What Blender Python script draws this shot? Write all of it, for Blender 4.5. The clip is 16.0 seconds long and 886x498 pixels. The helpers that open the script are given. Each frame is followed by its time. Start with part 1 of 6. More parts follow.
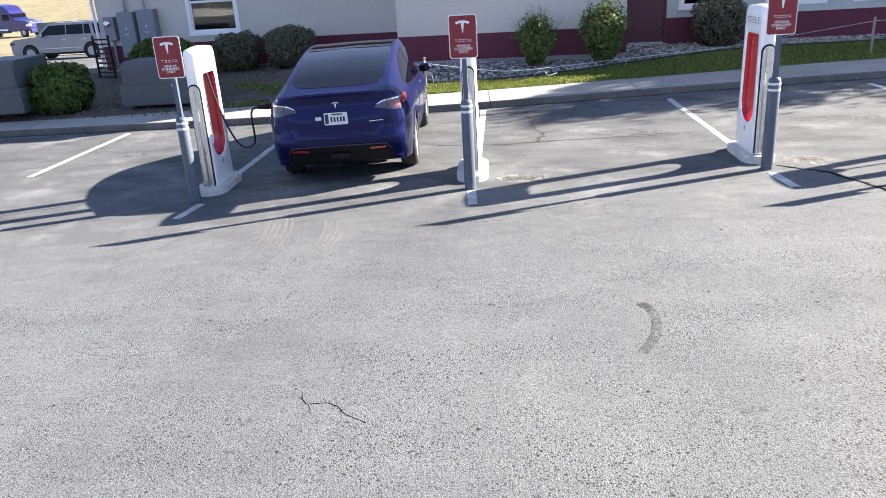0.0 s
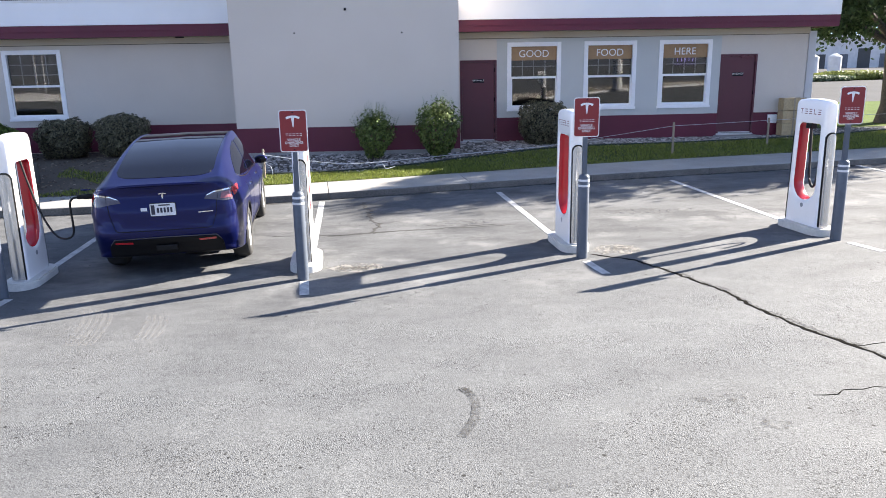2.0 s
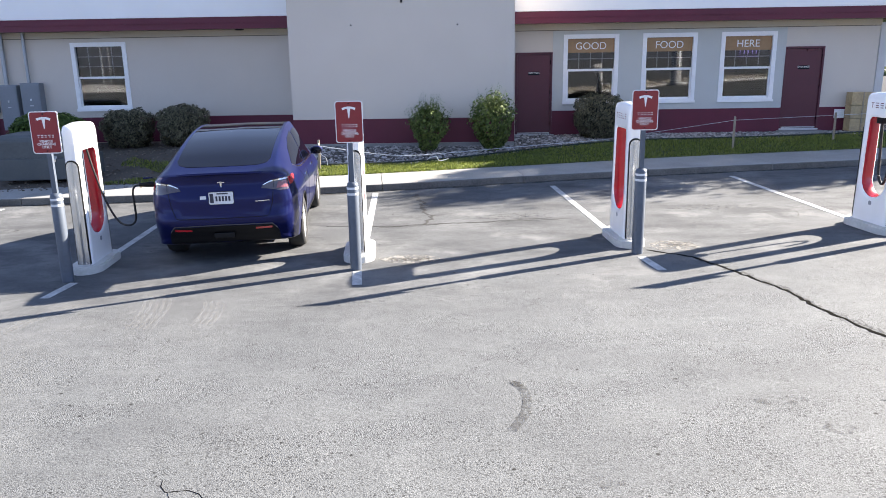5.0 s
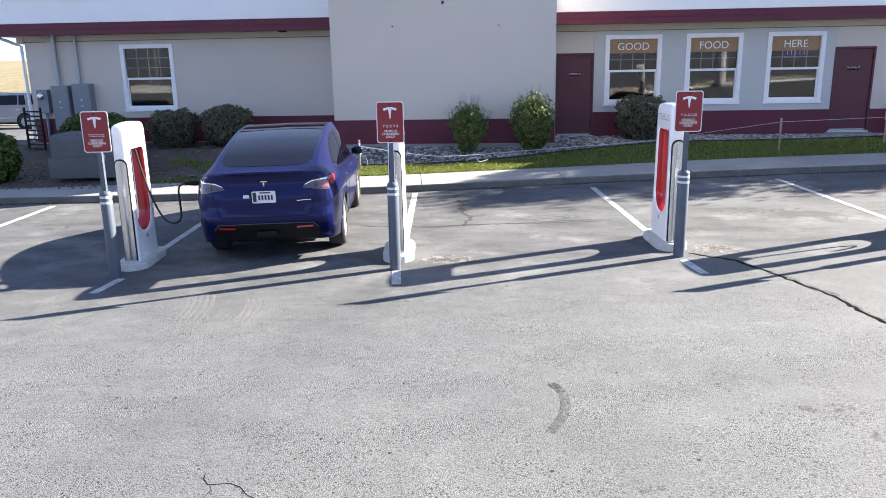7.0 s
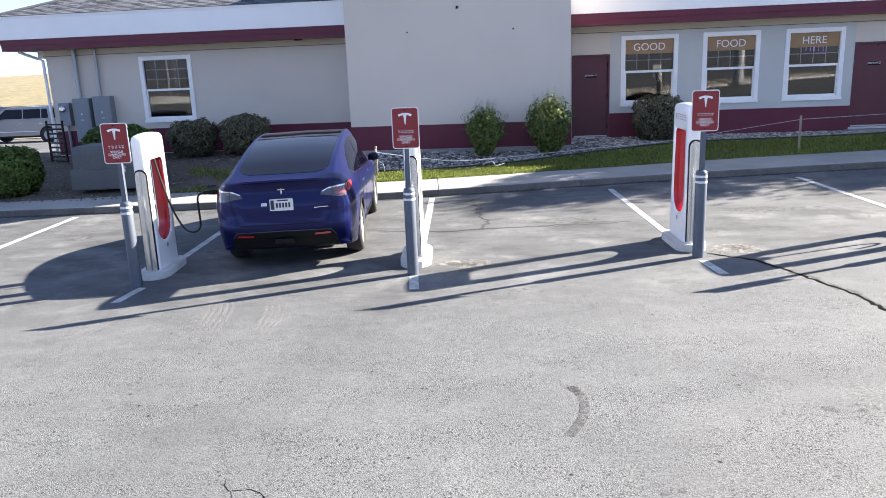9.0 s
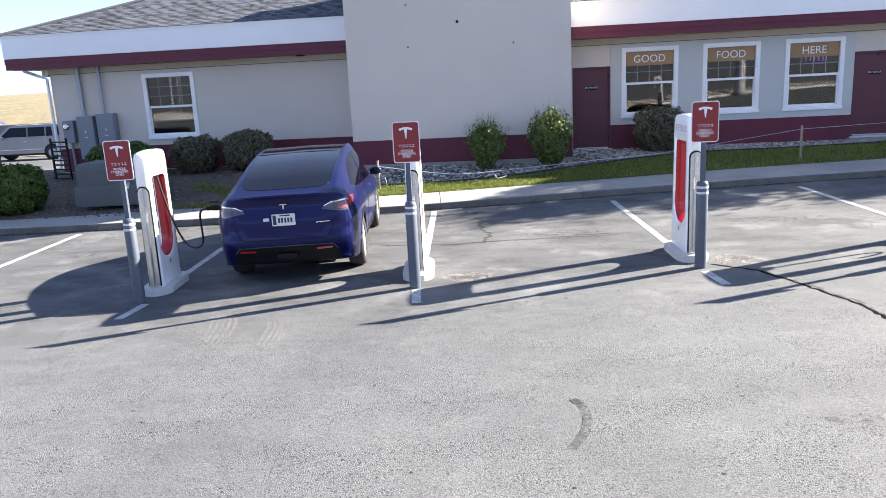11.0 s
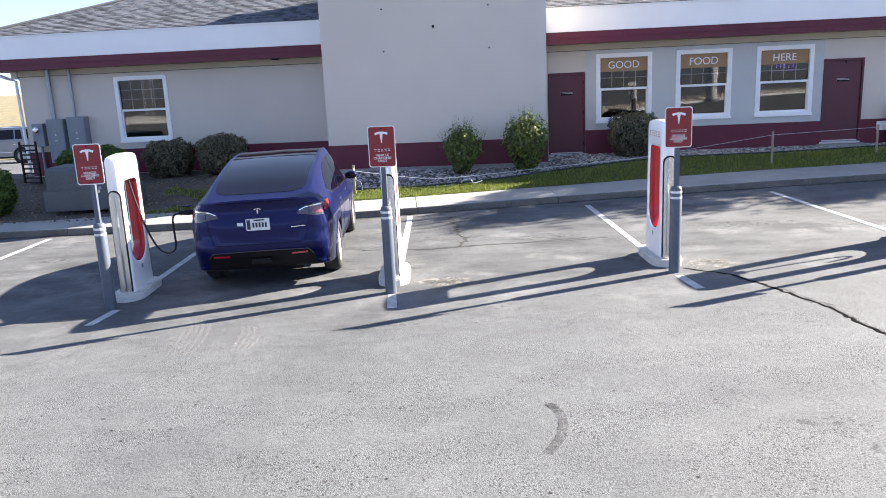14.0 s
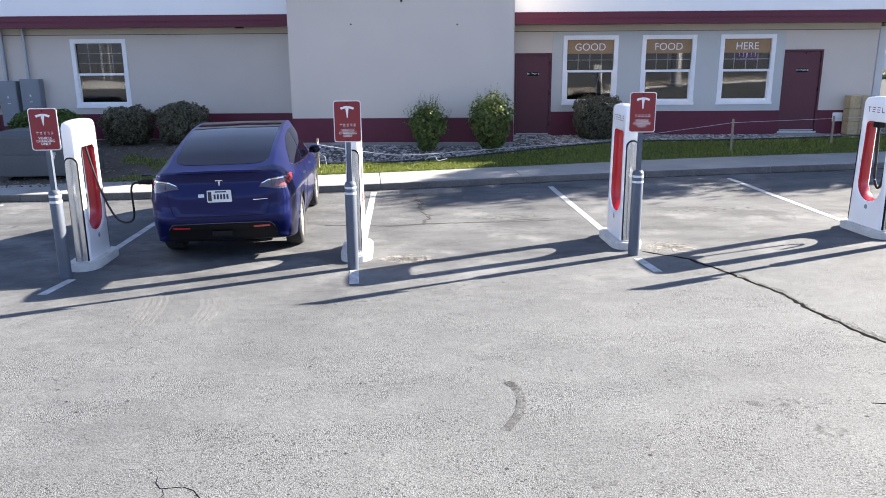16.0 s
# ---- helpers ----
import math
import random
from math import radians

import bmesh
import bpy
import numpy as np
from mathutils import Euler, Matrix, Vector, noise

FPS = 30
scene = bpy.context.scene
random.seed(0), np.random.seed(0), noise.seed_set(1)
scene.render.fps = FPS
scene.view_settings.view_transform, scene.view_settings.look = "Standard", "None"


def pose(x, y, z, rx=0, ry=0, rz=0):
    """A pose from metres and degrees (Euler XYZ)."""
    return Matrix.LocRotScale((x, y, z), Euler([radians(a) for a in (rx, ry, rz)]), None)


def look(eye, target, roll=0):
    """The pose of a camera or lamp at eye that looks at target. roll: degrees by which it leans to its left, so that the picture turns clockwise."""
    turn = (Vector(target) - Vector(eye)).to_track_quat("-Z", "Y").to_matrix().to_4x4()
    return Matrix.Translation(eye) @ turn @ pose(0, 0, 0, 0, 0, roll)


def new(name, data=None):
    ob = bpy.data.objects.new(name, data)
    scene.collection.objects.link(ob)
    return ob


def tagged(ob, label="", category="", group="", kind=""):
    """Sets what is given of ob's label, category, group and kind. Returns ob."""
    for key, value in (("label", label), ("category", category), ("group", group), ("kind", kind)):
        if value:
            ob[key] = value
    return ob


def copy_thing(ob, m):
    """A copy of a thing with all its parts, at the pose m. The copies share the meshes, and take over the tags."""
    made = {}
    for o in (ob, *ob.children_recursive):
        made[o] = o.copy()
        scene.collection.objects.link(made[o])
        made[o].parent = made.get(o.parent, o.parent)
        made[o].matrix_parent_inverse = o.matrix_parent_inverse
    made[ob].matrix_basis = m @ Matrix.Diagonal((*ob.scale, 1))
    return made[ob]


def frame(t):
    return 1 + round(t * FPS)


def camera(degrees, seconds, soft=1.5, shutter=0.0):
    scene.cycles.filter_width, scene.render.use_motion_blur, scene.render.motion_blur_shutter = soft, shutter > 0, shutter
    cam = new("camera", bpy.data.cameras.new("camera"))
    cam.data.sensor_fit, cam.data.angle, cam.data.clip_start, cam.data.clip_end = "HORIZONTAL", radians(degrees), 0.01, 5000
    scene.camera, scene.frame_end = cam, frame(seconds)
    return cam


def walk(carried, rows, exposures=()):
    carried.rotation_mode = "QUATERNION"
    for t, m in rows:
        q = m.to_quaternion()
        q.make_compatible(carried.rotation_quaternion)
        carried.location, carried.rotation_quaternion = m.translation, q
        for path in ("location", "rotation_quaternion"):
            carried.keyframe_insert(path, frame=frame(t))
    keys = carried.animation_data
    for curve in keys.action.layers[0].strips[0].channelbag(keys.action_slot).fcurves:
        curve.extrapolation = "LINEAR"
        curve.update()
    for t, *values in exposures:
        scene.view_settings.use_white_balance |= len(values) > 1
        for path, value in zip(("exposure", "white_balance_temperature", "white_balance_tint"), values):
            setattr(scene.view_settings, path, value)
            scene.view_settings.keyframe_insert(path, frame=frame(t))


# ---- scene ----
cam = camera(61.2, 16.0, soft=0.9)
PATH = [
    (0, (0.998, -8.307, 2.365), (0.694, -6.456, 1.672), -3.6),
    (0.5, (1.09, -8.356, 2.389), (0.962, -6.448, 1.804), -2.3),
    (1, (1.161, -8.337, 2.384), (1.157, -6.402, 1.876), -1.5),
    (1.5, (1.208, -8.368, 2.382), (1.281, -6.429, 1.896), -1.2),
    (2, (1.214, -8.391, 2.392), (1.308, -6.452, 1.911), -1.0),
    (2.5, (1.201, -8.392, 2.385), (1.282, -6.453, 1.903), -0.7),
    (3, (1.201, -8.392, 2.377), (1.257, -6.453, 1.891), -0.6),
    (3.5, (1.198, -8.391, 2.378), (1.228, -6.453, 1.884), -0.6),
    (4, (1.196, -8.375, 2.378), (1.203, -6.439, 1.877), -0.7),
    (6.5, (1.195, -8.37, 2.371), (1.076, -6.433, 1.884), -1.0),
    (7, (1.182, -8.387, 2.375), (1.039, -6.454, 1.883), -1.0),
    (7.5, (1.19, -8.394, 2.376), (1.023, -6.464, 1.877), -1.2),
    (8, (1.194, -8.407, 2.375), (1.01, -6.479, 1.875), -1.4),
    (8.5, (1.192, -8.416, 2.383), (1.0, -6.487, 1.89), -1.8),
    (9, (1.206, -8.392, 2.376), (1.012, -6.46, 1.897), -2.3),
    (9.5, (1.205, -8.398, 2.385), (1.014, -6.462, 1.921), -2.6),
    (12, (1.241, -8.398, 2.377), (1.029, -6.46, 1.934), -3.2),
    (12.5, (1.238, -8.393, 2.374), (1.024, -6.456, 1.926), -3.3),
    (13, (1.237, -8.38, 2.373), (1.029, -6.442, 1.925), -3.2),
    (13.5, (1.233, -8.376, 2.379), (1.051, -6.434, 1.935), -3.0),
    (14, (1.232, -8.379, 2.378), (1.092, -6.432, 1.942), -2.6),
    (14.5, (1.245, -8.36, 2.378), (1.155, -6.41, 1.941), -2.3),
    (15, (1.246, -8.362, 2.374), (1.197, -6.414, 1.925), -1.9),
    (15.5, (1.248, -8.372, 2.373), (1.215, -6.429, 1.902), -1.3),
    (16, (1.217, -8.399, 2.39), (1.178, -6.462, 1.892), -0.4),
]
walk(cam, [(t, look(e, a, r)) for t, e, a, r in PATH], exposures=[(0.0, 2.34, 7800.0, 17.5), (16.0, 2.34, 7800.0, 17.5)])

# ---- light ----
SUN_EL, SUN_AZ = radians(26.5), radians(65.2)
world = bpy.data.worlds.new("world")
scene.world = world
world.use_nodes = True
wn = world.node_tree
sky = wn.nodes.new("ShaderNodeTexSky")
sky.sky_type = "NISHITA"
sky.sun_disc = False
sky.sun_elevation, sky.sun_rotation = SUN_EL, SUN_AZ
sky.altitude = 900.0
sky.air_density, sky.dust_density, sky.ozone_density = 0.62, 0.0, 1.0
# thin mountain air: the brightest haze lies below the visible skyline
air = wn.nodes.new("ShaderNodeMapping")
air.inputs["Location"].default_value = (0, 0, 0.17)
wn.links.new(wn.nodes.new("ShaderNodeTexCoord").outputs["Generated"], air.inputs["Vector"])
wn.links.new(air.outputs[0], sky.inputs["Vector"])
wn.links.new(sky.outputs[0], wn.nodes["Background"].inputs[0])
wn.nodes["Background"].inputs[1].default_value = 0.128
sun_data = bpy.data.lights.new("sun", "SUN")
sun_data.energy, sun_data.angle, sun_data.color = 5.0, radians(0.53), (0.93, 0.985, 0.985)
sun = new("sun", sun_data)
sun_dir = Vector((math.sin(SUN_AZ) * math.cos(SUN_EL), math.cos(SUN_AZ) * math.cos(SUN_EL), math.sin(SUN_EL)))
sun.matrix_world = look(tuple(sun_dir * 60), (0, 0, 0))


# ---- materials ----
def ramp_node(nt, fac, stops):
    r = nt.nodes.new("ShaderNodeValToRGB")
    els = r.color_ramp.elements
    while len(els) < len(stops):
        els.new(0.5)
    for e, (p, c) in zip(els, stops):
        e.position, e.color = p, (*c, 1)
    nt.links.new(fac, r.inputs[0])
    return r.outputs[0]


def noise_node(nt, co, scale, detail=4.0, rough=0.55):
    n = nt.nodes.new("ShaderNodeTexNoise")
    n.inputs["Scale"].default_value, n.inputs["Detail"].default_value, n.inputs["Roughness"].default_value = scale, detail, rough
    nt.links.new(co, n.inputs["Vector"])
    return n.outputs[0]


def mix_node(nt, fac, a, b, mode="MIX"):
    m = nt.nodes.new("ShaderNodeMix")
    m.data_type, m.blend_type = "RGBA", mode
    for sock, v in ((m.inputs[0], fac), (m.inputs[6], a), (m.inputs[7], b)):
        if hasattr(v, "is_linked"):
            nt.links.new(v, sock)
        elif isinstance(v, tuple):
            sock.default_value = (*v, 1)
        else:
            sock.default_value = v
    return m.outputs[2]


def scaled(c, k):
    return tuple(min(1.0, v * k) for v in c)


def surface(name, color, rough=0.6, metal=0.0, grain=60.0, vary=0.12, stain=1.2, stain_vary=0.12, bump=0.15, coat=0.0, per_object=0.0, spec=0.5, bump_dist=0.004):
    """Painted, cast or rolled surface with fine grain and broad unevenness."""
    m = bpy.data.materials.new(name)
    m.use_nodes = True
    nt = m.node_tree
    p = nt.nodes["Principled BSDF"]
    co = nt.nodes.new("ShaderNodeTexCoord").outputs["Object"]
    fine = noise_node(nt, co, grain, 3)
    broad = noise_node(nt, co, stain, 5, 0.6)
    c1 = ramp_node(nt, fine, [(0.3, scaled(color, 1 - vary)), (0.7, scaled(color, 1 + vary))])
    c2 = ramp_node(nt, broad, [(0.3, (1 - stain_vary,) * 3), (0.7, (1.0,) * 3)])
    col = mix_node(nt, 1.0, c1, c2, "MULTIPLY")
    if per_object:
        r = nt.nodes.new("ShaderNodeObjectInfo").outputs["Random"]
        c3 = ramp_node(nt, r, [(0.0, (1 - per_object,) * 3), (1.0, (1.0,) * 3)])
        col = mix_node(nt, 1.0, col, c3, "MULTIPLY")
    nt.links.new(col, p.inputs["Base Color"])
    p.inputs["Roughness"].default_value, p.inputs["Metallic"].default_value = rough, metal
    p.inputs["Coat Weight"].default_value = coat
    p.inputs["Specular IOR Level"].default_value = spec
    if bump:
        b = nt.nodes.new("ShaderNodeBump")
        b.inputs["Strength"].default_value, b.inputs["Distance"].default_value = bump, bump_dist
        nt.links.new(fine, b.inputs["Height"])
        nt.links.new(b.outputs[0], p.inputs["Normal"])
    return m


def asphalt_material():
    """Aged asphalt: exposed stones, dark pits where it ravels, long worn streaks, blotched smoother stalls."""
    m = bpy.data.materials.new("aged_asphalt")
    m.use_nodes = True
    nt = m.node_tree
    p = nt.nodes["Principled BSDF"]
    co = nt.nodes.new("ShaderNodeTexCoord").outputs["Object"]

    def maths(op, a, b):
        n = nt.nodes.new("ShaderNodeMath")
        n.operation = op
        for sock, v in zip(n.inputs, (a, b)):
            if hasattr(v, "is_linked"):
                nt.links.new(v, sock)
            else:
                sock.default_value = v
        return n.outputs[0]

    def cells(scale):
        n = nt.nodes.new("ShaderNodeTexVoronoi")
        n.inputs["Scale"].default_value = scale
        nt.links.new(co, n.inputs["Vector"])
        return n
    streak = nt.nodes.new("ShaderNodeMapping")
    streak.inputs["Rotation"].default_value = (0, 0, radians(-9))
    streak.inputs["Scale"].default_value = (0.5, 1.0, 1.0)
    nt.links.new(co, streak.inputs["Vector"])
    long_co = streak.outputs[0]
    stones = cells(105.0)
    speck = noise_node(nt, co, 115.0, 2, 0.8)
    lumps = noise_node(nt, co, 46.0, 3, 0.7)
    mid = noise_node(nt, long_co, 9.0, 5, 0.68)
    broad = noise_node(nt, co, 0.5, 6, 0.62)
    bands = noise_node(nt, long_co, 1.15, 6, 0.6)
    ravel = noise_node(nt, long_co, 2.1, 5, 0.62)
    # the stalls past the row of chargers
    sep = nt.nodes.new("ShaderNodeSeparateXYZ")
    nt.links.new(co, sep.inputs[0])
    across = maths("MULTIPLY_ADD", sep.outputs[0], -0.18)
    across.node.inputs[2].default_value = 0.0
    lane = maths("ADD", sep.outputs[1], across)
    wob = maths("ADD", lane, maths("MULTIPLY", broad, 3.0))
    mr = nt.nodes.new("ShaderNodeMapRange")
    mr.inputs["From Min"].default_value, mr.inputs["From Max"].default_value = -0.9, 1.6
    nt.links.new(wob, mr.inputs["Value"])
    stall = mr.outputs[0]
    base = ramp_node(nt, speck, [(0.28, (0.030, 0.031, 0.033)), (0.46, (0.128, 0.133, 0.136)), (0.74, (0.240, 0.248, 0.250))])
    smooth = ramp_node(nt, speck, [(0.25, (0.078, 0.081, 0.086)), (0.75, (0.156, 0.161, 0.166))])
    col = mix_node(nt, maths("MULTIPLY", stall, 0.75), base, smooth)
    col = mix_node(nt, 1.0, col, ramp_node(nt, stones.outputs["Distance"], [(0.0, (1.08,) * 3), (0.45, (1.0,) * 3), (0.8, (0.68,) * 3)]), "MULTIPLY")
    col = mix_node(nt, 1.0, col, ramp_node(nt, mid, [(0.3, (0.90,) * 3), (0.65, (1.03,) * 3)]), "MULTIPLY")
    col = mix_node(nt, 1.0, col, ramp_node(nt, bands, [(0.34, (0.87, 0.87, 0.875)), (0.48, (0.98,) * 3), (0.66, (1.07, 1.07, 1.065))]), "MULTIPLY")
    col = mix_node(nt, 1.0, col, ramp_node(nt, broad, [(0.32, (0.86, 0.862, 0.868)), (0.47, (0.97,) * 3), (0.64, (1.05, 1.048, 1.04))]), "MULTIPLY")
    # stalls: oily blotches and pale dusty washes
    blot = noise_node(nt, long_co, 1.7, 7, 0.66)
    wash = noise_node(nt, co, 1.05, 6, 0.7)
    col = mix_node(nt, stall, col, mix_node(nt, 1.0, col, ramp_node(nt, blot, [(0.36, (0.60, 0.60, 0.615)), (0.47, (0.86,) * 3), (0.62, (1.08,) * 3)]), "MULTIPLY"))
    pale = maths("MULTIPLY", stall, ramp_node(nt, wash, [(0.52, (0.0,) * 3), (0.70, (0.5,) * 3)]))
    col = mix_node(nt, pale, col, (0.265, 0.265, 0.262))
    # pits left by lost stones, thick in ravelled bands
    loose = ramp_node(nt, ravel, [(0.36, (0.25,) * 3), (0.58, (1.0,) * 3)])
    open_lane = maths("SUBTRACT", 1.0, maths("MULTIPLY", stall, 0.8))
    loose = maths("MULTIPLY", loose, open_lane)
    for scale, r0, r1, few in ((50.0, 0.28, 0.38, 0.54), (21.0, 0.17, 0.24, 0.58)):
        chips = cells(scale)
        near = ramp_node(nt, chips.outputs["Distance"], [(r0, (1.0,) * 3), (r1, (0.0,) * 3)])
        some = ramp_node(nt, chips.outputs["Color"], [(few, (0.0,) * 3), (few + 0.04, (0.95,) * 3)])
        col = mix_node(nt, maths("MULTIPLY", mix_node(nt, 1.0, near, some, "MULTIPLY"), loose), col, (0.024, 0.024, 0.024))
    holes = cells(5.0)
    wide = ramp_node(nt, holes.outputs["Distance"], [(0.055, (1.0,) * 3), (0.085, (0.0,) * 3)])
    few = ramp_node(nt, holes.outputs["Color"], [(0.55, (0.0,) * 3), (0.57, (1.0,) * 3)])
    col = mix_node(nt, mix_node(nt, 1.0, wide, few, "MULTIPLY"), col, (0.022, 0.022, 0.021))
    # hairline breaks running with the streaks
    veins = nt.nodes.new("ShaderNodeTexVoronoi")
    veins.feature = "DISTANCE_TO_EDGE"
    veins.inputs["Scale"].default_value = 0.8
    bent = nt.nodes.new("ShaderNodeMix")
    bent.data_type = "VECTOR"
    bent.inputs[0].default_value = 0.06
    wander = nt.nodes.new("ShaderNodeTexNoise")
    wander.inputs["Scale"].default_value, wander.inputs["Detail"].default_value = 3.0, 6.0
    nt.links.new(co, wander.inputs["Vector"])
    nt.links.new(long_co, bent.inputs[4])
    nt.links.new(wander.outputs["Color"], bent.inputs[5])
    nt.links.new(bent.outputs[1], veins.inputs["Vector"])
    hair = ramp_node(nt, veins.outputs["Distance"], [(0.0015, (0.75,) * 3), (0.0045, (0.0,) * 3)])
    gaps = ramp_node(nt, noise_node(nt, co, 1.4, 5, 0.7), [(0.56, (0.0,) * 3), (0.64, (1.0,) * 3)])
    col = mix_node(nt, mix_node(nt, 1.0, hair, gaps, "MULTIPLY"), col, (0.05, 0.049, 0.047))
    nt.links.new(col, p.inputs["Base Color"])
    p.inputs["Roughness"].default_value = 0.85
    p.inputs["Specular IOR Level"].default_value = 0.3
    b = nt.nodes.new("ShaderNodeBump")
    b.inputs["Distance"].default_value = 0.005
    b.invert = True
    nt.links.new(maths("MULTIPLY", ramp_node(nt, ravel, [(0.38, (0.12,) * 3), (0.62, (0.62,) * 3)]), open_lane), b.inputs["Strength"])
    nt.links.new(stones.outputs["Distance"], b.inputs["Height"])
    b2 = nt.nodes.new("ShaderNodeBump")
    b2.inputs["Strength"].default_value, b2.inputs["Distance"].default_value = 0.3, 0.008
    nt.links.new(mid, b2.inputs["Height"])
    nt.links.new(b.outputs[0], b2.inputs["Normal"])
    b3 = nt.nodes.new("ShaderNodeBump")
    b3.inputs["Distance"].default_value = 0.006
    nt.links.new(maths("MULTIPLY", open_lane, 0.42), b3.inputs["Strength"])
    nt.links.new(lumps, b3.inputs["Height"])
    nt.links.new(b2.outputs[0], b3.inputs["Normal"])
    nt.links.new(b3.outputs[0], p.inputs["Normal"])
    return m


def pane_material(name, tint, clear):
    """Window glass: a dark see-through sheet with Fresnel gloss."""
    m = bpy.data.materials.new(name)
    m.use_nodes = True
    nt = m.node_tree
    for n in list(nt.nodes):
        nt.nodes.remove(n)
    out = nt.nodes.new("ShaderNodeOutputMaterial")
    tr = nt.nodes.new("ShaderNodeBsdfTransparent")
    tr.inputs[0].default_value = (*scaled(tint, clear), 1)
    gl = nt.nodes.new("ShaderNodeBsdfGlossy")
    gl.inputs["Roughness"].default_value = 0.015
    fr = nt.nodes.new("ShaderNodeFresnel")
    fr.inputs[0].default_value = 1.75
    mx = nt.nodes.new("ShaderNodeMixShader")
    nt.links.new(fr.outputs[0], mx.inputs[0])
    nt.links.new(tr.outputs[0], mx.inputs[1])
    nt.links.new(gl.outputs[0], mx.inputs[2])
    nt.links.new(mx.outputs[0], out.inputs[0])
    return m


def leaf_material(name, dark, light):
    m = surface(name, light, 0.55, grain=9, vary=0.2, stain=3, stain_vary=0.2, bump=0)
    nt = m.node_tree
    p = nt.nodes["Principled BSDF"]
    r = nt.nodes.new("ShaderNodeNewGeometry").outputs["Random Per Island"]
    col = ramp_node(nt, r, [(0.0, dark), (0.6, light), (1.0, scaled(light, 1.5))])
    nt.links.new(col, p.inputs["Base Color"])
    p.inputs["Specular IOR Level"].default_value = 0.25
    tl = nt.nodes.new("ShaderNodeBsdfTranslucent")
    nt.links.new(col, tl.inputs[0])
    mx = nt.nodes.new("ShaderNodeMixShader")
    mx.inputs[0].default_value = 0.3
    out = nt.nodes["Material Output"]
    nt.links.new(p.outputs[0], mx.inputs[1])
    nt.links.new(tl.outputs[0], mx.inputs[2])
    nt.links.new(mx.outputs[0], out.inputs[0])
    return m


def island_material(name, stops, rough=0.85):
    """Loose pieces, each of its own shade."""
    m = surface(name, (0.4, 0.4, 0.4), rough, bump=0.2, grain=40)
    nt = m.node_tree
    r = nt.nodes.new("ShaderNodeNewGeometry").outputs["Random Per Island"]
    nt.links.new(ramp_node(nt, r, stops), nt.nodes["Principled BSDF"].inputs["Base Color"])
    return m


def shingle_material():
    m = surface("asphalt_shingle", (0.098, 0.105, 0.118), 0.9, grain=45, vary=0.3, stain=0.7, bump=0.3)
    nt = m.node_tree
    p = nt.nodes["Principled BSDF"]
    r = nt.nodes.new("ShaderNodeNewGeometry").outputs["Random Per Island"]
    tone = ramp_node(nt, r, [(0.0, (0.32, 0.34, 0.38)), (0.28, (0.50, 0.53, 0.58)), (0.38, (0.92, 0.95, 1.0)), (1.0, (1.30, 1.33, 1.39))])
    old = p.inputs["Base Color"].links[0].from_socket
    nt.links.new(mix_node(nt, 1.0, old, tone, "MULTIPLY"), p.inputs["Base Color"])
    return m


def worn_film(name, color, cover, scale, top=0.9, soft=0.23):
    """A broken film of dust or rubber through which the ground shows."""
    m = surface(name, color, 0.9, grain=50, vary=0.2)
    nt = m.node_tree
    co = nt.nodes.new("ShaderNodeTexCoord").outputs["Object"]
    n = noise_node(nt, co, scale, 6, 0.7)
    fac = ramp_node(nt, n, [(0.62 - 0.4 * cover, (0.0,) * 3), (0.62 + soft - 0.4 * cover, (top,) * 3)])
    tr = nt.nodes.new("ShaderNodeBsdfTransparent")
    mx = nt.nodes.new("ShaderNodeMixShader")
    nt.links.new(fac, mx.inputs[0])
    nt.links.new(tr.outputs[0], mx.inputs[1])
    nt.links.new(nt.nodes["Principled BSDF"].outputs[0], mx.inputs[2])
    nt.links.new(mx.outputs[0], nt.nodes["Material Output"].inputs[0])
    return m


SAND = worn_film("loose_sand", (0.195, 0.188, 0.176), 0.62, 11.0)
GRIT = worn_film("dark_grit", (0.085, 0.072, 0.058), 0.42, 38.0)
DUST = worn_film("pale_tyre_dust", (0.33, 0.327, 0.32), 0.95, 4.0, 0.24, 0.5)
TAR_FILM = worn_film("black_rubber_film", (0.045, 0.045, 0.045), 0.5, 28.0)
SMUDGE_FAINT = worn_film("faint_oil_film", (0.10, 0.10, 0.10), 0.28, 12.0)
SMUDGE = worn_film("dark_smudge", (0.085, 0.086, 0.088), 0.52, 26.0)
ASPHALT = asphalt_material()
# darker than the kerb top: tyre grime, plus the upright face's shade as colour
KERB_FACE = surface("grimy_shaded_kerb_face", (0.17, 0.158, 0.142), 0.9, grain=40, vary=0.25, stain=2.2, stain_vary=0.45, bump=0.4)
GUTTER = worn_film("gutter_grit", (0.07, 0.065, 0.058), 0.62, 9.0)
CONCRETE = surface("kerb_concrete", (0.355, 0.345, 0.325), 0.85, grain=55, vary=0.12, stain=1.6, stain_vary=0.22, bump=0.3, per_object=0.12)
PAD_CONC = surface("pale_concrete", (0.62, 0.61, 0.58), 0.8, grain=40, vary=0.08, stain=4, stain_vary=0.2, bump=0.2)
# flat strips: near-black stands for the shade down inside an open crack
CRACK = surface("crack_depth_shade", (0.006, 0.0055, 0.005), 0.95, grain=30, vary=0.4, spec=0.03)
CRACK_PALE = surface("crack_dust", (0.042, 0.041, 0.039), 0.95, grain=30, vary=0.4)
TAR = surface("rubber_scuff", (0.17, 0.17, 0.17), 0.7, grain=70, vary=0.5, stain=14, stain_vary=0.4)
LINE = surface("worn_line_paint", (0.56, 0.56, 0.55), 0.7, grain=26, vary=0.22, stain=6, stain_vary=0.42, bump=0.3)
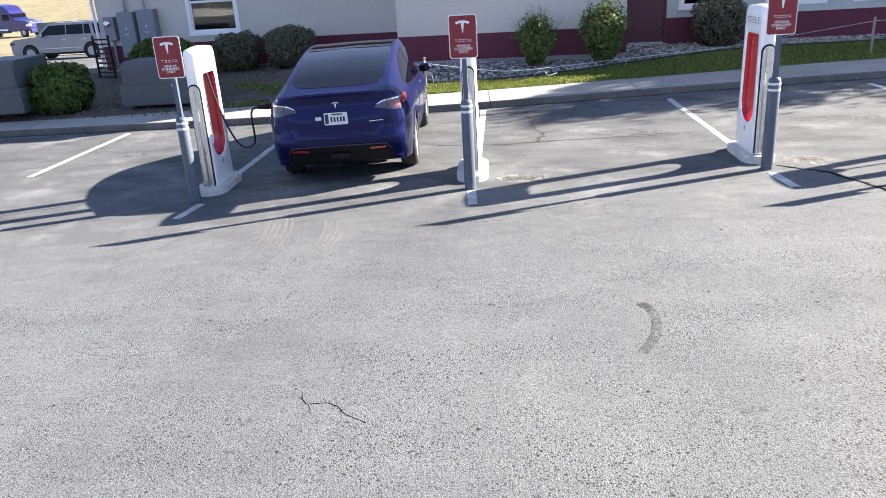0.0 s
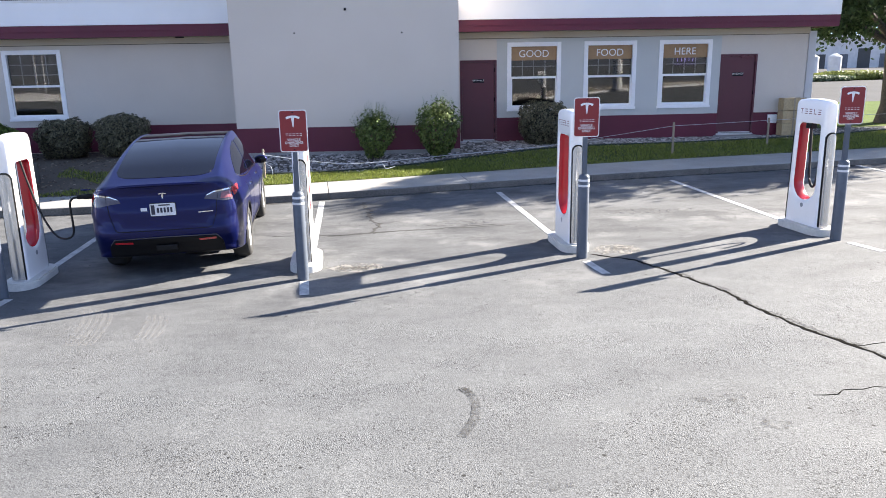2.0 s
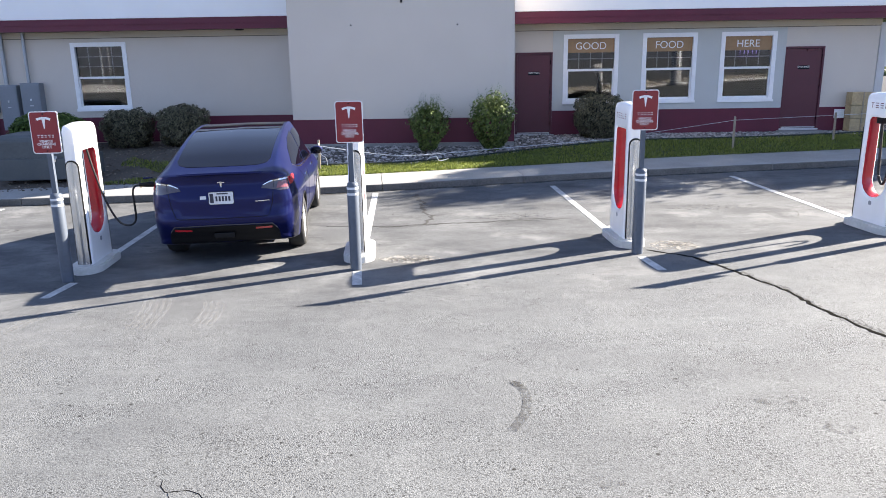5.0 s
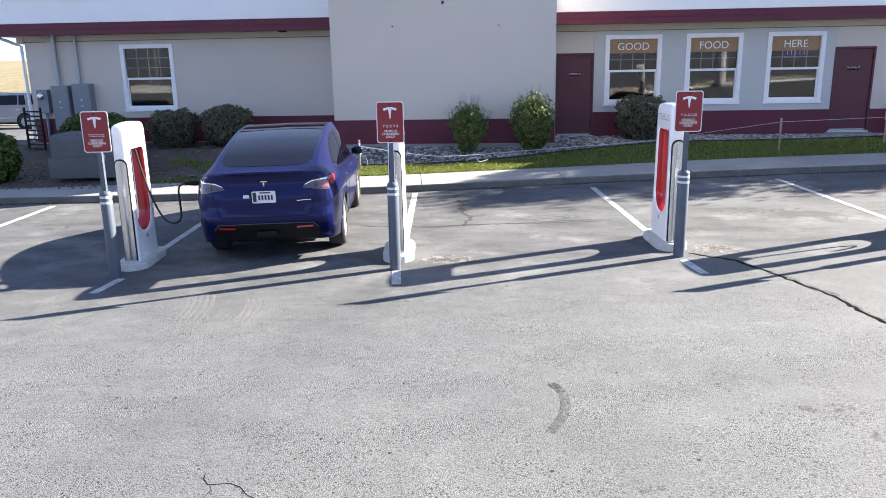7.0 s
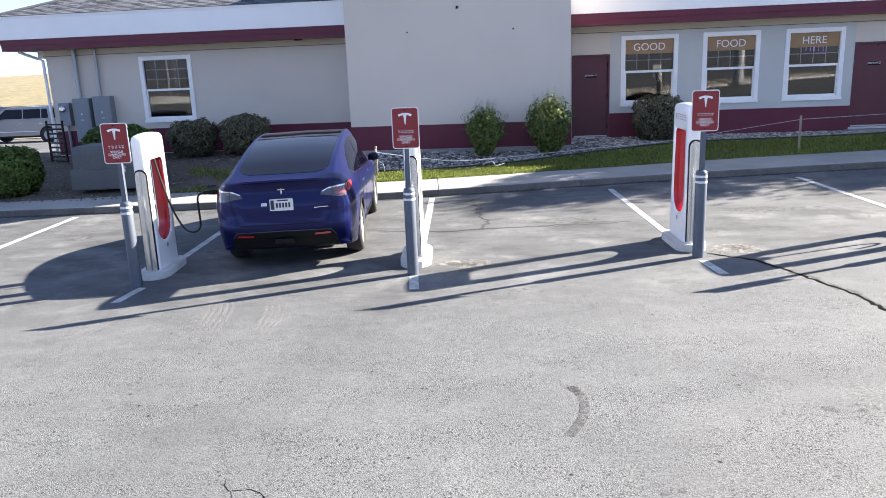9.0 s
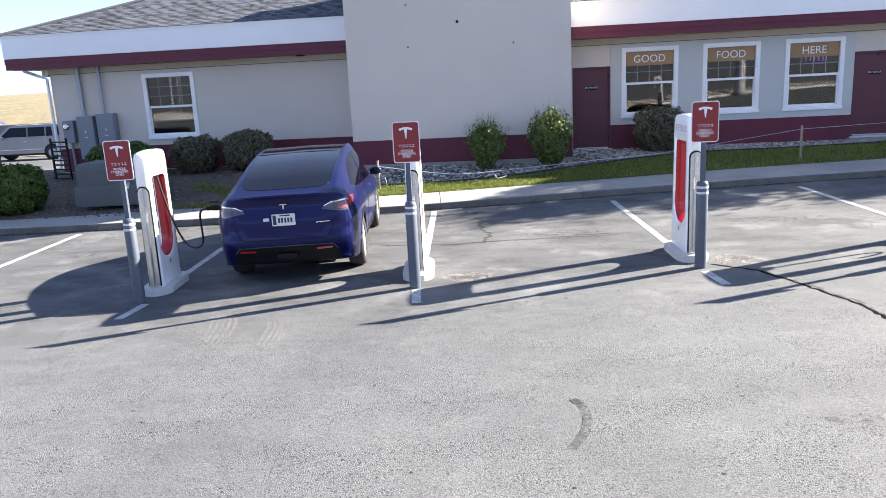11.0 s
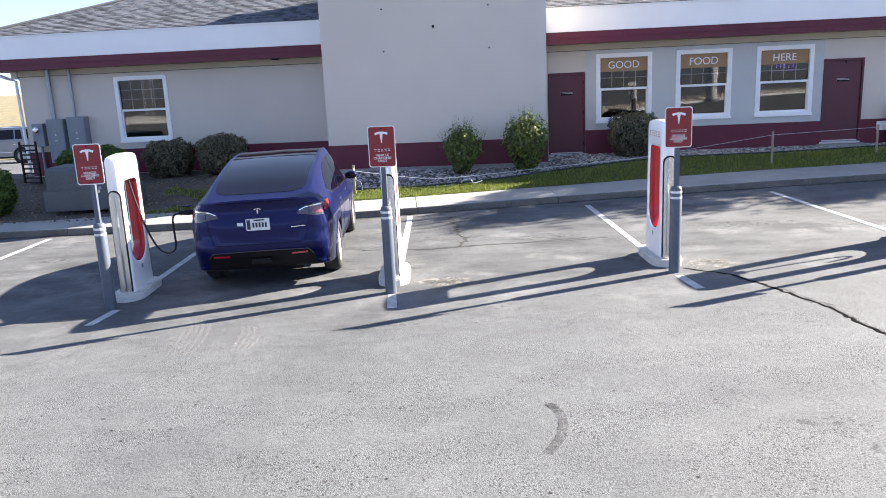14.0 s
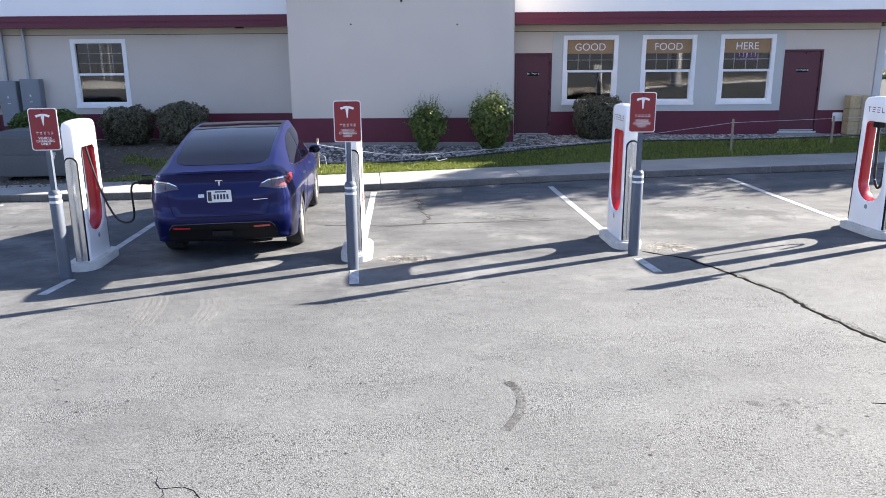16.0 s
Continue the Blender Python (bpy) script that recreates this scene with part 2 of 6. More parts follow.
STUCCO = surface("taupe_stucco", (0.655, 0.58, 0.505), 0.9, grain=90, vary=0.06, stain=0.5, stain_vary=0.08, bump=0.35)
STUCCO_GREY = surface("grey_stucco", (0.54, 0.55, 0.525), 0.9, grain=90, vary=0.06, stain=0.5, stain_vary=0.08, bump=0.35)
MAROON = surface("maroon_paint", (0.135, 0.011, 0.032), 0.55, grain=60, vary=0.1, stain=0.8, stain_vary=0.2, bump=0.25)
MAROON_DOOR = surface("maroon_door_paint", (0.105, 0.017, 0.030), 0.45, grain=40, vary=0.05, stain=1.3, stain_vary=0.12, bump=0.05)
FASCIA_WHITE = surface("white_fascia_metal", (0.90, 0.885, 0.87), 0.5, grain=1.5, vary=0.012, stain=0.6, stain_vary=0.04, bump=0.05)
FRIEZE = surface("tan_stucco", (0.54, 0.465, 0.36), 0.9, grain=90, vary=0.06, stain=0.5, stain_vary=0.08, bump=0.35)
JOINT = surface("shadow_joint", (0.16, 0.13, 0.10), 0.9)
SOFFIT = surface("tan_trim", (0.42, 0.36, 0.28), 0.8, grain=30, vary=0.06, bump=0.1)
VINYL = surface("white_vinyl", (0.90, 0.885, 0.87), 0.4, grain=20, vary=0.03, stain=2, stain_vary=0.06, bump=0.02)
SHINGLE = shingle_material()
GLASS = pane_material("window_pane", (0.75, 0.78, 0.8), 0.8)
BOULDER = island_material("tan_boulder", [(0.0, (0.22, 0.19, 0.16)), (0.5, (0.42, 0.37, 0.31)), (1.0, (0.62, 0.57, 0.50))])
SAND_PALE = surface("pale_sand", (0.68, 0.66, 0.62), 0.95, grain=3, vary=0.15, stain=0.5)
RIDGE = surface("added_ridge", (0.10, 0.115, 0.145), 0.95, grain=0.05, vary=0.25, stain=0.01, stain_vary=0.2, bump=0)
# dark all over: the unlit interior's shade is put into the wall colour
ROOM = surface("room_shade", (0.09, 0.075, 0.065), 0.9)
BANNER = surface("orange_brown_vinyl", (0.36, 0.20, 0.09), 0.5, grain=12, vary=0.08, stain=2, stain_vary=0.15, bump=0)
LETTER = surface("white_vinyl_letter", (0.85, 0.84, 0.82), 0.5, bump=0)
NEON = bpy.data.materials.new("violet_neon_tube")
NEON.use_nodes = True
NEON.node_tree.nodes["Principled BSDF"].inputs["Emission Color"].default_value = (0.35, 0.2, 1.0, 1)
NEON.node_tree.nodes["Principled BSDF"].inputs["Emission Strength"].default_value = 0.5
WHITE_SHELL = surface("white_gloss_shell", (0.86, 0.86, 0.865), 0.22, grain=6, vary=0.015, stain=2.5, stain_vary=0.04, bump=0, coat=0.5)
RED_SHELL = surface("red_gloss_liner", (0.40, 0.008, 0.018), 0.25, grain=8, vary=0.06, stain=3, stain_vary=0.12, bump=0, coat=0.4)
LOGO_DARK = surface("dark_logo_print", (0.16, 0.03, 0.04), 0.4, bump=0)
SILVER = surface("brushed_silver_trim", (0.66, 0.66, 0.65), 0.26, metal=0.9, grain=80, vary=0.06, stain=2, bump=0.05)
BLACK = surface("black_plastic", (0.006, 0.006, 0.007), 0.5, grain=60, vary=0.2, bump=0.08, spec=0.2)
RUBBER = surface("black_rubber", (0.02, 0.02, 0.02), 0.75, grain=50, vary=0.25, bump=0.15)
SLATE = surface("slate_grey_sleeve", (0.085, 0.105, 0.135), 0.45, grain=20, vary=0.06, stain=2.5, stain_vary=0.18, bump=0.05)
BAND = surface("reflective_band", (0.70, 0.71, 0.72), 0.4, bump=0)
SIGN_RED = surface("red_sign_sheet", (0.27, 0.018, 0.022), 0.4, grain=12, vary=0.05, stain=4, stain_vary=0.1, bump=0)
SIGN_WHITE = surface("white_sign_sheet", (0.86, 0.85, 0.84), 0.4, bump=0)
PAINT_BLUE = surface("deep_blue_car_paint", (0.0042, 0.0080, 0.064), 0.34, metal=0.45, grain=260, vary=0.10, stain=2, stain_vary=0.06, bump=0, coat=0.35, spec=0.15)
CAR_GLASS = surface("tinted_car_glass", (0.003, 0.0035, 0.008), 0.03, grain=4, vary=0.1, bump=0, spec=0.26)
LAMP_RED = surface("red_lamp_lens", (0.45, 0.015, 0.02), 0.12, bump=0, coat=1.0)
LAMP_PINK = surface("pale_red_lamp_lens", (0.26, 0.075, 0.085), 0.15, grain=30, vary=0.2, bump=0, coat=1.0)
LAMP_CLEAR = surface("smoked_lamp_lens", (0.075, 0.06, 0.075), 0.12, bump=0, coat=1.0, metal=0.0)
TRIM_GREY = surface("satin_grey_trim", (0.10, 0.105, 0.13), 0.35, metal=0.5, bump=0)
CHROME = surface("chrome", (0.75, 0.76, 0.78), 0.15, metal=1.0, bump=0)
ALLOY = surface("silver_alloy", (0.66, 0.67, 0.68), 0.35, metal=0.35, bump=0)
PLATE_WHITE = surface("number_plate_white", (0.75, 0.75, 0.75), 0.4, bump=0)
PLATE_DARK = surface("number_plate_print", (0.03, 0.03, 0.05), 0.5, bump=0)
UTIL_GREY = surface("grey_enclosure_paint", (0.215, 0.235, 0.26), 0.5, grain=30, vary=0.05, stain=1.5, stain_vary=0.12, bump=0.06)
UTIL_GREEN = surface("olive_grey_enclosure_paint", (0.088, 0.098, 0.100), 0.55, grain=25, vary=0.07, stain=2.0, stain_vary=0.2, bump=0.08)
GALV = surface("galvanised_pipe", (0.35, 0.37, 0.39), 0.45, metal=0.6, bump=0.05)
GRASS = leaf_material("lawn_blades", (0.05, 0.075, 0.016), (0.20, 0.235, 0.052))
TURF = surface("lawn_soil", (0.062, 0.075, 0.027), 0.95, grain=25, vary=0.4, stain=1.2, stain_vary=0.4, bump=0.5)
TURF_SUN = surface("sunlit_turf", (0.085, 0.125, 0.03), 0.95, spec=0.05, grain=20, vary=0.35, stain=1.0, stain_vary=0.3, bump=0.6)
DIRT = surface("dry_soil", (0.105, 0.085, 0.068), 0.95, grain=30, vary=0.3, stain=1.5, stain_vary=0.3, bump=0.6)
PEBBLE = island_material("river_pebbles", [(0.0, (0.10, 0.09, 0.084)), (0.5, (0.28, 0.255, 0.24)), (1.0, (0.55, 0.51, 0.48))])
MULCH = island_material("bark_litter", [(0.0, (0.05, 0.035, 0.025)), (0.6, (0.15, 0.11, 0.08)), (1.0, (0.3, 0.25, 0.2))])
LEAF_BUSH = leaf_material("clipped_bush_leaf", (0.035, 0.065, 0.014), (0.095, 0.15, 0.035))
LEAF_RED = leaf_material("bronze_bush_leaf", (0.045, 0.040, 0.027), (0.16, 0.15, 0.095))
LEAF_BRIGHT = leaf_material("bright_shrub_leaf", (0.05, 0.075, 0.02), (0.13, 0.17, 0.05))
LEAF_JUNIPER = leaf_material("blue_juniper_needles", (0.05, 0.075, 0.045), (0.12, 0.16, 0.09))
LEAF_GOLD = leaf_material("gold_juniper_needles", (0.08, 0.10, 0.02), (0.20, 0.22, 0.06))
LEAF_TREE = leaf_material("tree_leaf", (0.035, 0.062, 0.026), (0.095, 0.145, 0.062))
BARK = surface("tree_bark", (0.12, 0.10, 0.085), 0.95, grain=18, vary=0.35, stain=4, stain_vary=0.3, bump=0.8, bump_dist=0.02)
STAKE_WOOD = surface("weathered_stake_wood", (0.33, 0.27, 0.20), 0.85, grain=40, vary=0.2)
BOARD = surface("pale_plywood", (0.50, 0.37, 0.21), 0.75, grain=20, vary=0.15, stain=4, stain_vary=0.25)
EDGING = surface("dark_green_edging", (0.014, 0.024, 0.018), 0.6, grain=30, vary=0.2, bump=0.1)
STRING = surface("faded_cord", (0.55, 0.57, 0.60), 0.7, bump=0)
HILL = surface("dry_straw_hill", (0.235, 0.195, 0.105), 0.95, grain=1.1, vary=0.24, stain=0.22, stain_vary=0.30, bump=0.4, bump_dist=0.2)
SUV_PAINT = surface("champagne_silver_paint", (0.27, 0.27, 0.285), 0.38, metal=0.35, bump=0, coat=0.8)
TRUCK_PAINT = surface("violet_blue_truck_paint", (0.018, 0.018, 0.13), 0.3, metal=0.3, bump=0, coat=0.8)
ROAD_PALE = surface("pale_road", (0.105, 0.105, 0.105), 0.95, spec=0.03, grain=12, vary=0.1, stain=0.2, stain_vary=0.15, bump=0.2)
FAR_WHITE = surface("far_pale_cladding", (0.62, 0.62, 0.62), 0.7, grain=1.5, vary=0.08, stain=0.3, bump=0)
FAR_DARK = surface("far_dark_cladding", (0.12, 0.13, 0.15), 0.7, grain=1.5, vary=0.2, stain=0.3, bump=0)


# ---- mesh helpers ----
def link_mesh(name, bm, material, smooth=False):
    me = bpy.data.meshes.new(name)
    bm.normal_update()
    bm.to_mesh(me)
    bm.free()
    for mm in material if isinstance(material, (list, tuple)) else [material]:
        me.materials.append(mm)
    if smooth:
        me.shade_smooth()
        me.set_sharp_from_angle(angle=radians(52))
    return new(name, me)


def part(name, bm, material, parent, label="", smooth=False):
    ob = link_mesh(name, bm, material, smooth)
    ob.parent = parent
    if label:
        tagged(ob, label)
    return ob


def empty(name, m, label="", category="", group="", kind=""):
    ob = new(name)
    ob.empty_display_size = 0.1
    ob.matrix_basis = m
    return tagged(ob, label, category, group, kind)


def add_box(bm, x0, x1, y0, y1, z0, z1, bevel=0.0, m=None):
    v = [bm.verts.new((x, y, z)) for z in (z0, z1) for y in (y0, y1) for x in (x0, x1)]
    fs = [bm.faces.new([v[i] for i in q]) for q in ((0, 2, 3, 1), (4, 5, 7, 6), (0, 1, 5, 4), (2, 6, 7, 3), (0, 4, 6, 2), (1, 3, 7, 5))]
    if bevel:
        edges = list({e for f in fs for e in f.edges})
        r = bmesh.ops.bevel(bm, geom=edges, offset=bevel, segments=2, affect="EDGES", profile=0.6)
        v = list({w for f in r["faces"] for w in f.verts} | {w for w in v if w.is_valid})
    if m is not None:
        bmesh.ops.transform(bm, matrix=m, verts=[w for w in v if w.is_valid])
    return v


def box(x0, x1, y0, y1, z0, z1, bevel=0.0):
    bm = bmesh.new()
    add_box(bm, x0, x1, y0, y1, z0, z1, bevel)
    return bm


def add_tube(bm, pts, radius, sides=8, caps=True):
    """A tube along points, of one radius or one for each point."""
    pts = [Vector(p) for p in pts]
    rings = []
    for i, p in enumerate(pts):
        d = (pts[min(i + 1, len(pts) - 1)] - pts[max(i - 1, 0)]).normalized()
        a = d.cross(Vector((0, 0, 1)) if abs(d.z) < 0.95 else Vector((0, 1, 0))).normalized()
        b = d.cross(a)
        r = radius[i] if isinstance(radius, (list, tuple)) else radius
        rings.append([bm.verts.new(p + (a * math.cos(k) + b * math.sin(k)) * r) for k in (2 * math.pi * j / sides for j in range(sides))])
    for q, w in zip(rings, rings[1:]):
        for j in range(sides):
            bm.faces.new((q[j], w[j], w[(j + 1) % sides], q[(j + 1) % sides]))
    if caps:
        bm.faces.new(rings[0])
        bm.faces.new(rings[-1][::-1])


def tube(pts, radius, sides=8):
    bm = bmesh.new()
    add_tube(bm, pts, radius, sides)
    bmesh.ops.recalc_face_normals(bm, faces=bm.faces)
    return bm


def add_prism(bm, outline, lo, hi, axis="z"):
    """A flat outline given thickness along an axis."""
    def place(a, b, c):
        return {"z": (a, b, c), "y": (a, c, b), "x": (c, a, b)}[axis]
    q = [bm.verts.new(place(a, b, lo)) for a, b in outline]
    w = [bm.verts.new(place(a, b, hi)) for a, b in outline]
    n = len(q)
    fs = [bm.faces.new(q), bm.faces.new(w[::-1])]
    for i in range(n):
        fs.append(bm.faces.new((q[i], w[i], w[(i + 1) % n], q[(i + 1) % n])))
    bmesh.ops.recalc_face_normals(bm, faces=fs)
    return q + w


def prism(outline, lo, hi, axis="z"):
    bm = bmesh.new()
    add_prism(bm, outline, lo, hi, axis)
    return bm


def round_rect(w, h, r, n=5, cx=0.0, cy=0.0):
    pts = []
    for sx, sy, a0 in ((1, 1, 0), (-1, 1, 90), (-1, -1, 180), (1, -1, 270)):
        for i in range(n + 1):
            a = radians(a0 + 90 * i / n)
            pts.append((cx + sx * (w / 2 - r) + r * math.cos(a), cy + sy * (h / 2 - r) + r * math.sin(a)))
    return pts


def text_mesh(name, words, size, depth, material, parent, m, spacing=1.0, bold=0.0):
    cu = bpy.data.curves.new(name, "FONT")
    cu.offset = bold
    cu.body, cu.size, cu.extrude, cu.align_x, cu.align_y, cu.space_line = words, size, depth, "CENTER", "CENTER", spacing
    tmp = bpy.data.objects.new(name, cu)
    scene.collection.objects.link(tmp)
    me = bpy.data.meshes.new_from_object(tmp.evaluated_get(bpy.context.evaluated_depsgraph_get()))
    bpy.data.objects.remove(tmp)
    me.materials.clear()
    me.materials.append(material)
    ob = new(name, me)
    ob.parent = parent
    ob.matrix_basis = m
    return ob


def mesh_from_arrays(name, verts, faces, material, smooth=False):
    me = bpy.data.meshes.new(name)
    me.from_pydata(verts, [], faces)
    me.materials.append(material)
    if smooth:
        me.shade_smooth()
    me.update()
    return new(name, me)


def along(pts, x):
    """The height of a broken line at x."""
    return float(np.interp(x, [p[0] for p in pts], [p[1] for p in pts]))


# ---- plan ----
FALL = -0.016  # the lot rises to the east


def lot_z(x):
    return -FALL * min(15.0, max(-11.0, x))


def lot(p):
    """A place paced out on a level lot, brought on to the falling one."""
    k = (2.38 + 1.2 * FALL) / (2.38 - FALL * (min(14.0, max(-12.0, p[0])) - 1.2))
    return (1.2 + k * (p[0] - 1.2), -8.4 + k * (p[1] + 8.4))


KERB = [(-45, 2.2), (-14, 3.75), (-7.65, 4.14), (-4.2, 4.42), (-0.22, 5.22), (3.06, 6.2), (5.93, 6.86), (9.06, 7.49), (14, 8.5), (45, 14.5)]
WALK_BACK = [(-45, 3.2), (-14, 4.6), (-8.1, 4.95), (-4.7, 5.58), (-0.34, 6.45), (3.22, 7.5), (6.4, 8.42), (9.82, 9.12), (14, 10.0), (45, 16.2)]
KERB, WALK_BACK = [lot(p) for p in KERB], [lot(p) for p in WALK_BACK]
BED_EDGE = [(-3.2, 7.2), (-1.5, 7.25), (0.3, 7.3), (2.3, 8.3), (5.2, 9.75), (8.0, 9.85), (11.4, 10.5), (16, 12.3)]
WALL_Y, TOWER_Y, FASCIA_Y = 11.15, 9.1, 10.55
XL, XR, TXL, TXR = -11.17, 11.7, -2.60, 2.50
GRADE = 0.38


def smooth_line(pts, x):
    xs = [x + d for d in (-1.2, -0.6, 0, 0.6, 1.2)]
    return sum(along(pts, v) for v in xs) / 5


def terrain(x, y):
    yb = smooth_line(WALK_BACK, x)
    reach = 2.6 if x > -6 else 4.0
    top = GRADE if x > -6 else 0.34
    k = min(1.0, max(0.0, (y - yb) / reach))
    low = 0.135 + lot_z(x)
    return low + (top - low) * (k * k * (3 - 2 * k) * 0.5 + k * 0.5)


# ---- ground ----
def ground_z(x, y):
    """The lot falls gently away beyond the west corner."""
    k = min(1.0, max(0.0, (-11.5 - x) / 8))
    return lot_z(x) - min(1.9, max(0.0, 0.038 * (y - 12))) * k * k * (3 - 2 * k)


bm = bmesh.new()
xs = [-900, -400, -200, -120, -80, -60, -50, -40, -34, -28, -24, -21, -18, -16, -14, -12, -11, 0, 15, 30, 60, 200, 900]
ys = [-900, -200, -60, -30, -15, 0, 12, 14, 16, 20, 25, 30, 36, 44, 52, 62, 72, 90, 200, 900]
grid = [[bm.verts.new((x, y, ground_z(x, y))) for x in xs] for y in ys]
for r0, r1 in zip(grid, grid[1:]):
    for i in range(len(xs) - 1):
        bm.faces.new((r0[i], r0[i + 1], r1[i + 1], r1[i]))
ground = tagged(link_mesh("ground", bm, ASPHALT), "weathered pale grey asphalt parking lot with fine aggregate", "parking lot", kind="structure")


def ribbon(name, pts, width, material, z, label, category, jitter=0.0, seed=1):
    """A thin low strip laid on the lot along points."""
    pts = [lot(p) for p in pts]
    rnd = random.Random(seed)
    fine = []
    for (x0, y0), (x1, y1) in zip(pts, pts[1:]):
        n = max(1, int(math.hypot(x1 - x0, y1 - y0) / 0.07)) if jitter else 1
        fine += [(x0 + (x1 - x0) * i / n + rnd.uniform(-1, 1) * jitter, y0 + (y1 - y0) * i / n + rnd.uniform(-1, 1) * jitter) for i in range(n)]
    fine.append(pts[-1])
    bm = bmesh.new()
    rows = []
    for i, p in enumerate(fine):
        a, b = fine[max(0, i - 1)], fine[min(len(fine) - 1, i + 1)]
        d = Vector((b[0] - a[0], b[1] - a[1])).normalized()
        w = width * (rnd.uniform(0.45, 1.2) if jitter else 1) / 2
        if jitter and i in (0, len(fine) - 1):
            w *= 0.3
        rows.append([bm.verts.new((p[0] - d.y * w * s, p[1] + d.x * w * s, zz + lot_z(p[0] - d.y * w * s))) for s, zz in ((-1, 0.0005), (-0.9, z), (0.9, z), (1, 0.0005))])
    for q, w in zip(rows, rows[1:]):
        for j in range(3):
            bm.faces.new((q[j], q[j + 1], w[j + 1], w[j]))
    bm.faces.new(rows[0][::-1])
    bm.faces.new(rows[-1])
    bmesh.ops.recalc_face_normals(bm, faces=bm.faces)
    return tagged(link_mesh(name, bm, material), label, category, kind="structure")


STALL_LINES = [((-6.35, 1.0), (-6.53, 3.95)), ((-3.22, 0.9), (-3.42, 4.3)), ((-0.02, 0.85), (-0.31, 5.05)), ((3.30, 1.5), (2.97, 5.6)), ((6.92, 2.2), (6.62, 6.48)), ((11.45, 4.5), (11.40, 8.3)),
               ((-3.10, -0.45), (-3.14, -1.0)), ((0.02, -0.10), (0.09, -0.62)), ((3.40, 0.42), (3.50, -0.17)), ((7.05, 0.95), (7.2, 0.45))]
for a, b in STALL_LINES:
    ribbon("stall_line", [a, b], 0.105, LINE, 0.004, "worn white painted stall line on asphalt", "painted line")
ribbon("long_crack", [(3.55, 0.75), (4.0, 0.4), (4.3, -0.29), (4.54, -0.97), (4.66, -1.69), (4.8, -2.15), (4.98, -2.6), (5.3, -3.4)], 0.045, CRACK, 0.003, "long dark open crack across the asphalt", "crack", 0.022, 3)
ribbon("crack", [(4.93, -2.55), (5.03, -2.58), (5.17, -2.56), (5.29, -2.54)], 0.016, CRACK, 0.003, "thin branch of a long crack", "crack", 0.02, 23)
ribbon("crack", [(0.01, 2.14), (0.94, 2.4), (1.86, 2.5), (2.91, 2.69)], 0.03, CRACK_PALE, 0.002, "dusty crack running along the stalls", "crack", 0.03, 24)
ribbon("crack_edge", [(4.0, 0.42), (4.32, -0.27), (4.57, -0.95), (4.69, -1.68), (4.83, -2.13), (5.02, -2.58), (5.34, -3.38)], 0.10, SMUDGE, 0.002, "crumbling grey edge of a long crack", "crack", 0.03, 13)
ribbon("crack", [(-0.545, -4.46), (-0.535, -4.54), (-0.475, -4.61), (-0.38, -4.605), (-0.30, -4.62), (-0.23, -4.70), (-0.17, -4.72), (-0.08, -4.79)], 0.0045, CRACK, 0.002, "short forked crack in the asphalt", "crack", 0.018, 4)
ribbon("crack", [(-0.475, -4.61), (-0.45, -4.68), (-0.47, -4.74)], 0.003, CRACK, 0.002, "side branch of a short crack", "crack", 0.01, 14)
ribbon("crack", [(0.42, 4.85), (0.47, 4.5), (0.62, 4.0), (0.60, 3.5), (0.78, 3.0), (0.74, 2.3)], 0.06, CRACK_PALE, 0.003, "dusty branching crack in a stall", "crack", 0.05, 5)
ribbon("crack", [(-0.75, 2.3), (0.2, 2.25), (0.9, 2.42), (1.6, 2.5), (2.6, 2.75)], 0.022, CRACK_PALE, 0.003, "thin cross crack in a stall", "crack", 0.02, 6)
ribbon("crack", [(4.14, -3.48), (4.32, -3.49), (4.41, -3.43), (4.48, -3.42), (4.75, -3.40), (4.95, -3.34)], 0.010, CRACK, 0.003, "short thin crack in the asphalt", "crack", 0.02, 7)
ribbon("rubber_scuff", [(1.59, -3.15), (1.63, -3.20), (1.655, -3.29), (1.67, -3.40), (1.67, -3.50), (1.65, -3.62), (1.62, -3.72), (1.575, -3.82), (1.53, -3.91)], 0.072, SMUDGE, 0.003, "curved grey rubber scuff on asphalt", "scuff")
ribbon("rubber_scuff", [(1.57, -3.13), (1.63, -3.20), (1.655, -3.29)], 0.10, TAR_FILM, 0.0045, "darker end of a curved rubber scuff", "scuff", 0.02, 9)
for x0, y0, x1, y1, x2, y2, n in ((-2.12, -0.90, -1.96, -1.36, -1.88, -1.95, 5), (-1.40, -1.15, -1.32, -1.52, -1.30, -1.88, 4), (-2.75, -1.2, -2.95, -1.6, -3.10, -2.1, 3)):
    for k in range(n):
        dx = k * 0.062
        ribbon("tyre_print", [(x0 + dx, y0), ((x0 + x1) / 2 + dx * 1.04 + 0.02, (y0 + y1) / 2), (x1 + dx * 1.04, y1), ((x1 + x2) / 2 + dx + 0.01, (y1 + y2) / 2), (x2 + dx * 0.95, y2)], 0.036, DUST, 0.003, "faint pale dusty tyre print", "tyre print")


def patch(name, cx, cy, rx, ry, material, label, category, seed):
    """A ragged low patch on the lot."""
    rnd = random.Random(seed)
    cx, cy = lot((cx, cy))
    bm = bmesh.new()
    mid = bm.verts.new((cx, cy, lot_z(cx) + (0.010 if name == "grit_patch" else 0.006)))
    rim = []
    for i in range(26):
        a = 2 * math.pi * i / 26
        k = rnd.uniform(0.65, 1.1)
        x = cx + rx * k * math.cos(a)
        rim.append(bm.verts.new((x, cy + ry * k * math.sin(a), lot_z(x) + (0.007 if name == "grit_patch" else 0.002))))
    for i in range(26):
        bm.faces.new((mid, rim[i], rim[(i + 1) % 26]))
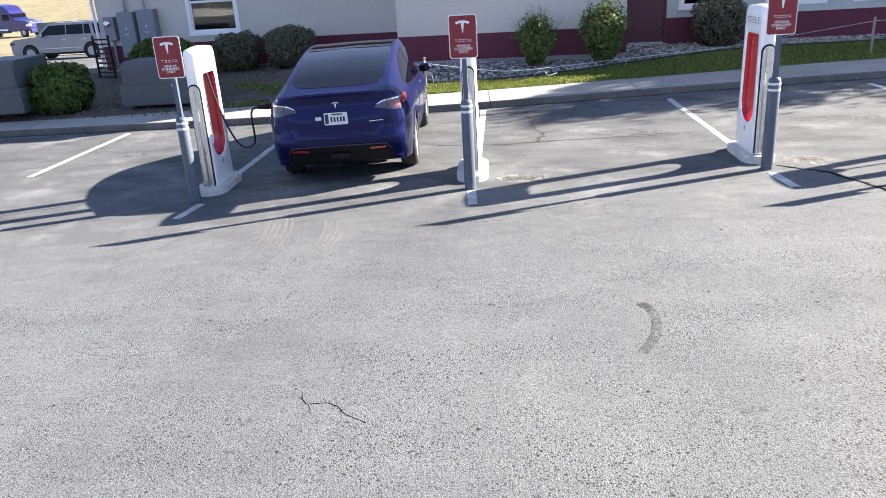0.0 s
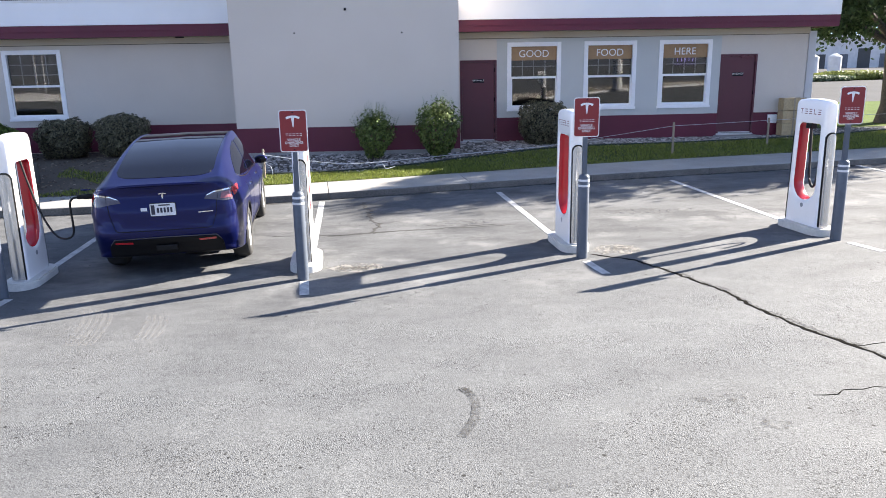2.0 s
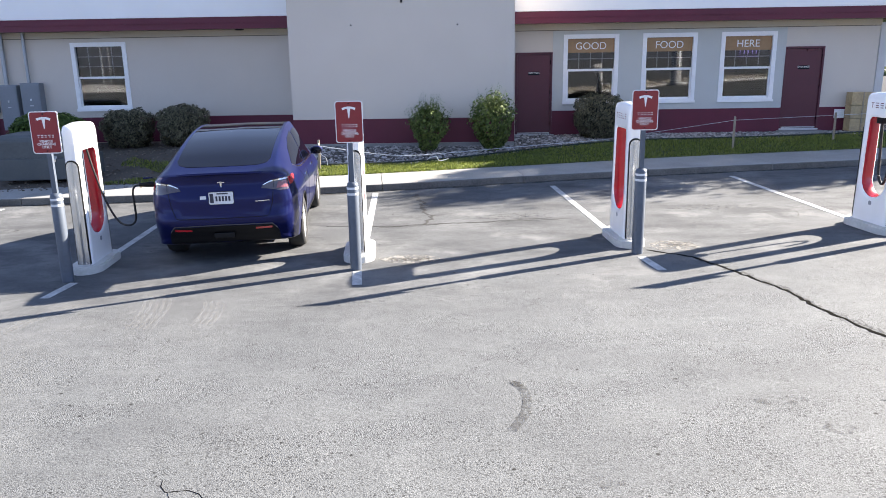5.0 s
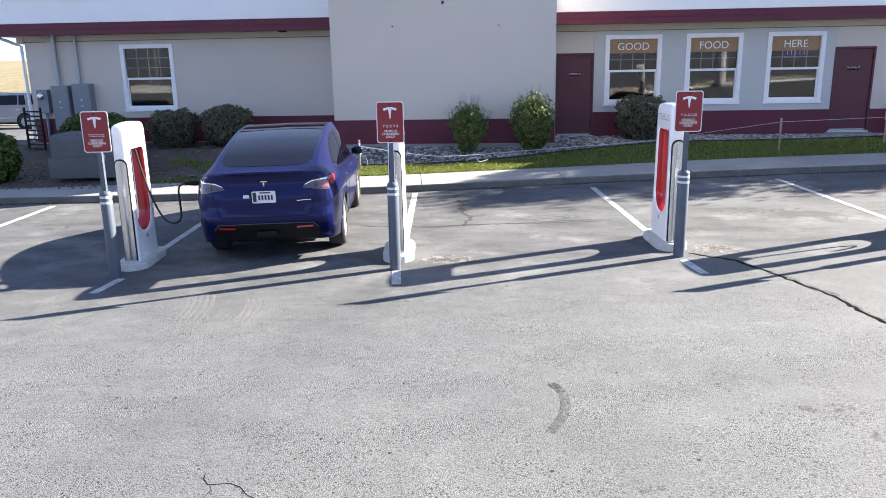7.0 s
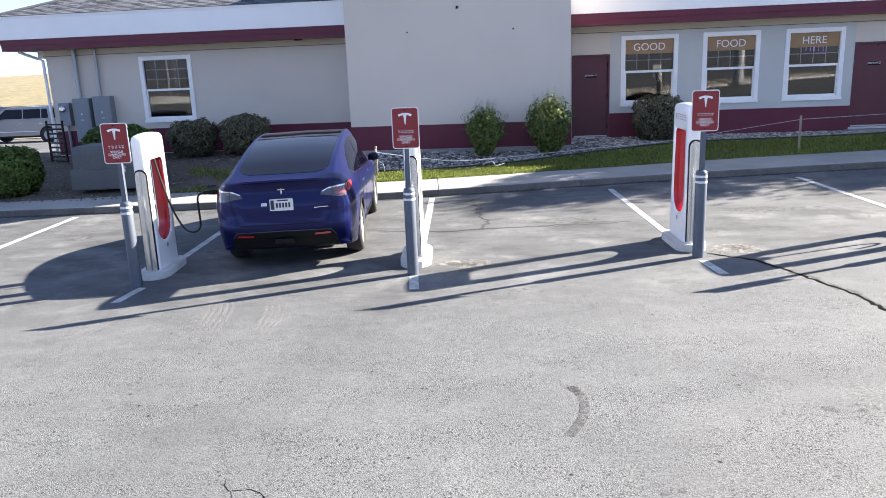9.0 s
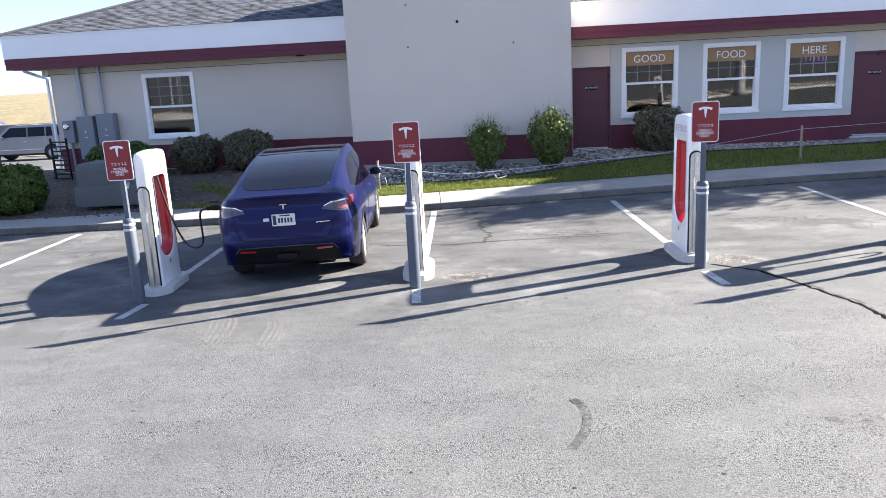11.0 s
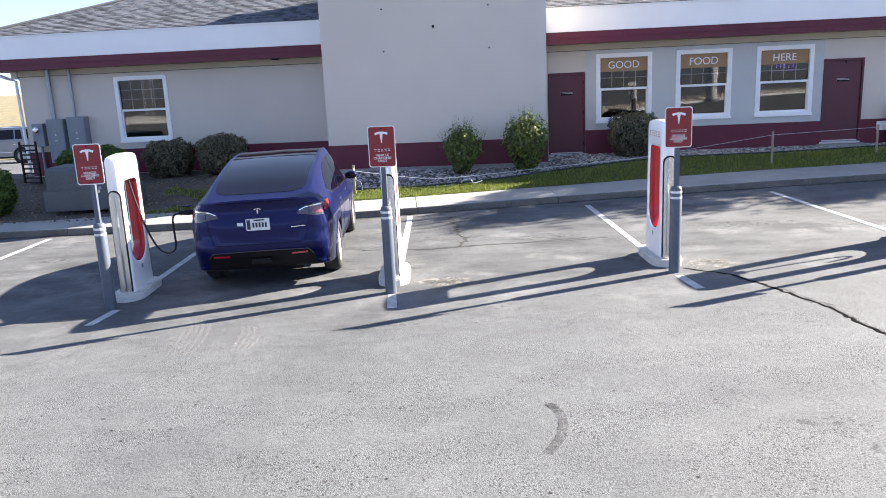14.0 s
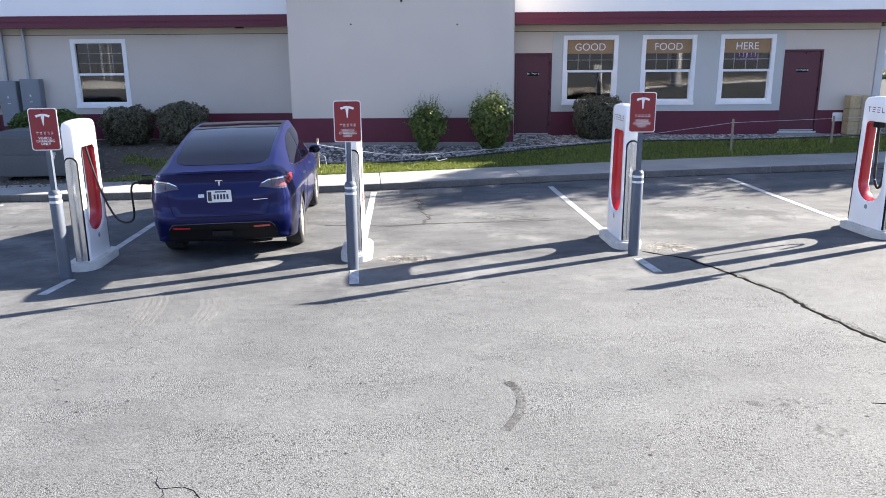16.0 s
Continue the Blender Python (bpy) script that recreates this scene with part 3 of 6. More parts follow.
    return tagged(link_mesh(name, bm, material, True), label, category, kind="structure")


patch("sand_patch", 3.95, 0.95, 0.34, 0.28, SAND, "loose pale sand and grit by a post", "sand", 51)
patch("grit_patch", 4.0, 1.0, 0.2, 0.12, GRIT, "dark loose grit on a sandy patch", "grit", 53)
patch("grit_patch", 0.62, 0.40, 0.3, 0.09, GRIT, "dark loose grit on a sandy patch", "grit", 54)
patch("sand_patch", 0.55, 0.42, 0.42, 0.22, SAND, "loose pale sand and grit by a post", "sand", 52)
for i, (x, y, rx, ry) in enumerate(((3.66, -3.90, 0.13, 0.09), (3.45, -3.5, 0.2, 0.1), (1.1, -0.75, 0.5, 0.12), (0.2, -1.2, 0.3, 0.06), (2.0, -4.54, 0.15, 0.08), (-4.6, 3.0, 0.5, 0.35), (-5.4, 2.2, 0.3, 0.15), (1.9, 2.9, 0.8, 0.25), (5.2, 3.4, 0.7, 0.3))):
    patch("smudge", x, y, rx, ry, SMUDGE_FAINT, "faint dark smudge on asphalt", "stain", 60 + i)

# pavement of concrete slabs with a monolithic kerb
pavement = empty("pavement", Matrix(), "pale concrete pavement with a rounded kerb and control joints", "pavement", kind="structure")
cuts = [-45, -38, -31, -25, -20, -16.5, -14, -11.6, -9.2, -6.7, -4.3, -2.0, -0.2, 2.45, 4.9, 7.4, 9.9, 12.5, 16, 21, 28, 36, 45]
for i, (x0, x1) in enumerate(zip(cuts, cuts[1:])):
    bm = bmesh.new()
    rows = []
    n = max(2, int((x1 - x0) / 0.8))
    for j in range(n + 1):
        x = x0 + 0.006 + (x1 - x0 - 0.012) * j / n
        yk, yb = smooth_line(KERB, x), smooth_line(WALK_BACK, x)
        zt = 0.13 + 0.002 * math.sin(i * 2.3)
        sec = [(yk, -0.02), (yk + 0.012, zt - 0.03), (yk + 0.022, zt - 0.010), (yk + 0.045, zt), (yk + 0.16, zt + 0.002), (yb, zt + 0.012), (yb, -0.02)]
        rows.append([bm.verts.new((x - (y - yk) * 0.12, y, z + lot_z(x))) for y, z in sec])
    for q, w in zip(rows, rows[1:]):
        for k in range(6):
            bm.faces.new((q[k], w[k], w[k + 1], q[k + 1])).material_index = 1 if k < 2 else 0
    bm.faces.new(rows[0])
    bm.faces.new(rows[-1][::-1])
    bmesh.ops.recalc_face_normals(bm, faces=bm.faces)
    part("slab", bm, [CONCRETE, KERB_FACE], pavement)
bm = bmesh.new()
q = None
for j in range(61):
    x = -45 + 1.5 * j
    w = [bm.verts.new((x, smooth_line(KERB, x) + 0.03, 0.09 + lot_z(x))), bm.verts.new((x, smooth_line(WALK_BACK, x) - 0.02, 0.11 + lot_z(x)))]
    if q:
        bm.faces.new((q[0], w[0], w[1], q[1]))
    q = w
part("joint_bed", bm, CRACK_PALE, pavement)
bm = bmesh.new()
q = None
grit = random.Random(8)
for j in range(121):
    x = -16 + 0.25 * j
    y = smooth_line(KERB, x)
    w = [bm.verts.new((x, y - grit.uniform(0.05, 0.16), 0.002 + lot_z(x))), bm.verts.new((x, y + 0.004, 0.009 + lot_z(x)))]
    if q:
        bm.faces.new((q[0], w[0], w[1], q[1]))
    q = w
tagged(link_mesh("gutter_grit", bm, GUTTER), "dark grit gathered at the foot of the kerb", "grit", kind="structure")


def terrain_sheet(name, x0, x1, lo, hi, step, material, lift, label, category):
    bm = bmesh.new()
    rows = []
    n = int((x1 - x0) / step)
    for i in range(n + 1):
        x = x0 + (x1 - x0) * i / n
        a, b = lo(x), hi(x)
        rows.append([bm.verts.new((x, a + (b - a) * k / 10, terrain(x, a + (b - a) * k / 10) + lift)) for k in range(11)])
    for q, w in zip(rows, rows[1:]):
        for k in range(10):
            bm.faces.new((q[k], w[k], w[k + 1], q[k + 1]))
    return tagged(link_mesh(name, bm, material, True), label, category, kind="structure")


terrain_sheet("planting_soil", -24, 24, lambda x: smooth_line(WALK_BACK, x), lambda x: 12.6 + abs(x) * 0.25 if x > -11 else 12.2, 0.5, DIRT, 0.0, "bare brown soil of the planting strip", "soil")
terrain_sheet("lawn", -3.4, 22, lambda x: smooth_line(WALK_BACK, x) + 0.01, lambda x: max(smooth_line(WALK_BACK, x) + 0.3, smooth_line(BED_EDGE, x) if x > -3 else 8.6), 0.4, TURF, 0.012, "narrow strip of mown green lawn", "lawn")


def lawn_blades():
    rnd = random.Random(11)
    verts, faces = [], []
    for _ in range(60000):
        x = rnd.uniform(-6.0, 15.0)
        lo, hi = smooth_line(WALK_BACK, x), (along(BED_EDGE, x) if x > -3 else 8.4)
        y = lo + (max(hi, lo + 0.25) - lo) * rnd.random() + rnd.uniform(-0.03, 0.06)
        patch = noise.noise((x * 0.9, y * 1.4, 3))
        if x < -3 and patch < 0.2:
            continue
        z = terrain(x, y) + 0.01
        a, h, w = rnd.uniform(0, 6.28), rnd.uniform(0.025, 0.06) * (1 + 0.4 * patch), rnd.uniform(0.006, 0.012)
        lx, ly = rnd.uniform(-0.03, 0.03), rnd.uniform(-0.03, 0.03)
        i = len(verts)
        c, s = math.cos(a) * w, math.sin(a) * w
        verts += [(x - c, y - s, z), (x + c, y + s, z), (x + lx, y + ly, z + h)]
        faces.append((i, i + 1, i + 2))
    return tagged(mesh_from_arrays("grass", verts, faces, GRASS), "short green lawn grass, sunlit at its edge", "grass", kind="stuff")


lawn_blades()
bm = bmesh.new()
bm.faces.new([bm.verts.new((x, y, 0.415)) for x, y in ((12.6, 12.7), (24, 13.2), (42, 25.4), (15.5, 24.6))])
tagged(link_mesh("lawn_east", bm, TURF_SUN), "sunlit mown lawn beyond the building corner", "lawn", kind="structure")


def scatter_stones(name, count, region, size, material, label, category, seed):
    rnd = random.Random(seed)
    verts, faces = [], []
    base = [(1, 0, 0), (-1, 0, 0), (0, 1, 0), (0, -1, 0), (0, 0, 1), (0.6, 0.6, 0.5), (-0.6, 0.6, 0.5), (-0.6, -0.6, 0.5), (0.6, -0.6, 0.5)]
    tri = [(0, 2, 5), (2, 1, 6), (1, 3, 7), (3, 0, 8), (5, 2, 6), (6, 1, 7), (7, 3, 8), (8, 0, 5), (4, 5, 6), (4, 6, 7), (4, 7, 8), (4, 8, 5)]
    for _ in range(count):
        x, y = region(rnd)
        z = terrain(x, y)
        r = rnd.uniform(*size)
        a = rnd.uniform(0, 6.28)
        sx, sy, sz = r * rnd.uniform(0.7, 1.3), r * rnd.uniform(0.6, 1.0), r * rnd.uniform(0.4, 0.8)
        i = len(verts)
        for bx, by, bz in base:
            px, py = bx * sx, by * sy
            verts.append((x + px * math.cos(a) - py * math.sin(a), y + px * math.sin(a) + py * math.cos(a), z + bz * sz * rnd.uniform(0.8, 1.2) + 0.004))
        faces += [(i + p, i + q, i + s) for p, q, s in tri]
    return tagged(mesh_from_arrays(name, verts, faces, material, True), label, category, kind="stuff")


def bed_place(rnd):
    x = rnd.uniform(-3.0, 16.0)
    lo = along(BED_EDGE, x) + rnd.uniform(-0.08, 0.08)
    hi = TOWER_Y if x < TXR + 0.05 else WALL_Y if x < XR else 13.5
    return x, lo + (max(hi, lo + 0.2) - lo) * rnd.random()


scatter_stones("gravel", 9000, bed_place, (0.022, 0.055), PEBBLE, "grey and tan river gravel along the wall", "gravel", 21)
scatter_stones("bark_litter", 3500, lambda r: (r.uniform(-12.5, -3.0), r.uniform(5.6, 11.0)), (0.012, 0.035), MULCH, "bark and leaf litter under the bushes", "litter", 22)


# ---- building ----
def wall_with_openings(name, x0, x1, z0, z1, y0, y1, holes, material, label):
    """An upright wall along x, with rectangular holes right through it."""
    bm = bmesh.new()
    xs = sorted({x0, x1, *[h[0] for h in holes], *[h[1] for h in holes]})
    zs = sorted({z0, z1, *[h[2] for h in holes], *[h[3] for h in holes]})
    solid = lambda i, j: 0 <= i < len(xs) - 1 and 0 <= j < len(zs) - 1 and not any(h[0] <= (xs[i] + xs[i + 1]) / 2 <= h[1] and h[2] <= (zs[j] + zs[j + 1]) / 2 <= h[3] for h in holes)
    cache = {}

    def v(x, y, z):
        if (x, y, z) not in cache:
            cache[(x, y, z)] = bm.verts.new((x, y, z))
        return cache[(x, y, z)]
    for i in range(len(xs) - 1):
        for j in range(len(zs) - 1):
            if not solid(i, j):
                continue
            a, b, c, d = xs[i], xs[i + 1], zs[j], zs[j + 1]
            bm.faces.new((v(a, y0, c), v(b, y0, c), v(b, y0, d), v(a, y0, d)))
            bm.faces.new((v(a, y1, c), v(a, y1, d), v(b, y1, d), v(b, y1, c)))
            if not solid(i - 1, j):
                bm.faces.new((v(a, y0, c), v(a, y0, d), v(a, y1, d), v(a, y1, c)))
            if not solid(i + 1, j):
                bm.faces.new((v(b, y0, c), v(b, y1, c), v(b, y1, d), v(b, y0, d)))
            if not solid(i, j - 1):
                bm.faces.new((v(a, y0, c), v(a, y1, c), v(b, y1, c), v(b, y0, c)))
            if not solid(i, j + 1):
                bm.faces.new((v(a, y0, d), v(b, y0, d), v(b, y1, d), v(a, y1, d)))
    bmesh.ops.recalc_face_normals(bm, faces=bm.faces)
    return tagged(link_mesh(name, bm, material), label, "wall", kind="structure")


WZ0, WZ1 = 1.165, 2.875
WINDOWS = [(-8.61, -7.19), (3.88, 5.26), (5.85, 7.21), (7.80, 9.18)]
DOORS = [(2.672, 3.61, 0.38, 2.455), (9.42, 10.39, 0.44, 2.50)]
BANDZ = 1.0
EAVE = 3.13
wall_with_openings("wall_west", XL, TXL + 0.3, 0.0, EAVE, WALL_Y, WALL_Y + 0.22, [(WINDOWS[0][0], WINDOWS[0][1], WZ0, WZ1)], STUCCO, "taupe stucco wall of the west wing")
wall_with_openings("wall_east", TXR - 0.3, XR, 0.0, EAVE, WALL_Y, WALL_Y + 0.22, [(a, b, WZ0, WZ1) for a, b in WINDOWS[1:]] + DOORS, STUCCO, "taupe stucco wall of the east wing")
tagged(link_mesh("wall_end_west", box(XL, XL + 0.22, WALL_Y + 0.222, 22.0, 0, EAVE), STUCCO), "taupe stucco end wall", "wall", kind="structure")
tagged(link_mesh("wall_end_east", box(XR - 0.22, XR, WALL_Y + 0.222, 22.0, 0, EAVE), STUCCO), "taupe stucco end wall", "wall", kind="structure")
tagged(link_mesh("wall_north", box(XL + 0.222, XR - 0.222, 21.8, 22.0, 0, EAVE), STUCCO), "plain rear wall", "wall", kind="structure")
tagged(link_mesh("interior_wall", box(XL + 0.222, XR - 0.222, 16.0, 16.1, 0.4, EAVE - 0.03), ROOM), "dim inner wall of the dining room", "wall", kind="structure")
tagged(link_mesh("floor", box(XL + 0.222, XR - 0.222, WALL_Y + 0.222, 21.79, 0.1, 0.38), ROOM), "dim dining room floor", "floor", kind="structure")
tagged(link_mesh("ceiling", box(XL - 0.75, XR + 0.05, FASCIA_Y + 0.05, 22.4, EAVE + 0.005, EAVE + 0.06), SOFFIT), "tan eave soffit and ceiling", "ceiling", kind="structure")

# a projecting blank tower between the wings
TOWER_TOP = 5.6
tower = tagged(link_mesh("wall_tower", box(TXL, TXR, TOWER_Y, 12.4, 0.0, TOWER_TOP), STUCCO), "tall blank taupe stucco block projecting from the front", "wall", kind="structure")
tagged(link_mesh("tower_cap", box(TXL - 0.06, TXR + 0.06, TOWER_Y - 0.06, 12.46, TOWER_TOP, TOWER_TOP + 0.14), FASCIA_WHITE), "white parapet cap", "trim", kind="structure")


def band(name, x0, x1, y, z0, z1, material, label):
    return tagged(link_mesh(name, box(x0, x1, y - 0.012, y - 0.0005, z0, z1), material), label, "trim", kind="structure")


band("band_tower", TXL - 0.005, TXR + 0.005, TOWER_Y, 0.46, 1.02, MAROON, "maroon painted lower band of the tower")
band("footing_tower", TXL - 0.01, TXR + 0.01, TOWER_Y, 0.1, 0.455, CONCRETE, "bare concrete footing below the maroon band")
band("band_west", XL, TXL - 0.002, WALL_Y, 0.36, 1.0, MAROON, "maroon painted lower band of the wall")
band("band_east", TXR, DOORS[0][0] - 0.05, WALL_Y, 0.3, BANDZ, MAROON, "maroon painted lower band of the wall")
band("band_east", DOORS[0][1] + 0.002, DOORS[1][0] - 0.002, WALL_Y, 0.3, BANDZ, MAROON, "maroon painted lower band of the wall")
band("band_east", DOORS[1][1] + 0.002, XR, WALL_Y, 0.3, BANDZ, MAROON, "maroon painted lower band of the wall")
# the grey bay round the three windows
for x0, x1, z0, z1 in [(DOORS[0][1] + 0.002, WINDOWS[1][0] - 0.001, BANDZ + 0.002, 2.96), (WINDOWS[1][1] + 0.001, WINDOWS[2][0] - 0.001, BANDZ + 0.002, 2.96),
                       (WINDOWS[2][1] + 0.001, WINDOWS[3][0] - 0.001, BANDZ + 0.002, 2.96), (WINDOWS[3][1] + 0.001, DOORS[1][0] - 0.002, BANDZ + 0.002, 2.96)]:
    band("grey_panel", x0, x1, WALL_Y, z0, z1, STUCCO_GREY, "grey stucco panel between windows")
for a, b in WINDOWS[1:]:
    band("grey_panel", a, b, WALL_Y, BANDZ + 0.002, WZ0 - 0.001, STUCCO_GREY, "grey stucco panel under a window")
    band("grey_panel", a, b, WALL_Y, WZ1 + 0.001, 2.96, STUCCO_GREY, "grey stucco panel over a window")
for a, b in ((XL - 0.01, TXL), (TXR, XR + 0.01)):
    tagged(link_mesh("frieze", box(a, b, WALL_Y - 0.035, WALL_Y - 0.013, 2.985, EAVE), FRIEZE), "taupe frieze board below the eave", "trim", kind="structure")
for a, b in ((XL, TXL), (TXR, XR)):
    tagged(link_mesh("joint_line", box(a, b, WALL_Y - 0.016, WALL_Y - 0.013, 2.968, 2.984), JOINT), "dark shadow line below the frieze", "trim", kind="structure")
tagged(link_mesh("corner_cap", box(XL - 0.18, XL - 0.011, WALL_Y - 0.05, WALL_Y + 0.2, 2.93, EAVE), STUCCO), "tan moulded corner cap", "trim", kind="structure")


def fascia(x0, x1, end0, end1):
    """Maroon board with a tall white metal band over it, slightly proud."""
    f = empty("fascia", Matrix(), "white metal fascia over a maroon board", "fascia", kind="structure")
    part("maroon_board", box(x0, x1, FASCIA_Y + 0.03, FASCIA_Y + 0.15, EAVE + 0.0, 3.41), MAROON, f)
    part("maroon_lip", box(x0, x1, FASCIA_Y + 0.012, FASCIA_Y + 0.029, 3.27, 3.405), MAROON, f)
    w = part("white_band", box(x0, x1, FASCIA_Y, FASCIA_Y + 0.2, 3.412, 3.985), FASCIA_WHITE, f)
    part("drip_edge", box(x0, x1, FASCIA_Y - 0.02, FASCIA_Y - 0.001, 3.945, 3.99), FASCIA_WHITE, f)
    for end, d in ((end0, -1), (end1, 1)):
        if end is not None:
            xa, xb = sorted((end, end - d * 0.15))
            part("maroon_return", box(xa, xb, FASCIA_Y + 0.152, 22.5, EAVE, 3.41), MAROON, f)
            part("white_return", box(xa, xb, FASCIA_Y + 0.202, 22.5, 3.412, 3.985), FASCIA_WHITE, f)
    return f


FXL, FXR = -11.98, 12.15
fascia(FXL, TXL, FXL, None)
fascia(TXR, FXR, None, FXR)

# hipped roof of shingle courses
PITCH = 0.36


def roof():
    r = empty("roof", Matrix(), "hipped roof of weathered grey asphalt shingles", "roof", kind="structure")
    y0, z0, ym = FASCIA_Y - 0.03, 3.99, 16.6
    bm = bmesh.new()
    x0, x1, yb, zr = FXL - 0.02, FXR + 0.02, 2 * ym - y0, z0 + (ym - y0) * PITCH
    c = [bm.verts.new(p) for p in ((x0, y0, z0), (x1, y0, z0), (x1, yb, z0), (x0, yb, z0), (x0 + ym - y0, ym, zr), (x1 - ym + y0, ym, zr))]
    for q in ((0, 1, 5, 4), (1, 2, 5), (2, 3, 4, 5), (3, 0, 4), (3, 2, 1, 0)):
        bm.faces.new([c[i] for i in q])
    part("deck", bm, SHINGLE, r)
    rnd = random.Random(5)
    verts, faces = [], []
    run, d = 0.0, 0.118
    while run < ym - y0 - 0.1:
        xa, xb = x0 + run, x1 - run
        x = xa - rnd.uniform(0, 0.3)
        while x < xb:
            w = rnd.choice((0.11, 0.15, 0.2, 0.26))
            a, b = max(x, xa), min(x + w - 0.006, xb)
            if b - a > 0.03 and not (TXL < a and b < TXR and y0 + run < 12.2):
                i = len(verts)
                lift = rnd.uniform(0.010, 0.016)
                for yy, zz in ((y0 + run, lift), (y0 + run + d * 1.02, 0.004), (y0 + run, 0.0)):
                    verts += [(a, yy, z0 + (yy - y0) * PITCH + zz), (b, yy, z0 + (yy - y0) * PITCH + zz)]
                faces += [(i, i + 1, i + 3, i + 2), (i + 4, i + 5, i + 1, i)]
            x += w
        run += d
    tabs = mesh_from_arrays("shingle_tabs", verts, faces, SHINGLE)
    tabs.parent = r
    tagged(tabs, kind="stuff")
    hip = part("hip_cap", tube([(x0, y0, z0 + 0.02), (x0 + ym - y0, ym, zr + 0.02)], 0.05, 6), SHINGLE, r)
    return r


roof()


def sash_window(index, x0, x1, word):
    """Double-hung window: casing, two sashes, glazing bars in the upper one."""
    w = empty(f"window_{index}", pose(x0, WALL_Y, WZ0), "white vinyl double-hung window with glazing bars above", "window", kind="structure")
    W, H, c = x1 - x0, WZ1 - WZ0, 0.105
    bm = bmesh.new()
    for a in ((0, c, 0, H), (W - c, W, 0, H), (c, W - c, H - c, H), (c, W - c, 0, c)):
        add_box(bm, a[0], a[1], -0.03, 0.08, a[2], a[3], 0.006)
    part("window_frame", bm, VINYL, w)
    part("window_sill", box(-0.015, W + 0.015, -0.05, -0.031, -0.005, 0.06), VINYL, w)
    mid = H * 0.49
    part("meeting_rail", box(c, W - c, 0.005, 0.06, mid - 0.028, mid + 0.028, 0.004), VINYL, w)
    bm = bmesh.new()
    for xx in (c, W - c - 0.03):
        add_box(bm, xx, xx + 0.03, 0.022, 0.06, c, mid - 0.029)
    add_box(bm, c + 0.031, W - c - 0.031, 0.022, 0.06, c, c + 0.035)
    part("lower_sash", bm, VINYL, w)
    gw = W - 2 * c
    for i in range(1, 4):
        part("glazing_bar", box(c + gw * i / 4 - 0.010, c + gw * i / 4 + 0.010, 0.052, 0.060, mid + 0.03, H - c - 0.001), VINYL, w)
    for k in (1, 2):
        zz = mid + 0.03 + (H - c - mid - 0.03) * k / 3
        part("glazing_bar", box(c, W - c, 0.062, 0.070, zz - 0.010, zz + 0.010), VINYL, w)
    for z0, z1, yy in ((c, mid - 0.03, 0.040), (mid + 0.03, H - c, 0.046)):
        p = part("pane", box(c, W - c, yy, yy + 0.005, z0, z1), GLASS, w)
        p.visible_shadow = False
    if word:
        part("banner", box(c + 0.002, W - c - 0.002, 0.034, 0.044, H - c - 0.34, H - c - 0.002), BANNER, w, "orange-brown vinyl strip across the top of the pane")
        t = text_mesh("lettering", word, 0.25, 0.001, LETTER, w, pose(W / 2, 0.0325, H - c - 0.185, 90))
        tagged(t, "thin white capital letters")
    return w


sash_window(1, *WINDOWS[0], "")
for i, word in enumerate(("GOOD", "FOOD", "HERE")):
    sash_window(i + 2, *WINDOWS[i + 1], word)
neon = empty("neon_sign", pose(8.55, WALL_Y + 0.16, 2.33), "small violet neon sign hanging inside the window", "neon sign")
for i in range(5):
    part("tube", tube([(-0.2 + i * 0.1, 0, 0), (-0.2 + i * 0.1, 0, 0.12)], 0.008, 6), NEON, neon)
part("tube", tube([(-0.27, 0, -0.06), (0.27, 0, -0.06)], 0.008, 6), NEON, neon)
part("hanger", tube([(0, 0, 0.12), (0, 0, 0.5)], 0.004, 5), BLACK, neon)


def slab_door(index, x0, x1, z0, z1):
    d = empty(f"door_{index}", pose(x0, WALL_Y, z0), "closed maroon flat steel door with a small plate", "door", kind="structure")
    W, H = x1 - x0, z1 - z0
    bm = bmesh.new()
    for a in ((0, 0.05, 0, H), (W - 0.05, W, 0, H), (0.05, W - 0.05, H - 0.05, H)):
        add_box(bm, a[0], a[1], -0.02, 0.12, a[2], a[3], 0.005)
    part("door_frame", bm, MAROON_DOOR, d)
    part("leaf", box(0.055, W - 0.055, 0.012, 0.06, 0.05, H - 0.055, 0.004), MAROON_DOOR, d)
    part("threshold", box(0.0, W, -0.06, 0.1, 0.0, 0.035), ALLOY, d, "pale metal threshold")
    part("kick_strip", box(0.06, W - 0.06, -0.002, 0.0115, 0.052, 0.075), ALLOY, d)
    part("closer", box(W * 0.55, W * 0.85, -0.03, 0.011, H - 0.11, H - 0.06, 0.006), MAROON_DOOR, d)
    pl = part("name_plate", box(W / 2 - 0.14, W / 2 + 0.14, 0.004, 0.0115, H * 0.73, H * 0.73 + 0.09), BLACK, d, "small black plate with white word")
    text_mesh("lettering", "ENTRANCE", 0.058, 0.0008, LETTER, pl, pose(W / 2, 0.003, H * 0.73 + 0.055, 90))
    for zz in (0.25, H / 2, H - 0.3):
        part("hinge", tube([(W - 0.052, -0.003, zz), (W - 0.052, -0.003, zz + 0.1)], 0.009, 6), BLACK, d)
    return d


for i, dd in enumerate(DOORS):
    slab_door(i + 1, *dd)
    tagged(link_mesh("door_step", box(dd[0] - 0.08, dd[1] + 0.08, WALL_Y - 0.5, WALL_Y - 0.03, 0.2, dd[2] - 0.01, 0.01), CONCRETE), "low concrete landing at a door", "step", kind="structure")

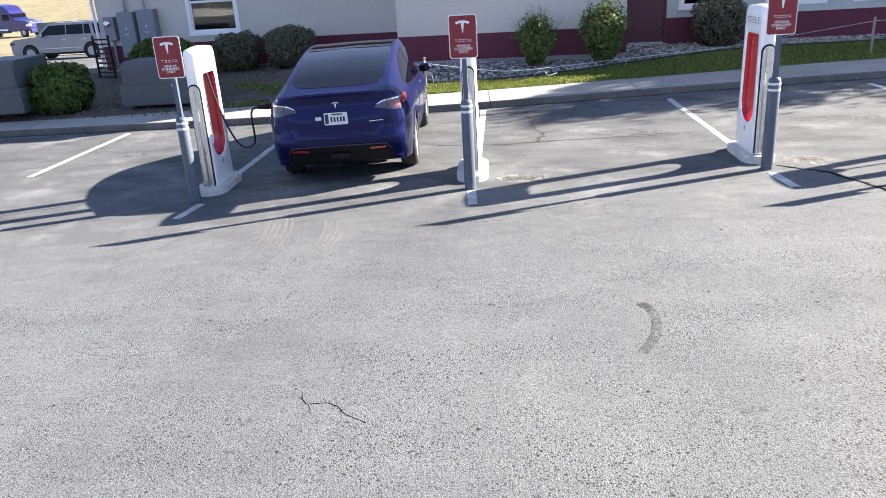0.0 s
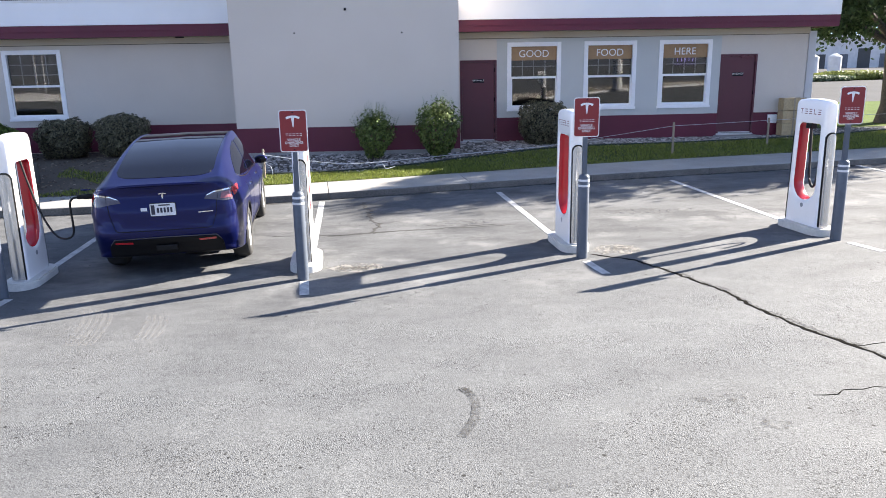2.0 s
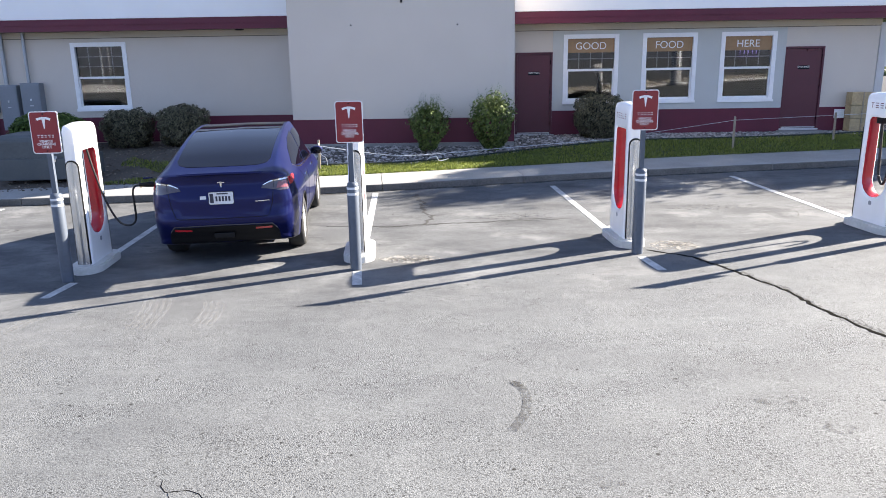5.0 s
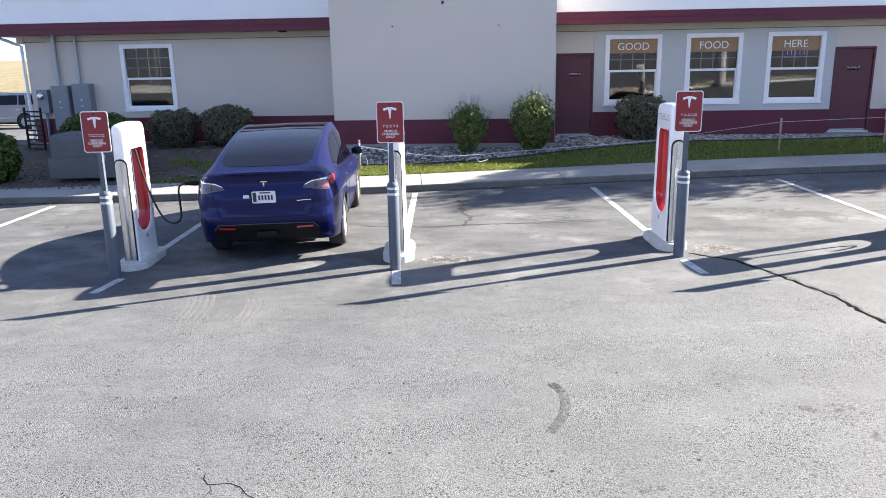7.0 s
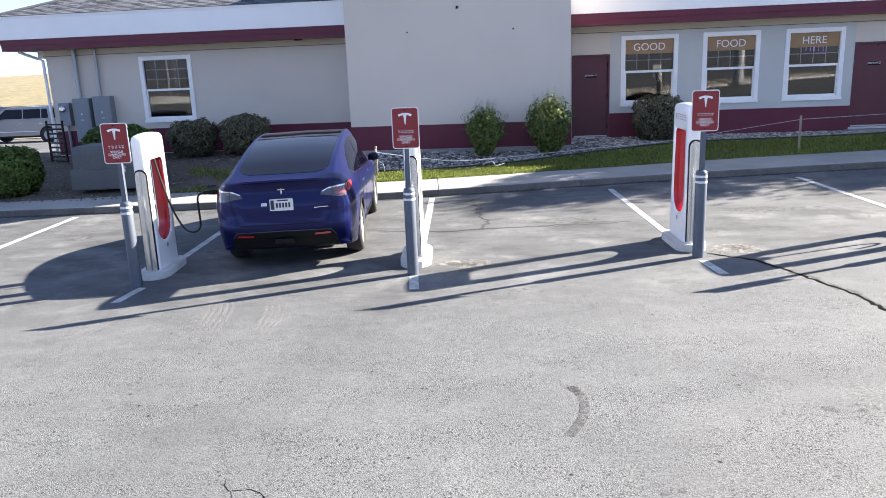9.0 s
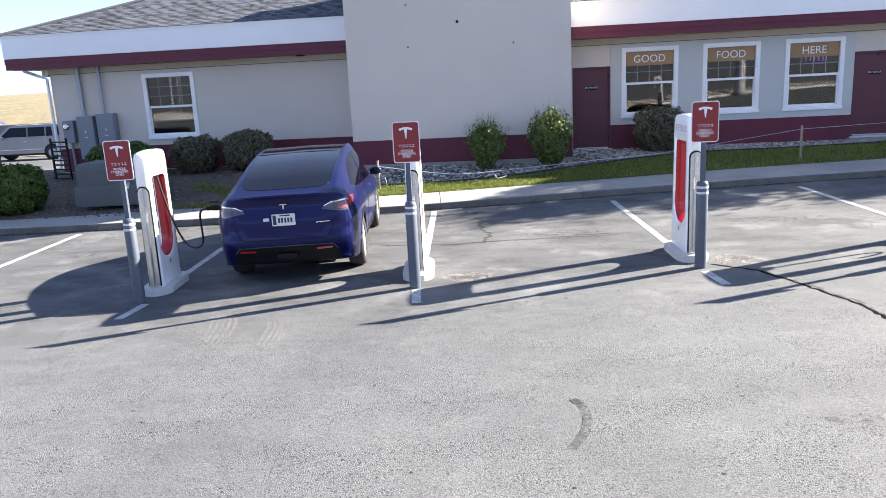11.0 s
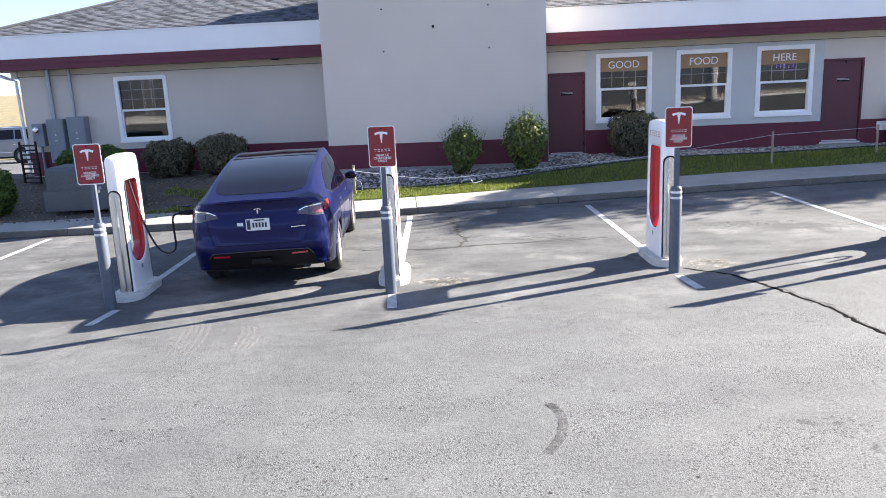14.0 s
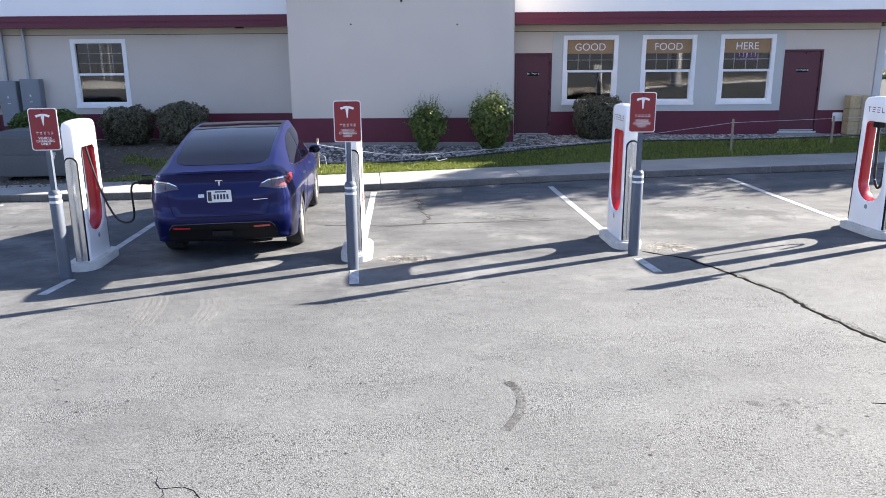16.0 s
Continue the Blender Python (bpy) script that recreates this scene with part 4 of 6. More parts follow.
# small fixings on the tower face
tagged(link_mesh("fixing_plate", box(-0.05, 0.0, TOWER_Y - 0.03, TOWER_Y - 0.0005, 3.565, 3.625, 0.01), BLACK), "small dark fixing plate on the stucco", "fixing")
for x, z in ((-1.17, 3.10), (1.22, 3.08), (-1.17, 4.02), (1.22, 4.0)):
    tagged(link_mesh("bolt_hole", tube([(x, TOWER_Y - 0.012, z), (x, TOWER_Y - 0.0005, z)], 0.02, 10), BLACK), "small dark bolt in the stucco", "bolt", "bolts of a removed sign")
tagged(link_mesh("eave_vent", box(-4.3, -4.1, WALL_Y - 0.3, WALL_Y - 0.18, EAVE - 0.03, EAVE + 0.004, 0.01), BLACK), "small dark light fitting under the eave", "fitting")

# west corner: downspout, meter, panels
bm = tube([(-11.75, FASCIA_Y + 0.35, 3.12), (-11.45, WALL_Y - 0.02, 2.95), (-11.24, WALL_Y - 0.04, 2.88), (-11.23, WALL_Y - 0.04, 0.5), (-11.24, WALL_Y - 0.1, 0.42)], 0.04, 8)
tagged(link_mesh("downspout", bm, VINYL, True), "white metal downspout at the wall corner", "downspout")


def panel_box(name, x0, x1, z0, z1, depth, label, category):
    p = empty(name, pose(x0, WALL_Y - 0.002, z0), label, category)
    part("enclosure", box(0, x1 - x0, -depth, -0.014, 0, z1 - z0, 0.012), UTIL_GREY, p)
    part("cover", box(0.02, x1 - x0 - 0.02, -depth - 0.014, -depth - 0.001, 0.03, z1 - z0 - 0.03, 0.005), UTIL_GREY, p)
    part("latch", box((x1 - x0) / 2 - 0.02, (x1 - x0) / 2 + 0.02, -depth - 0.03, -depth - 0.015, (z1 - z0) * 0.62, (z1 - z0) * 0.62 + 0.05, 0.005), BAND, p, "pale latch and tag")
    part("warning_tag", box((x1 - x0) / 2 - 0.04, (x1 - x0) / 2 + 0.04, -depth - 0.019, -depth - 0.015, (z1 - z0) * 0.5, (z1 - z0) * 0.5 + 0.02), BAND, p)
    return p


panel_box("switch_panel", -10.48, -10.02, 0.72, 1.86, 0.24, "tall grey steel electrical cabinet on the wall", "electrical panel")
panel_box("switch_panel", -9.92, -9.42, 0.75, 1.90, 0.24, "tall grey steel electrical cabinet on the wall", "electrical panel")
meter = empty("electric_meter", pose(-10.93, WALL_Y - 0.002, 1.16), "grey electric meter box with a round glass meter", "electric meter")
part("enclosure", box(0, 0.3, -0.18, -0.014, 0, 0.6, 0.012), UTIL_GREY, meter)
part("glass_dome", tube([(0.14, -0.181, 0.44), (0.14, -0.25, 0.44), (0.14, -0.275, 0.44)], [0.085, 0.08, 0.05], 16), CHROME, meter)
part("conduit", tube([(0.15, -0.08, -0.004), (0.15, -0.08, -0.78)], 0.035, 8), UTIL_GREY, meter)
for x, r in ((-10.33, 0.055), (-9.75, 0.042)):
    tagged(link_mesh("conduit", tube([(x, WALL_Y - 0.09, 1.87), (x, WALL_Y - 0.09, EAVE + 0.02)], r, 10), GALV, True), "galvanised conduit rising to the eave", "conduit")

# leaning black metal rack by the corner
rack = empty("metal_rack", pose(-10.55, 9.75, 0.26, 0, 0, -18), "black slatted metal gate standing open by the corner", "gate")
for x in (0.0, 0.55):
    part("upright", box(x - 0.02, x + 0.02, -0.02, 0.02, 0, 1.12), BLACK, rack)
for i in range(9):
    part("slat", box(0.02, 0.53, -0.012, 0.012, 0.08 + i * 0.115, 0.12 + i * 0.115), BLACK, rack)

# plywood crate and air vent at the east end
crate = empty("plywood_crate", pose(11.0, 10.75, 0.42), "pale plywood crate standing against the wall", "crate")
for i in range(2):
    for j in range(3):
        part("panel", box(i * 0.28, i * 0.28 + 0.27, 0, 0.3, j * 0.32, j * 0.32 + 0.31, 0.006), BOARD, crate)
for x in (0.265, 0.545):
    part("batten", box(x, x + 0.03, -0.016, -0.001, 0.0, 0.96), STAKE_WOOD, crate)
vent = empty("wall_vent", pose(10.78, WALL_Y - 0.013, 0.72), "pale square wall vent", "vent")
part("frame", box(0, 0.24, -0.04, 0, 0, 0.22, 0.006), VINYL, vent)
for i in range(4):
    part("slat", box(0.02, 0.22, -0.05, -0.041, 0.03 + i * 0.045, 0.055 + i * 0.045), VINYL, vent)
tagged(link_mesh("corner_post", box(11.80, 12.0, 11.3, 11.5, 0.1, 3.05, 0.01), FAR_WHITE), "pale blue-white post beside the east corner", "post")


# ---- utility boxes by the pavement ----
def transformer(m, w, d, h, label):
    t = empty("transformer_box", m, label, "transformer")
    part("base", box(-w / 2 - 0.06, w / 2 + 0.06, -d / 2 - 0.06, d / 2 + 0.06, 0, h * 0.48, 0.02), UTIL_GREEN, t)
    bm = bmesh.new()
    add_prism(bm, [(-d / 2, h * 0.482), (d / 2, h * 0.482), (d / 2, h), (-d / 2 + 0.14, h), (-d / 2 + 0.03, h * 0.93), (-d / 2, h * 0.85)], -w / 2, w / 2, "x")
    bmesh.ops.bevel(bm, geom=list(bm.edges), offset=0.012, segments=2, affect="EDGES")
    part("hood", bm, UTIL_GREEN, t)
    part("seam", box(-w / 2 - 0.02, w / 2 + 0.02, -d / 2 - 0.02, -d / 2 - 0.005, h * 0.465, h * 0.50), UTIL_GREEN, t)
    hasp = part("hasp", box(-0.02 + w * 0.2, 0.03 + w * 0.2, -d / 2 - 0.045, -d / 2 - 0.021, h * 0.46, h * 0.54, 0.004), GALV, t)
    part("padlock", box(-0.03 + w * 0.2, 0.02 + w * 0.2, -d / 2 - 0.075, -d / 2 - 0.047, h * 0.40, h * 0.475, 0.006), CHROME, hasp)
    return t


transformer(pose(-7.12, 6.8, 0.13, 0, 0, 5), 1.55, 1.0, 0.88, "olive-grey padmount transformer box with a padlock")
transformer(pose(-10.98, 6.3, 0.14, 0, 0, 6), 2.1, 1.3, 1.06, "olive-grey padmount enclosure behind a round bush")


# ---- charging posts ----
def charger_outlines(D, h, slot_w, s0, s1):
    """Matching outlines of the charger's broad face and of its slot, as pairs of depth and height, foot first."""
    w0, w1, r = D / 2, D / 2 * 0.925, 0.075
    out = [(-w0 + 2 * w0 * i / 16, 0.0) for i in range(16)]
    out += [(w0 + (w1 - w0) * i / 24, (h - r) * i / 24) for i in range(24)]
    out += [(w1 - r + r * math.cos(a), h - r + r * math.sin(a)) for a in (math.pi / 2 * i / 6 for i in range(6))]
    out += [(u * (w1 - r), h + 0.016 * (1 - u * u)) for u in (1 - 2 * i / 10 for i in range(10))]
    out += [(-w1 + r + r * math.cos(a), h - r + r * math.sin(a)) for a in (math.pi / 2 + math.pi / 2 * i / 6 for i in range(6))]
    out += [(-w1 + (w1 - w0) * i / 24, (h - r) * (1 - i / 24)) for i in range(24)]
    q, c, t = slot_w / 2, 0.065, slot_w / 2 * 0.93
    slot = [(q * math.cos(a), s0 + q + q * math.sin(a)) for a in (math.pi + math.pi * i / 16 for i in range(16))]
    slot += [(q + (t - q) * i / 24, s0 + q + (s1 - c - s0 - q) * i / 24) for i in range(24)]
    slot += [(t - c + c * math.cos(a), s1 - c + c * math.sin(a)) for a in (math.pi / 2 * i / 6 for i in range(6))]
    slot += [(u * (t - c), s1) for u in (1 - 2 * i / 10 for i in range(10))]
    slot += [(-t + c + c * math.cos(a), s1 - c + c * math.sin(a)) for a in (math.pi / 2 + math.pi / 2 * i / 6 for i in range(6))]
    slot += [(-t + (t - q) * i / 24, s1 - c - (s1 - c - s0 - q) * i / 24) for i in range(24)]
    return out, slot


def charging_post():
    """White upright loop with a red-lined through slot; broad faces look along x."""
    c = empty("charging_post", Matrix(), "tall white electric car charger with a red-lined slot", "charger", "row of chargers")
    D, H, T = 0.70, 1.74, 0.185
    h = H - 0.09
    out, slot = charger_outlines(D, h, 0.46, 0.33, 1.35)
    n = len(out)
    thin = lambda z: 1 - 0.07 * z / h
    bm = bmesh.new()
    rings = []

    def ring(pts, x):
        rings.append([bm.verts.new((x * thin(z), y, z)) for y, z in pts])

    def lerp(a, b, k):
        return [(p[0] + (q[0] - p[0]) * k, p[1] + (q[1] - p[1]) * k) for p, q in zip(a, b)]

    def inset(pts, k):
        return [(y * (1 - k / (D / 2)), z if z < 0.02 else z - k * 0.6 * min(1, z)) for y, z in pts]
    for s in (-1, 1):
        face = [(slot, T / 2 - 0.016), (lerp(slot, out, 0.05), T / 2 - 0.004), (lerp(slot, out, 0.12), T / 2), (lerp(slot, out, 0.5), T / 2), (inset(out, 0.045), T / 2 - 0.003), (inset(out, 0.016), T / 2 - 0.018), (out, T / 2 - 0.046)]
        for pts, x in face if s < 0 else face[::-1]:
            ring(pts, s * x)
    for q, w in zip(rings, rings[1:]):
        for i in range(n):
            bm.faces.new((q[i], q[(i + 1) % n], w[(i + 1) % n], w[i]))
    bmesh.ops.recalc_face_normals(bm, faces=bm.faces)
    bmesh.ops.translate(bm, verts=bm.verts, vec=(0, 0, 0.09))
    part("shell", bm, WHITE_SHELL, c, "", True)
    # red liner of the slot
    bm = bmesh.new()
    prev = None
    for x in (-T / 2 + 0.016, -T / 2 + 0.03, 0.0, T / 2 - 0.03, T / 2 - 0.016):
        k = 1.0 if abs(x) > T / 2 - 0.02 else 0.955
        w = [bm.verts.new((x * thin(z), y * k, (z - 0.85) * (0.99 if k < 1 else 1) + 0.85 + 0.09)) for y, z in slot]
        if prev:
            for i in range(n):
                bm.faces.new((prev[i], w[i], w[(i + 1) % n], prev[(i + 1) % n]))
        prev = w
    bmesh.ops.recalc_face_normals(bm, faces=bm.faces)
    bmesh.ops.reverse_faces(bm, faces=bm.faces)
    part("slot_liner", bm, RED_SHELL, c, "glossy red slot lining", True)
    # bowed silver strips with rounded heads, each in a dark gasket, on the narrow sides
    def strip(s, half, head, proud, z0):
        bm = bmesh.new()
        rows = []
        for j in range(27):
            z = z0 + (head - 0.075 - z0) * j / 14 if j < 15 else head - 0.075 + 0.075 * math.sin(math.pi / 2 * (j - 14) / 12)
            k = max(0.0, (z - head + 0.075) / 0.075)
            wide = half * (0.12 + 0.88 * math.sqrt(max(0.0, 1 - k * k))) * thin(z)
            depth = D / 2 * (1 - 0.075 * z / h)
            rows.append([bm.verts.new((wide * u, s * (depth + proud - 0.020 * abs(u * wide / 0.072) ** 2.4), z + 0.09)) for u in (-1, -0.92, -0.75, -0.5, -0.25, 0, 0.25, 0.5, 0.75, 0.92, 1)])
        for q, w in zip(rows, rows[1:]):
            for i in range(10):
                bm.faces.new((q[i], q[i + 1], w[i + 1], w[i]))
        r = bmesh.ops.extrude_edge_only(bm, edges=[e for e in bm.edges if len(e.link_faces) == 1])
        bmesh.ops.translate(bm, verts=[g for g in r["geom"] if isinstance(g, bmesh.types.BMVert)], vec=(0, -s * 0.03, 0))
        bmesh.ops.recalc_face_normals(bm, faces=bm.faces)
        return bm
    for s in (-1, 1):
        part("side_strip", strip(s, 0.068, 1.235, 0.022, 0.012), SILVER, c, "brushed silver side strip", True)
        part("strip_gasket", strip(s, 0.078, 1.252, 0.018, 0.012), BLACK, c, "", True)
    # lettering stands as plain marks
    for s in (-1, 1):
        for i in range(5):
            for z0, hh in ((1.612, 0.010), (1.584, 0.010), (1.556, 0.010)) if i not in (0, 3) else ((1.556, 0.066), (1.612 if i == 0 else 1.556, 0.010)):
                w = 0.052 if hh < 0.03 else 0.010
                a = -0.205 + i * 0.088 + (0.021 if hh > 0.03 and i == 0 else 0)
                y0, y1 = (a, a + w) if s > 0 else (-a - w, -a)
                xs_ = sorted((s * (T / 2 * thin(z0) - 0.004), s * (T / 2 * thin(z0 - 0.09) + 0.001)))
                part("logo_mark", box(*xs_, y0, y1, z0, z0 + hh), LOGO_DARK, c)
        part("round_mark", tube([(s * (T / 2 * 0.975 - 0.004), 0.0, 0.345), (s * (T / 2 * 0.975 + 0.003), 0.0, 0.345)], 0.03, 16), UTIL_GREY, c)
    # concrete plinth with rounded ends
    pts = [(0.19 * math.cos(a), 0.26 + 0.21 * math.sin(a)) for a in (math.pi * i / 14 for i in range(15))] + [(0.19 * math.cos(a), -0.26 + 0.21 * math.sin(a)) for a in (math.pi + math.pi * i / 14 for i in range(15))]
    bm = prism(pts, 0.0, 0.092)
    bmesh.ops.bevel(bm, geom=[e for e in bm.edges if all(v.co.z > 0.05 for v in e.verts)], offset=0.015, segments=2, affect="EDGES")
    part("plinth", bm, PAD_CONC, c, "pale concrete plinth")
    return c


def holster_cable(parent):
    h = part("holster", box(-0.045, 0.045, 0.02, 0.13, 1.36, 1.44, 0.012), BLACK, parent, "black plug holster")
    pts = [(0.0, 0.07, 1.36), (0.0, 0.06, 1.2), (-0.01, 0.03, 0.95), (-0.02, 0.0, 0.72), (-0.01, -0.06, 0.6), (0.0, -0.11, 0.66), (0.0, -0.13, 0.8)]
    part("cable", tube(curve_through(pts), 0.017, 8), RUBBER, parent, "black cable looped in the slot", True)


def curve_through(pts, steps=6):
    p = [Vector(q) for q in pts]
    out = []
    for i in range(len(p) - 1):
        a, b, c2, d = p[max(i - 1, 0)], p[i], p[i + 1], p[min(i + 2, len(p) - 1)]
        for k in range(steps):
            t = k / steps
            out.append(0.5 * ((2 * b) + (c2 - a) * t + (2 * a - 5 * b + 4 * c2 - d) * t * t + (3 * b - a - 3 * c2 + d) * t ** 3))
    return [tuple(v) for v in out] + [tuple(p[-1])]


POSTS = [(-3.20, -0.37), (0.0, 0.0), (3.39, 0.60), (6.96, 1.13)]
CHARGERS = [(-3.19, 0.30), (-0.04, 0.70), (3.36, 1.28), (6.90, 1.80)]
POSTS, CHARGERS = [lot(p) for p in POSTS], [lot(p) for p in CHARGERS]
TURNS = (4.6, 4.6, 4.6, 8.0)
LEAN = math.degrees(math.atan(FALL))
first = charging_post()
first.matrix_basis = pose(*CHARGERS[1], lot_z(CHARGERS[1][0]), 0, 0, TURNS[1])
chargers = [first]
for i in (0, 2, 3):
    chargers.append(copy_thing(first, pose(*CHARGERS[i], lot_z(CHARGERS[i][0]), 0, 0, TURNS[i])))
holster_cable(chargers[3])
tagged(chargers[1], "tall white electric car charger, its cable out to a car")
tagged(chargers[3], "tall white electric car charger with its cable hung up")


def sign_post():
    s = empty("sign_post", Matrix(), "red charging sign on a slate-grey bollard post", "sign post", "signs beside the chargers")
    bm = tube([(0, 0, 0), (0, 0, 0.99), (0, 0, 1.015), (0, 0, 1.03)], [0.066, 0.066, 0.058, 0.03], 20)
    part("bollard_sleeve", bm, SLATE, s, "", True)
    for z in (0.88, 0.945):
        part("reflective_band", tube([(0, 0, z), (0, 0, z + 0.026)], 0.0675, 20), BAND, s, "pale reflective band", True)
    part("pole", box(-0.026, 0.026, -0.026, 0.026, 1.0, 1.80, 0.004), SLATE, s)
    plate = part("sign_plate", prism(round_rect(0.305, 0.457, 0.03, cx=0.0, cy=1.70), -0.042, -0.038, "y"), SIGN_WHITE, s, "white-bordered red metal sign")
    part("red_field", prism(round_rect(0.285, 0.437, 0.024, cx=0.0, cy=1.70), -0.0445, -0.0425, "y"), SIGN_RED, plate)
    part("logo_shape", prism([(-0.018, 1.845), (0.018, 1.845), (0.004, 1.742), (-0.004, 1.742)], -0.047, -0.0448, "y"), SIGN_WHITE, plate)
    arc = [(0.078 * k / 6, 1.868 - 0.0028 * (k * k) / 6) for k in range(-6, 7)] + [(0.066 * k / 6, 1.845 - 0.0028 * (k * k) / 6) for k in range(6, -7, -1)]
    part("logo_shape", prism(arc, -0.047, -0.0448, "y"), SIGN_WHITE, plate)
    for i in range(5):
        part("logo_bar", box(-0.085 + i * 0.038, -0.063 + i * 0.038, -0.047, -0.0448, 1.668, 1.674), SIGN_WHITE, plate)
        part("logo_bar", box(-0.085 + i * 0.038 + (0.008 if i in (0, 3) else 0), -0.063 + i * 0.038 - (0.008 if i == 0 else 0), -0.047, -0.0448, 1.648, 1.655), SIGN_WHITE, plate)
    t = text_mesh("lettering", "VEHICLE\nCHARGING\nONLY", 0.038, 0.001, SIGN_WHITE, plate, pose(0, -0.0455, 1.573, 90), 0.82, 0.0005)
    for z in (1.50, 1.90):
        part("bolt", tube([(0, -0.050, z), (0, -0.0448, z)], 0.008, 8), BLACK, plate)
    return s


sp = sign_post()
sp.matrix_basis = pose(*POSTS[1], lot_z(POSTS[1][0]), 0, 0, 2)
for i, rz in ((0, 6), (2, 1), (3, -4)):
    copy_thing(sp, pose(*POSTS[i], lot_z(POSTS[i][0]), 0, 0, rz))


# ---- the car on charge ----
from mathutils.bvhtree import BVHTree


def car_rows():
    """Body sections from tail to nose, measured from the rear axle: half widths and heights."""
    Y = [-0.965, -0.955, -0.935, -0.90, -0.84, -0.72, -0.55, -0.30, 0.0, 0.4, 0.9, 1.4, 1.9, 2.4, 2.85, 3.1, 3.4, 3.6, 3.72, 3.78]
    tab = {
        "zb": [0.47, 0.39, 0.33, 0.30, 0.28, 0.265, 0.25, 0.24, 0.22, 0.20, 0.19, 0.19, 0.19, 0.19, 0.20, 0.21, 0.23, 0.26, 0.31, 0.42],
        "wb": [0.46, 0.63, 0.735, 0.795, 0.845, 0.885, 0.905, 0.91, 0.90, 0.885, 0.88, 0.88, 0.88, 0.885, 0.89, 0.88, 0.83, 0.74, 0.60, 0.35],
        "ws": [0.52, 0.66, 0.75, 0.815, 0.87, 0.915, 0.942, 0.957, 0.960, 0.955, 0.950, 0.950, 0.955, 0.958, 0.955, 0.94, 0.88, 0.78, 0.64, 0.38],
        "zs": [0.66, 0.70, 0.76, 0.80, 0.84, 0.87, 0.88, 0.88, 0.87, 0.84, 0.81, 0.79, 0.78, 0.78, 0.79, 0.78, 0.75, 0.70, 0.64, 0.56],
        "wk": [0.44, 0.58, 0.67, 0.74, 0.79, 0.835, 0.865, 0.885, 0.895, 0.90, 0.905, 0.905, 0.905, 0.90, 0.88, 0.85, 0.77, 0.66, 0.52, 0.3],
        "zk": [0.74, 0.86, 1.03, 1.11, 1.135, 1.13, 1.11, 1.09, 1.07, 1.05, 1.02, 1.00, 0.98, 0.96, 0.95, 0.93, 0.87, 0.79, 0.71, 0.6],
        "wr": [0.40, 0.54, 0.62, 0.66, 0.68, 0.69, 0.69, 0.69, 0.685, 0.68, 0.675, 0.67, 0.65, 0.63, 0.66, 0.66, 0.60, 0.50, 0.38, 0.2],
        "zr": [0.78, 0.91, 1.09, 1.172, 1.195, 1.235, 1.285, 1.36, 1.435, 1.515, 1.585, 1.612, 1.58, 1.41, 1.14, 1.02, 0.93, 0.84, 0.75, 0.63],
        "zt": [0.79, 0.92, 1.105, 1.19, 1.213, 1.255, 1.31, 1.39, 1.467, 1.548, 1.615, 1.638, 1.605, 1.435, 1.17, 1.05, 0.965, 0.875, 0.775, 0.64],
    }
    return Y, tab


def hermite(xs, ys, x):
    i = min(max(int(np.searchsorted(xs, x)) - 1, 0), len(xs) - 2)
    h = xs[i + 1] - xs[i]
    d = [(ys[k + 1] - ys[k]) / (xs[k + 1] - xs[k]) for k in range(len(xs) - 1)]

    def slope(k):
        if k == 0:
            return d[0]
        if k == len(xs) - 1:
            return d[-1]
        a, b = d[k - 1], d[k]
        if a * b <= 0:
            return 0.0
        w1, w2 = 2 * (xs[k + 1] - xs[k]) + (xs[k] - xs[k - 1]), (xs[k + 1] - xs[k]) + 2 * (xs[k] - xs[k - 1])
        return (w1 + w2) / (w1 / a + w2 / b)
    t = (x - xs[i]) / h
    return (1 + 2 * t) * (1 - t) ** 2 * ys[i] + t * (1 - t) ** 2 * h * slope(i) + t * t * (3 - 2 * t) * ys[i + 1] + t * t * (t - 1) * h * slope(i + 1)


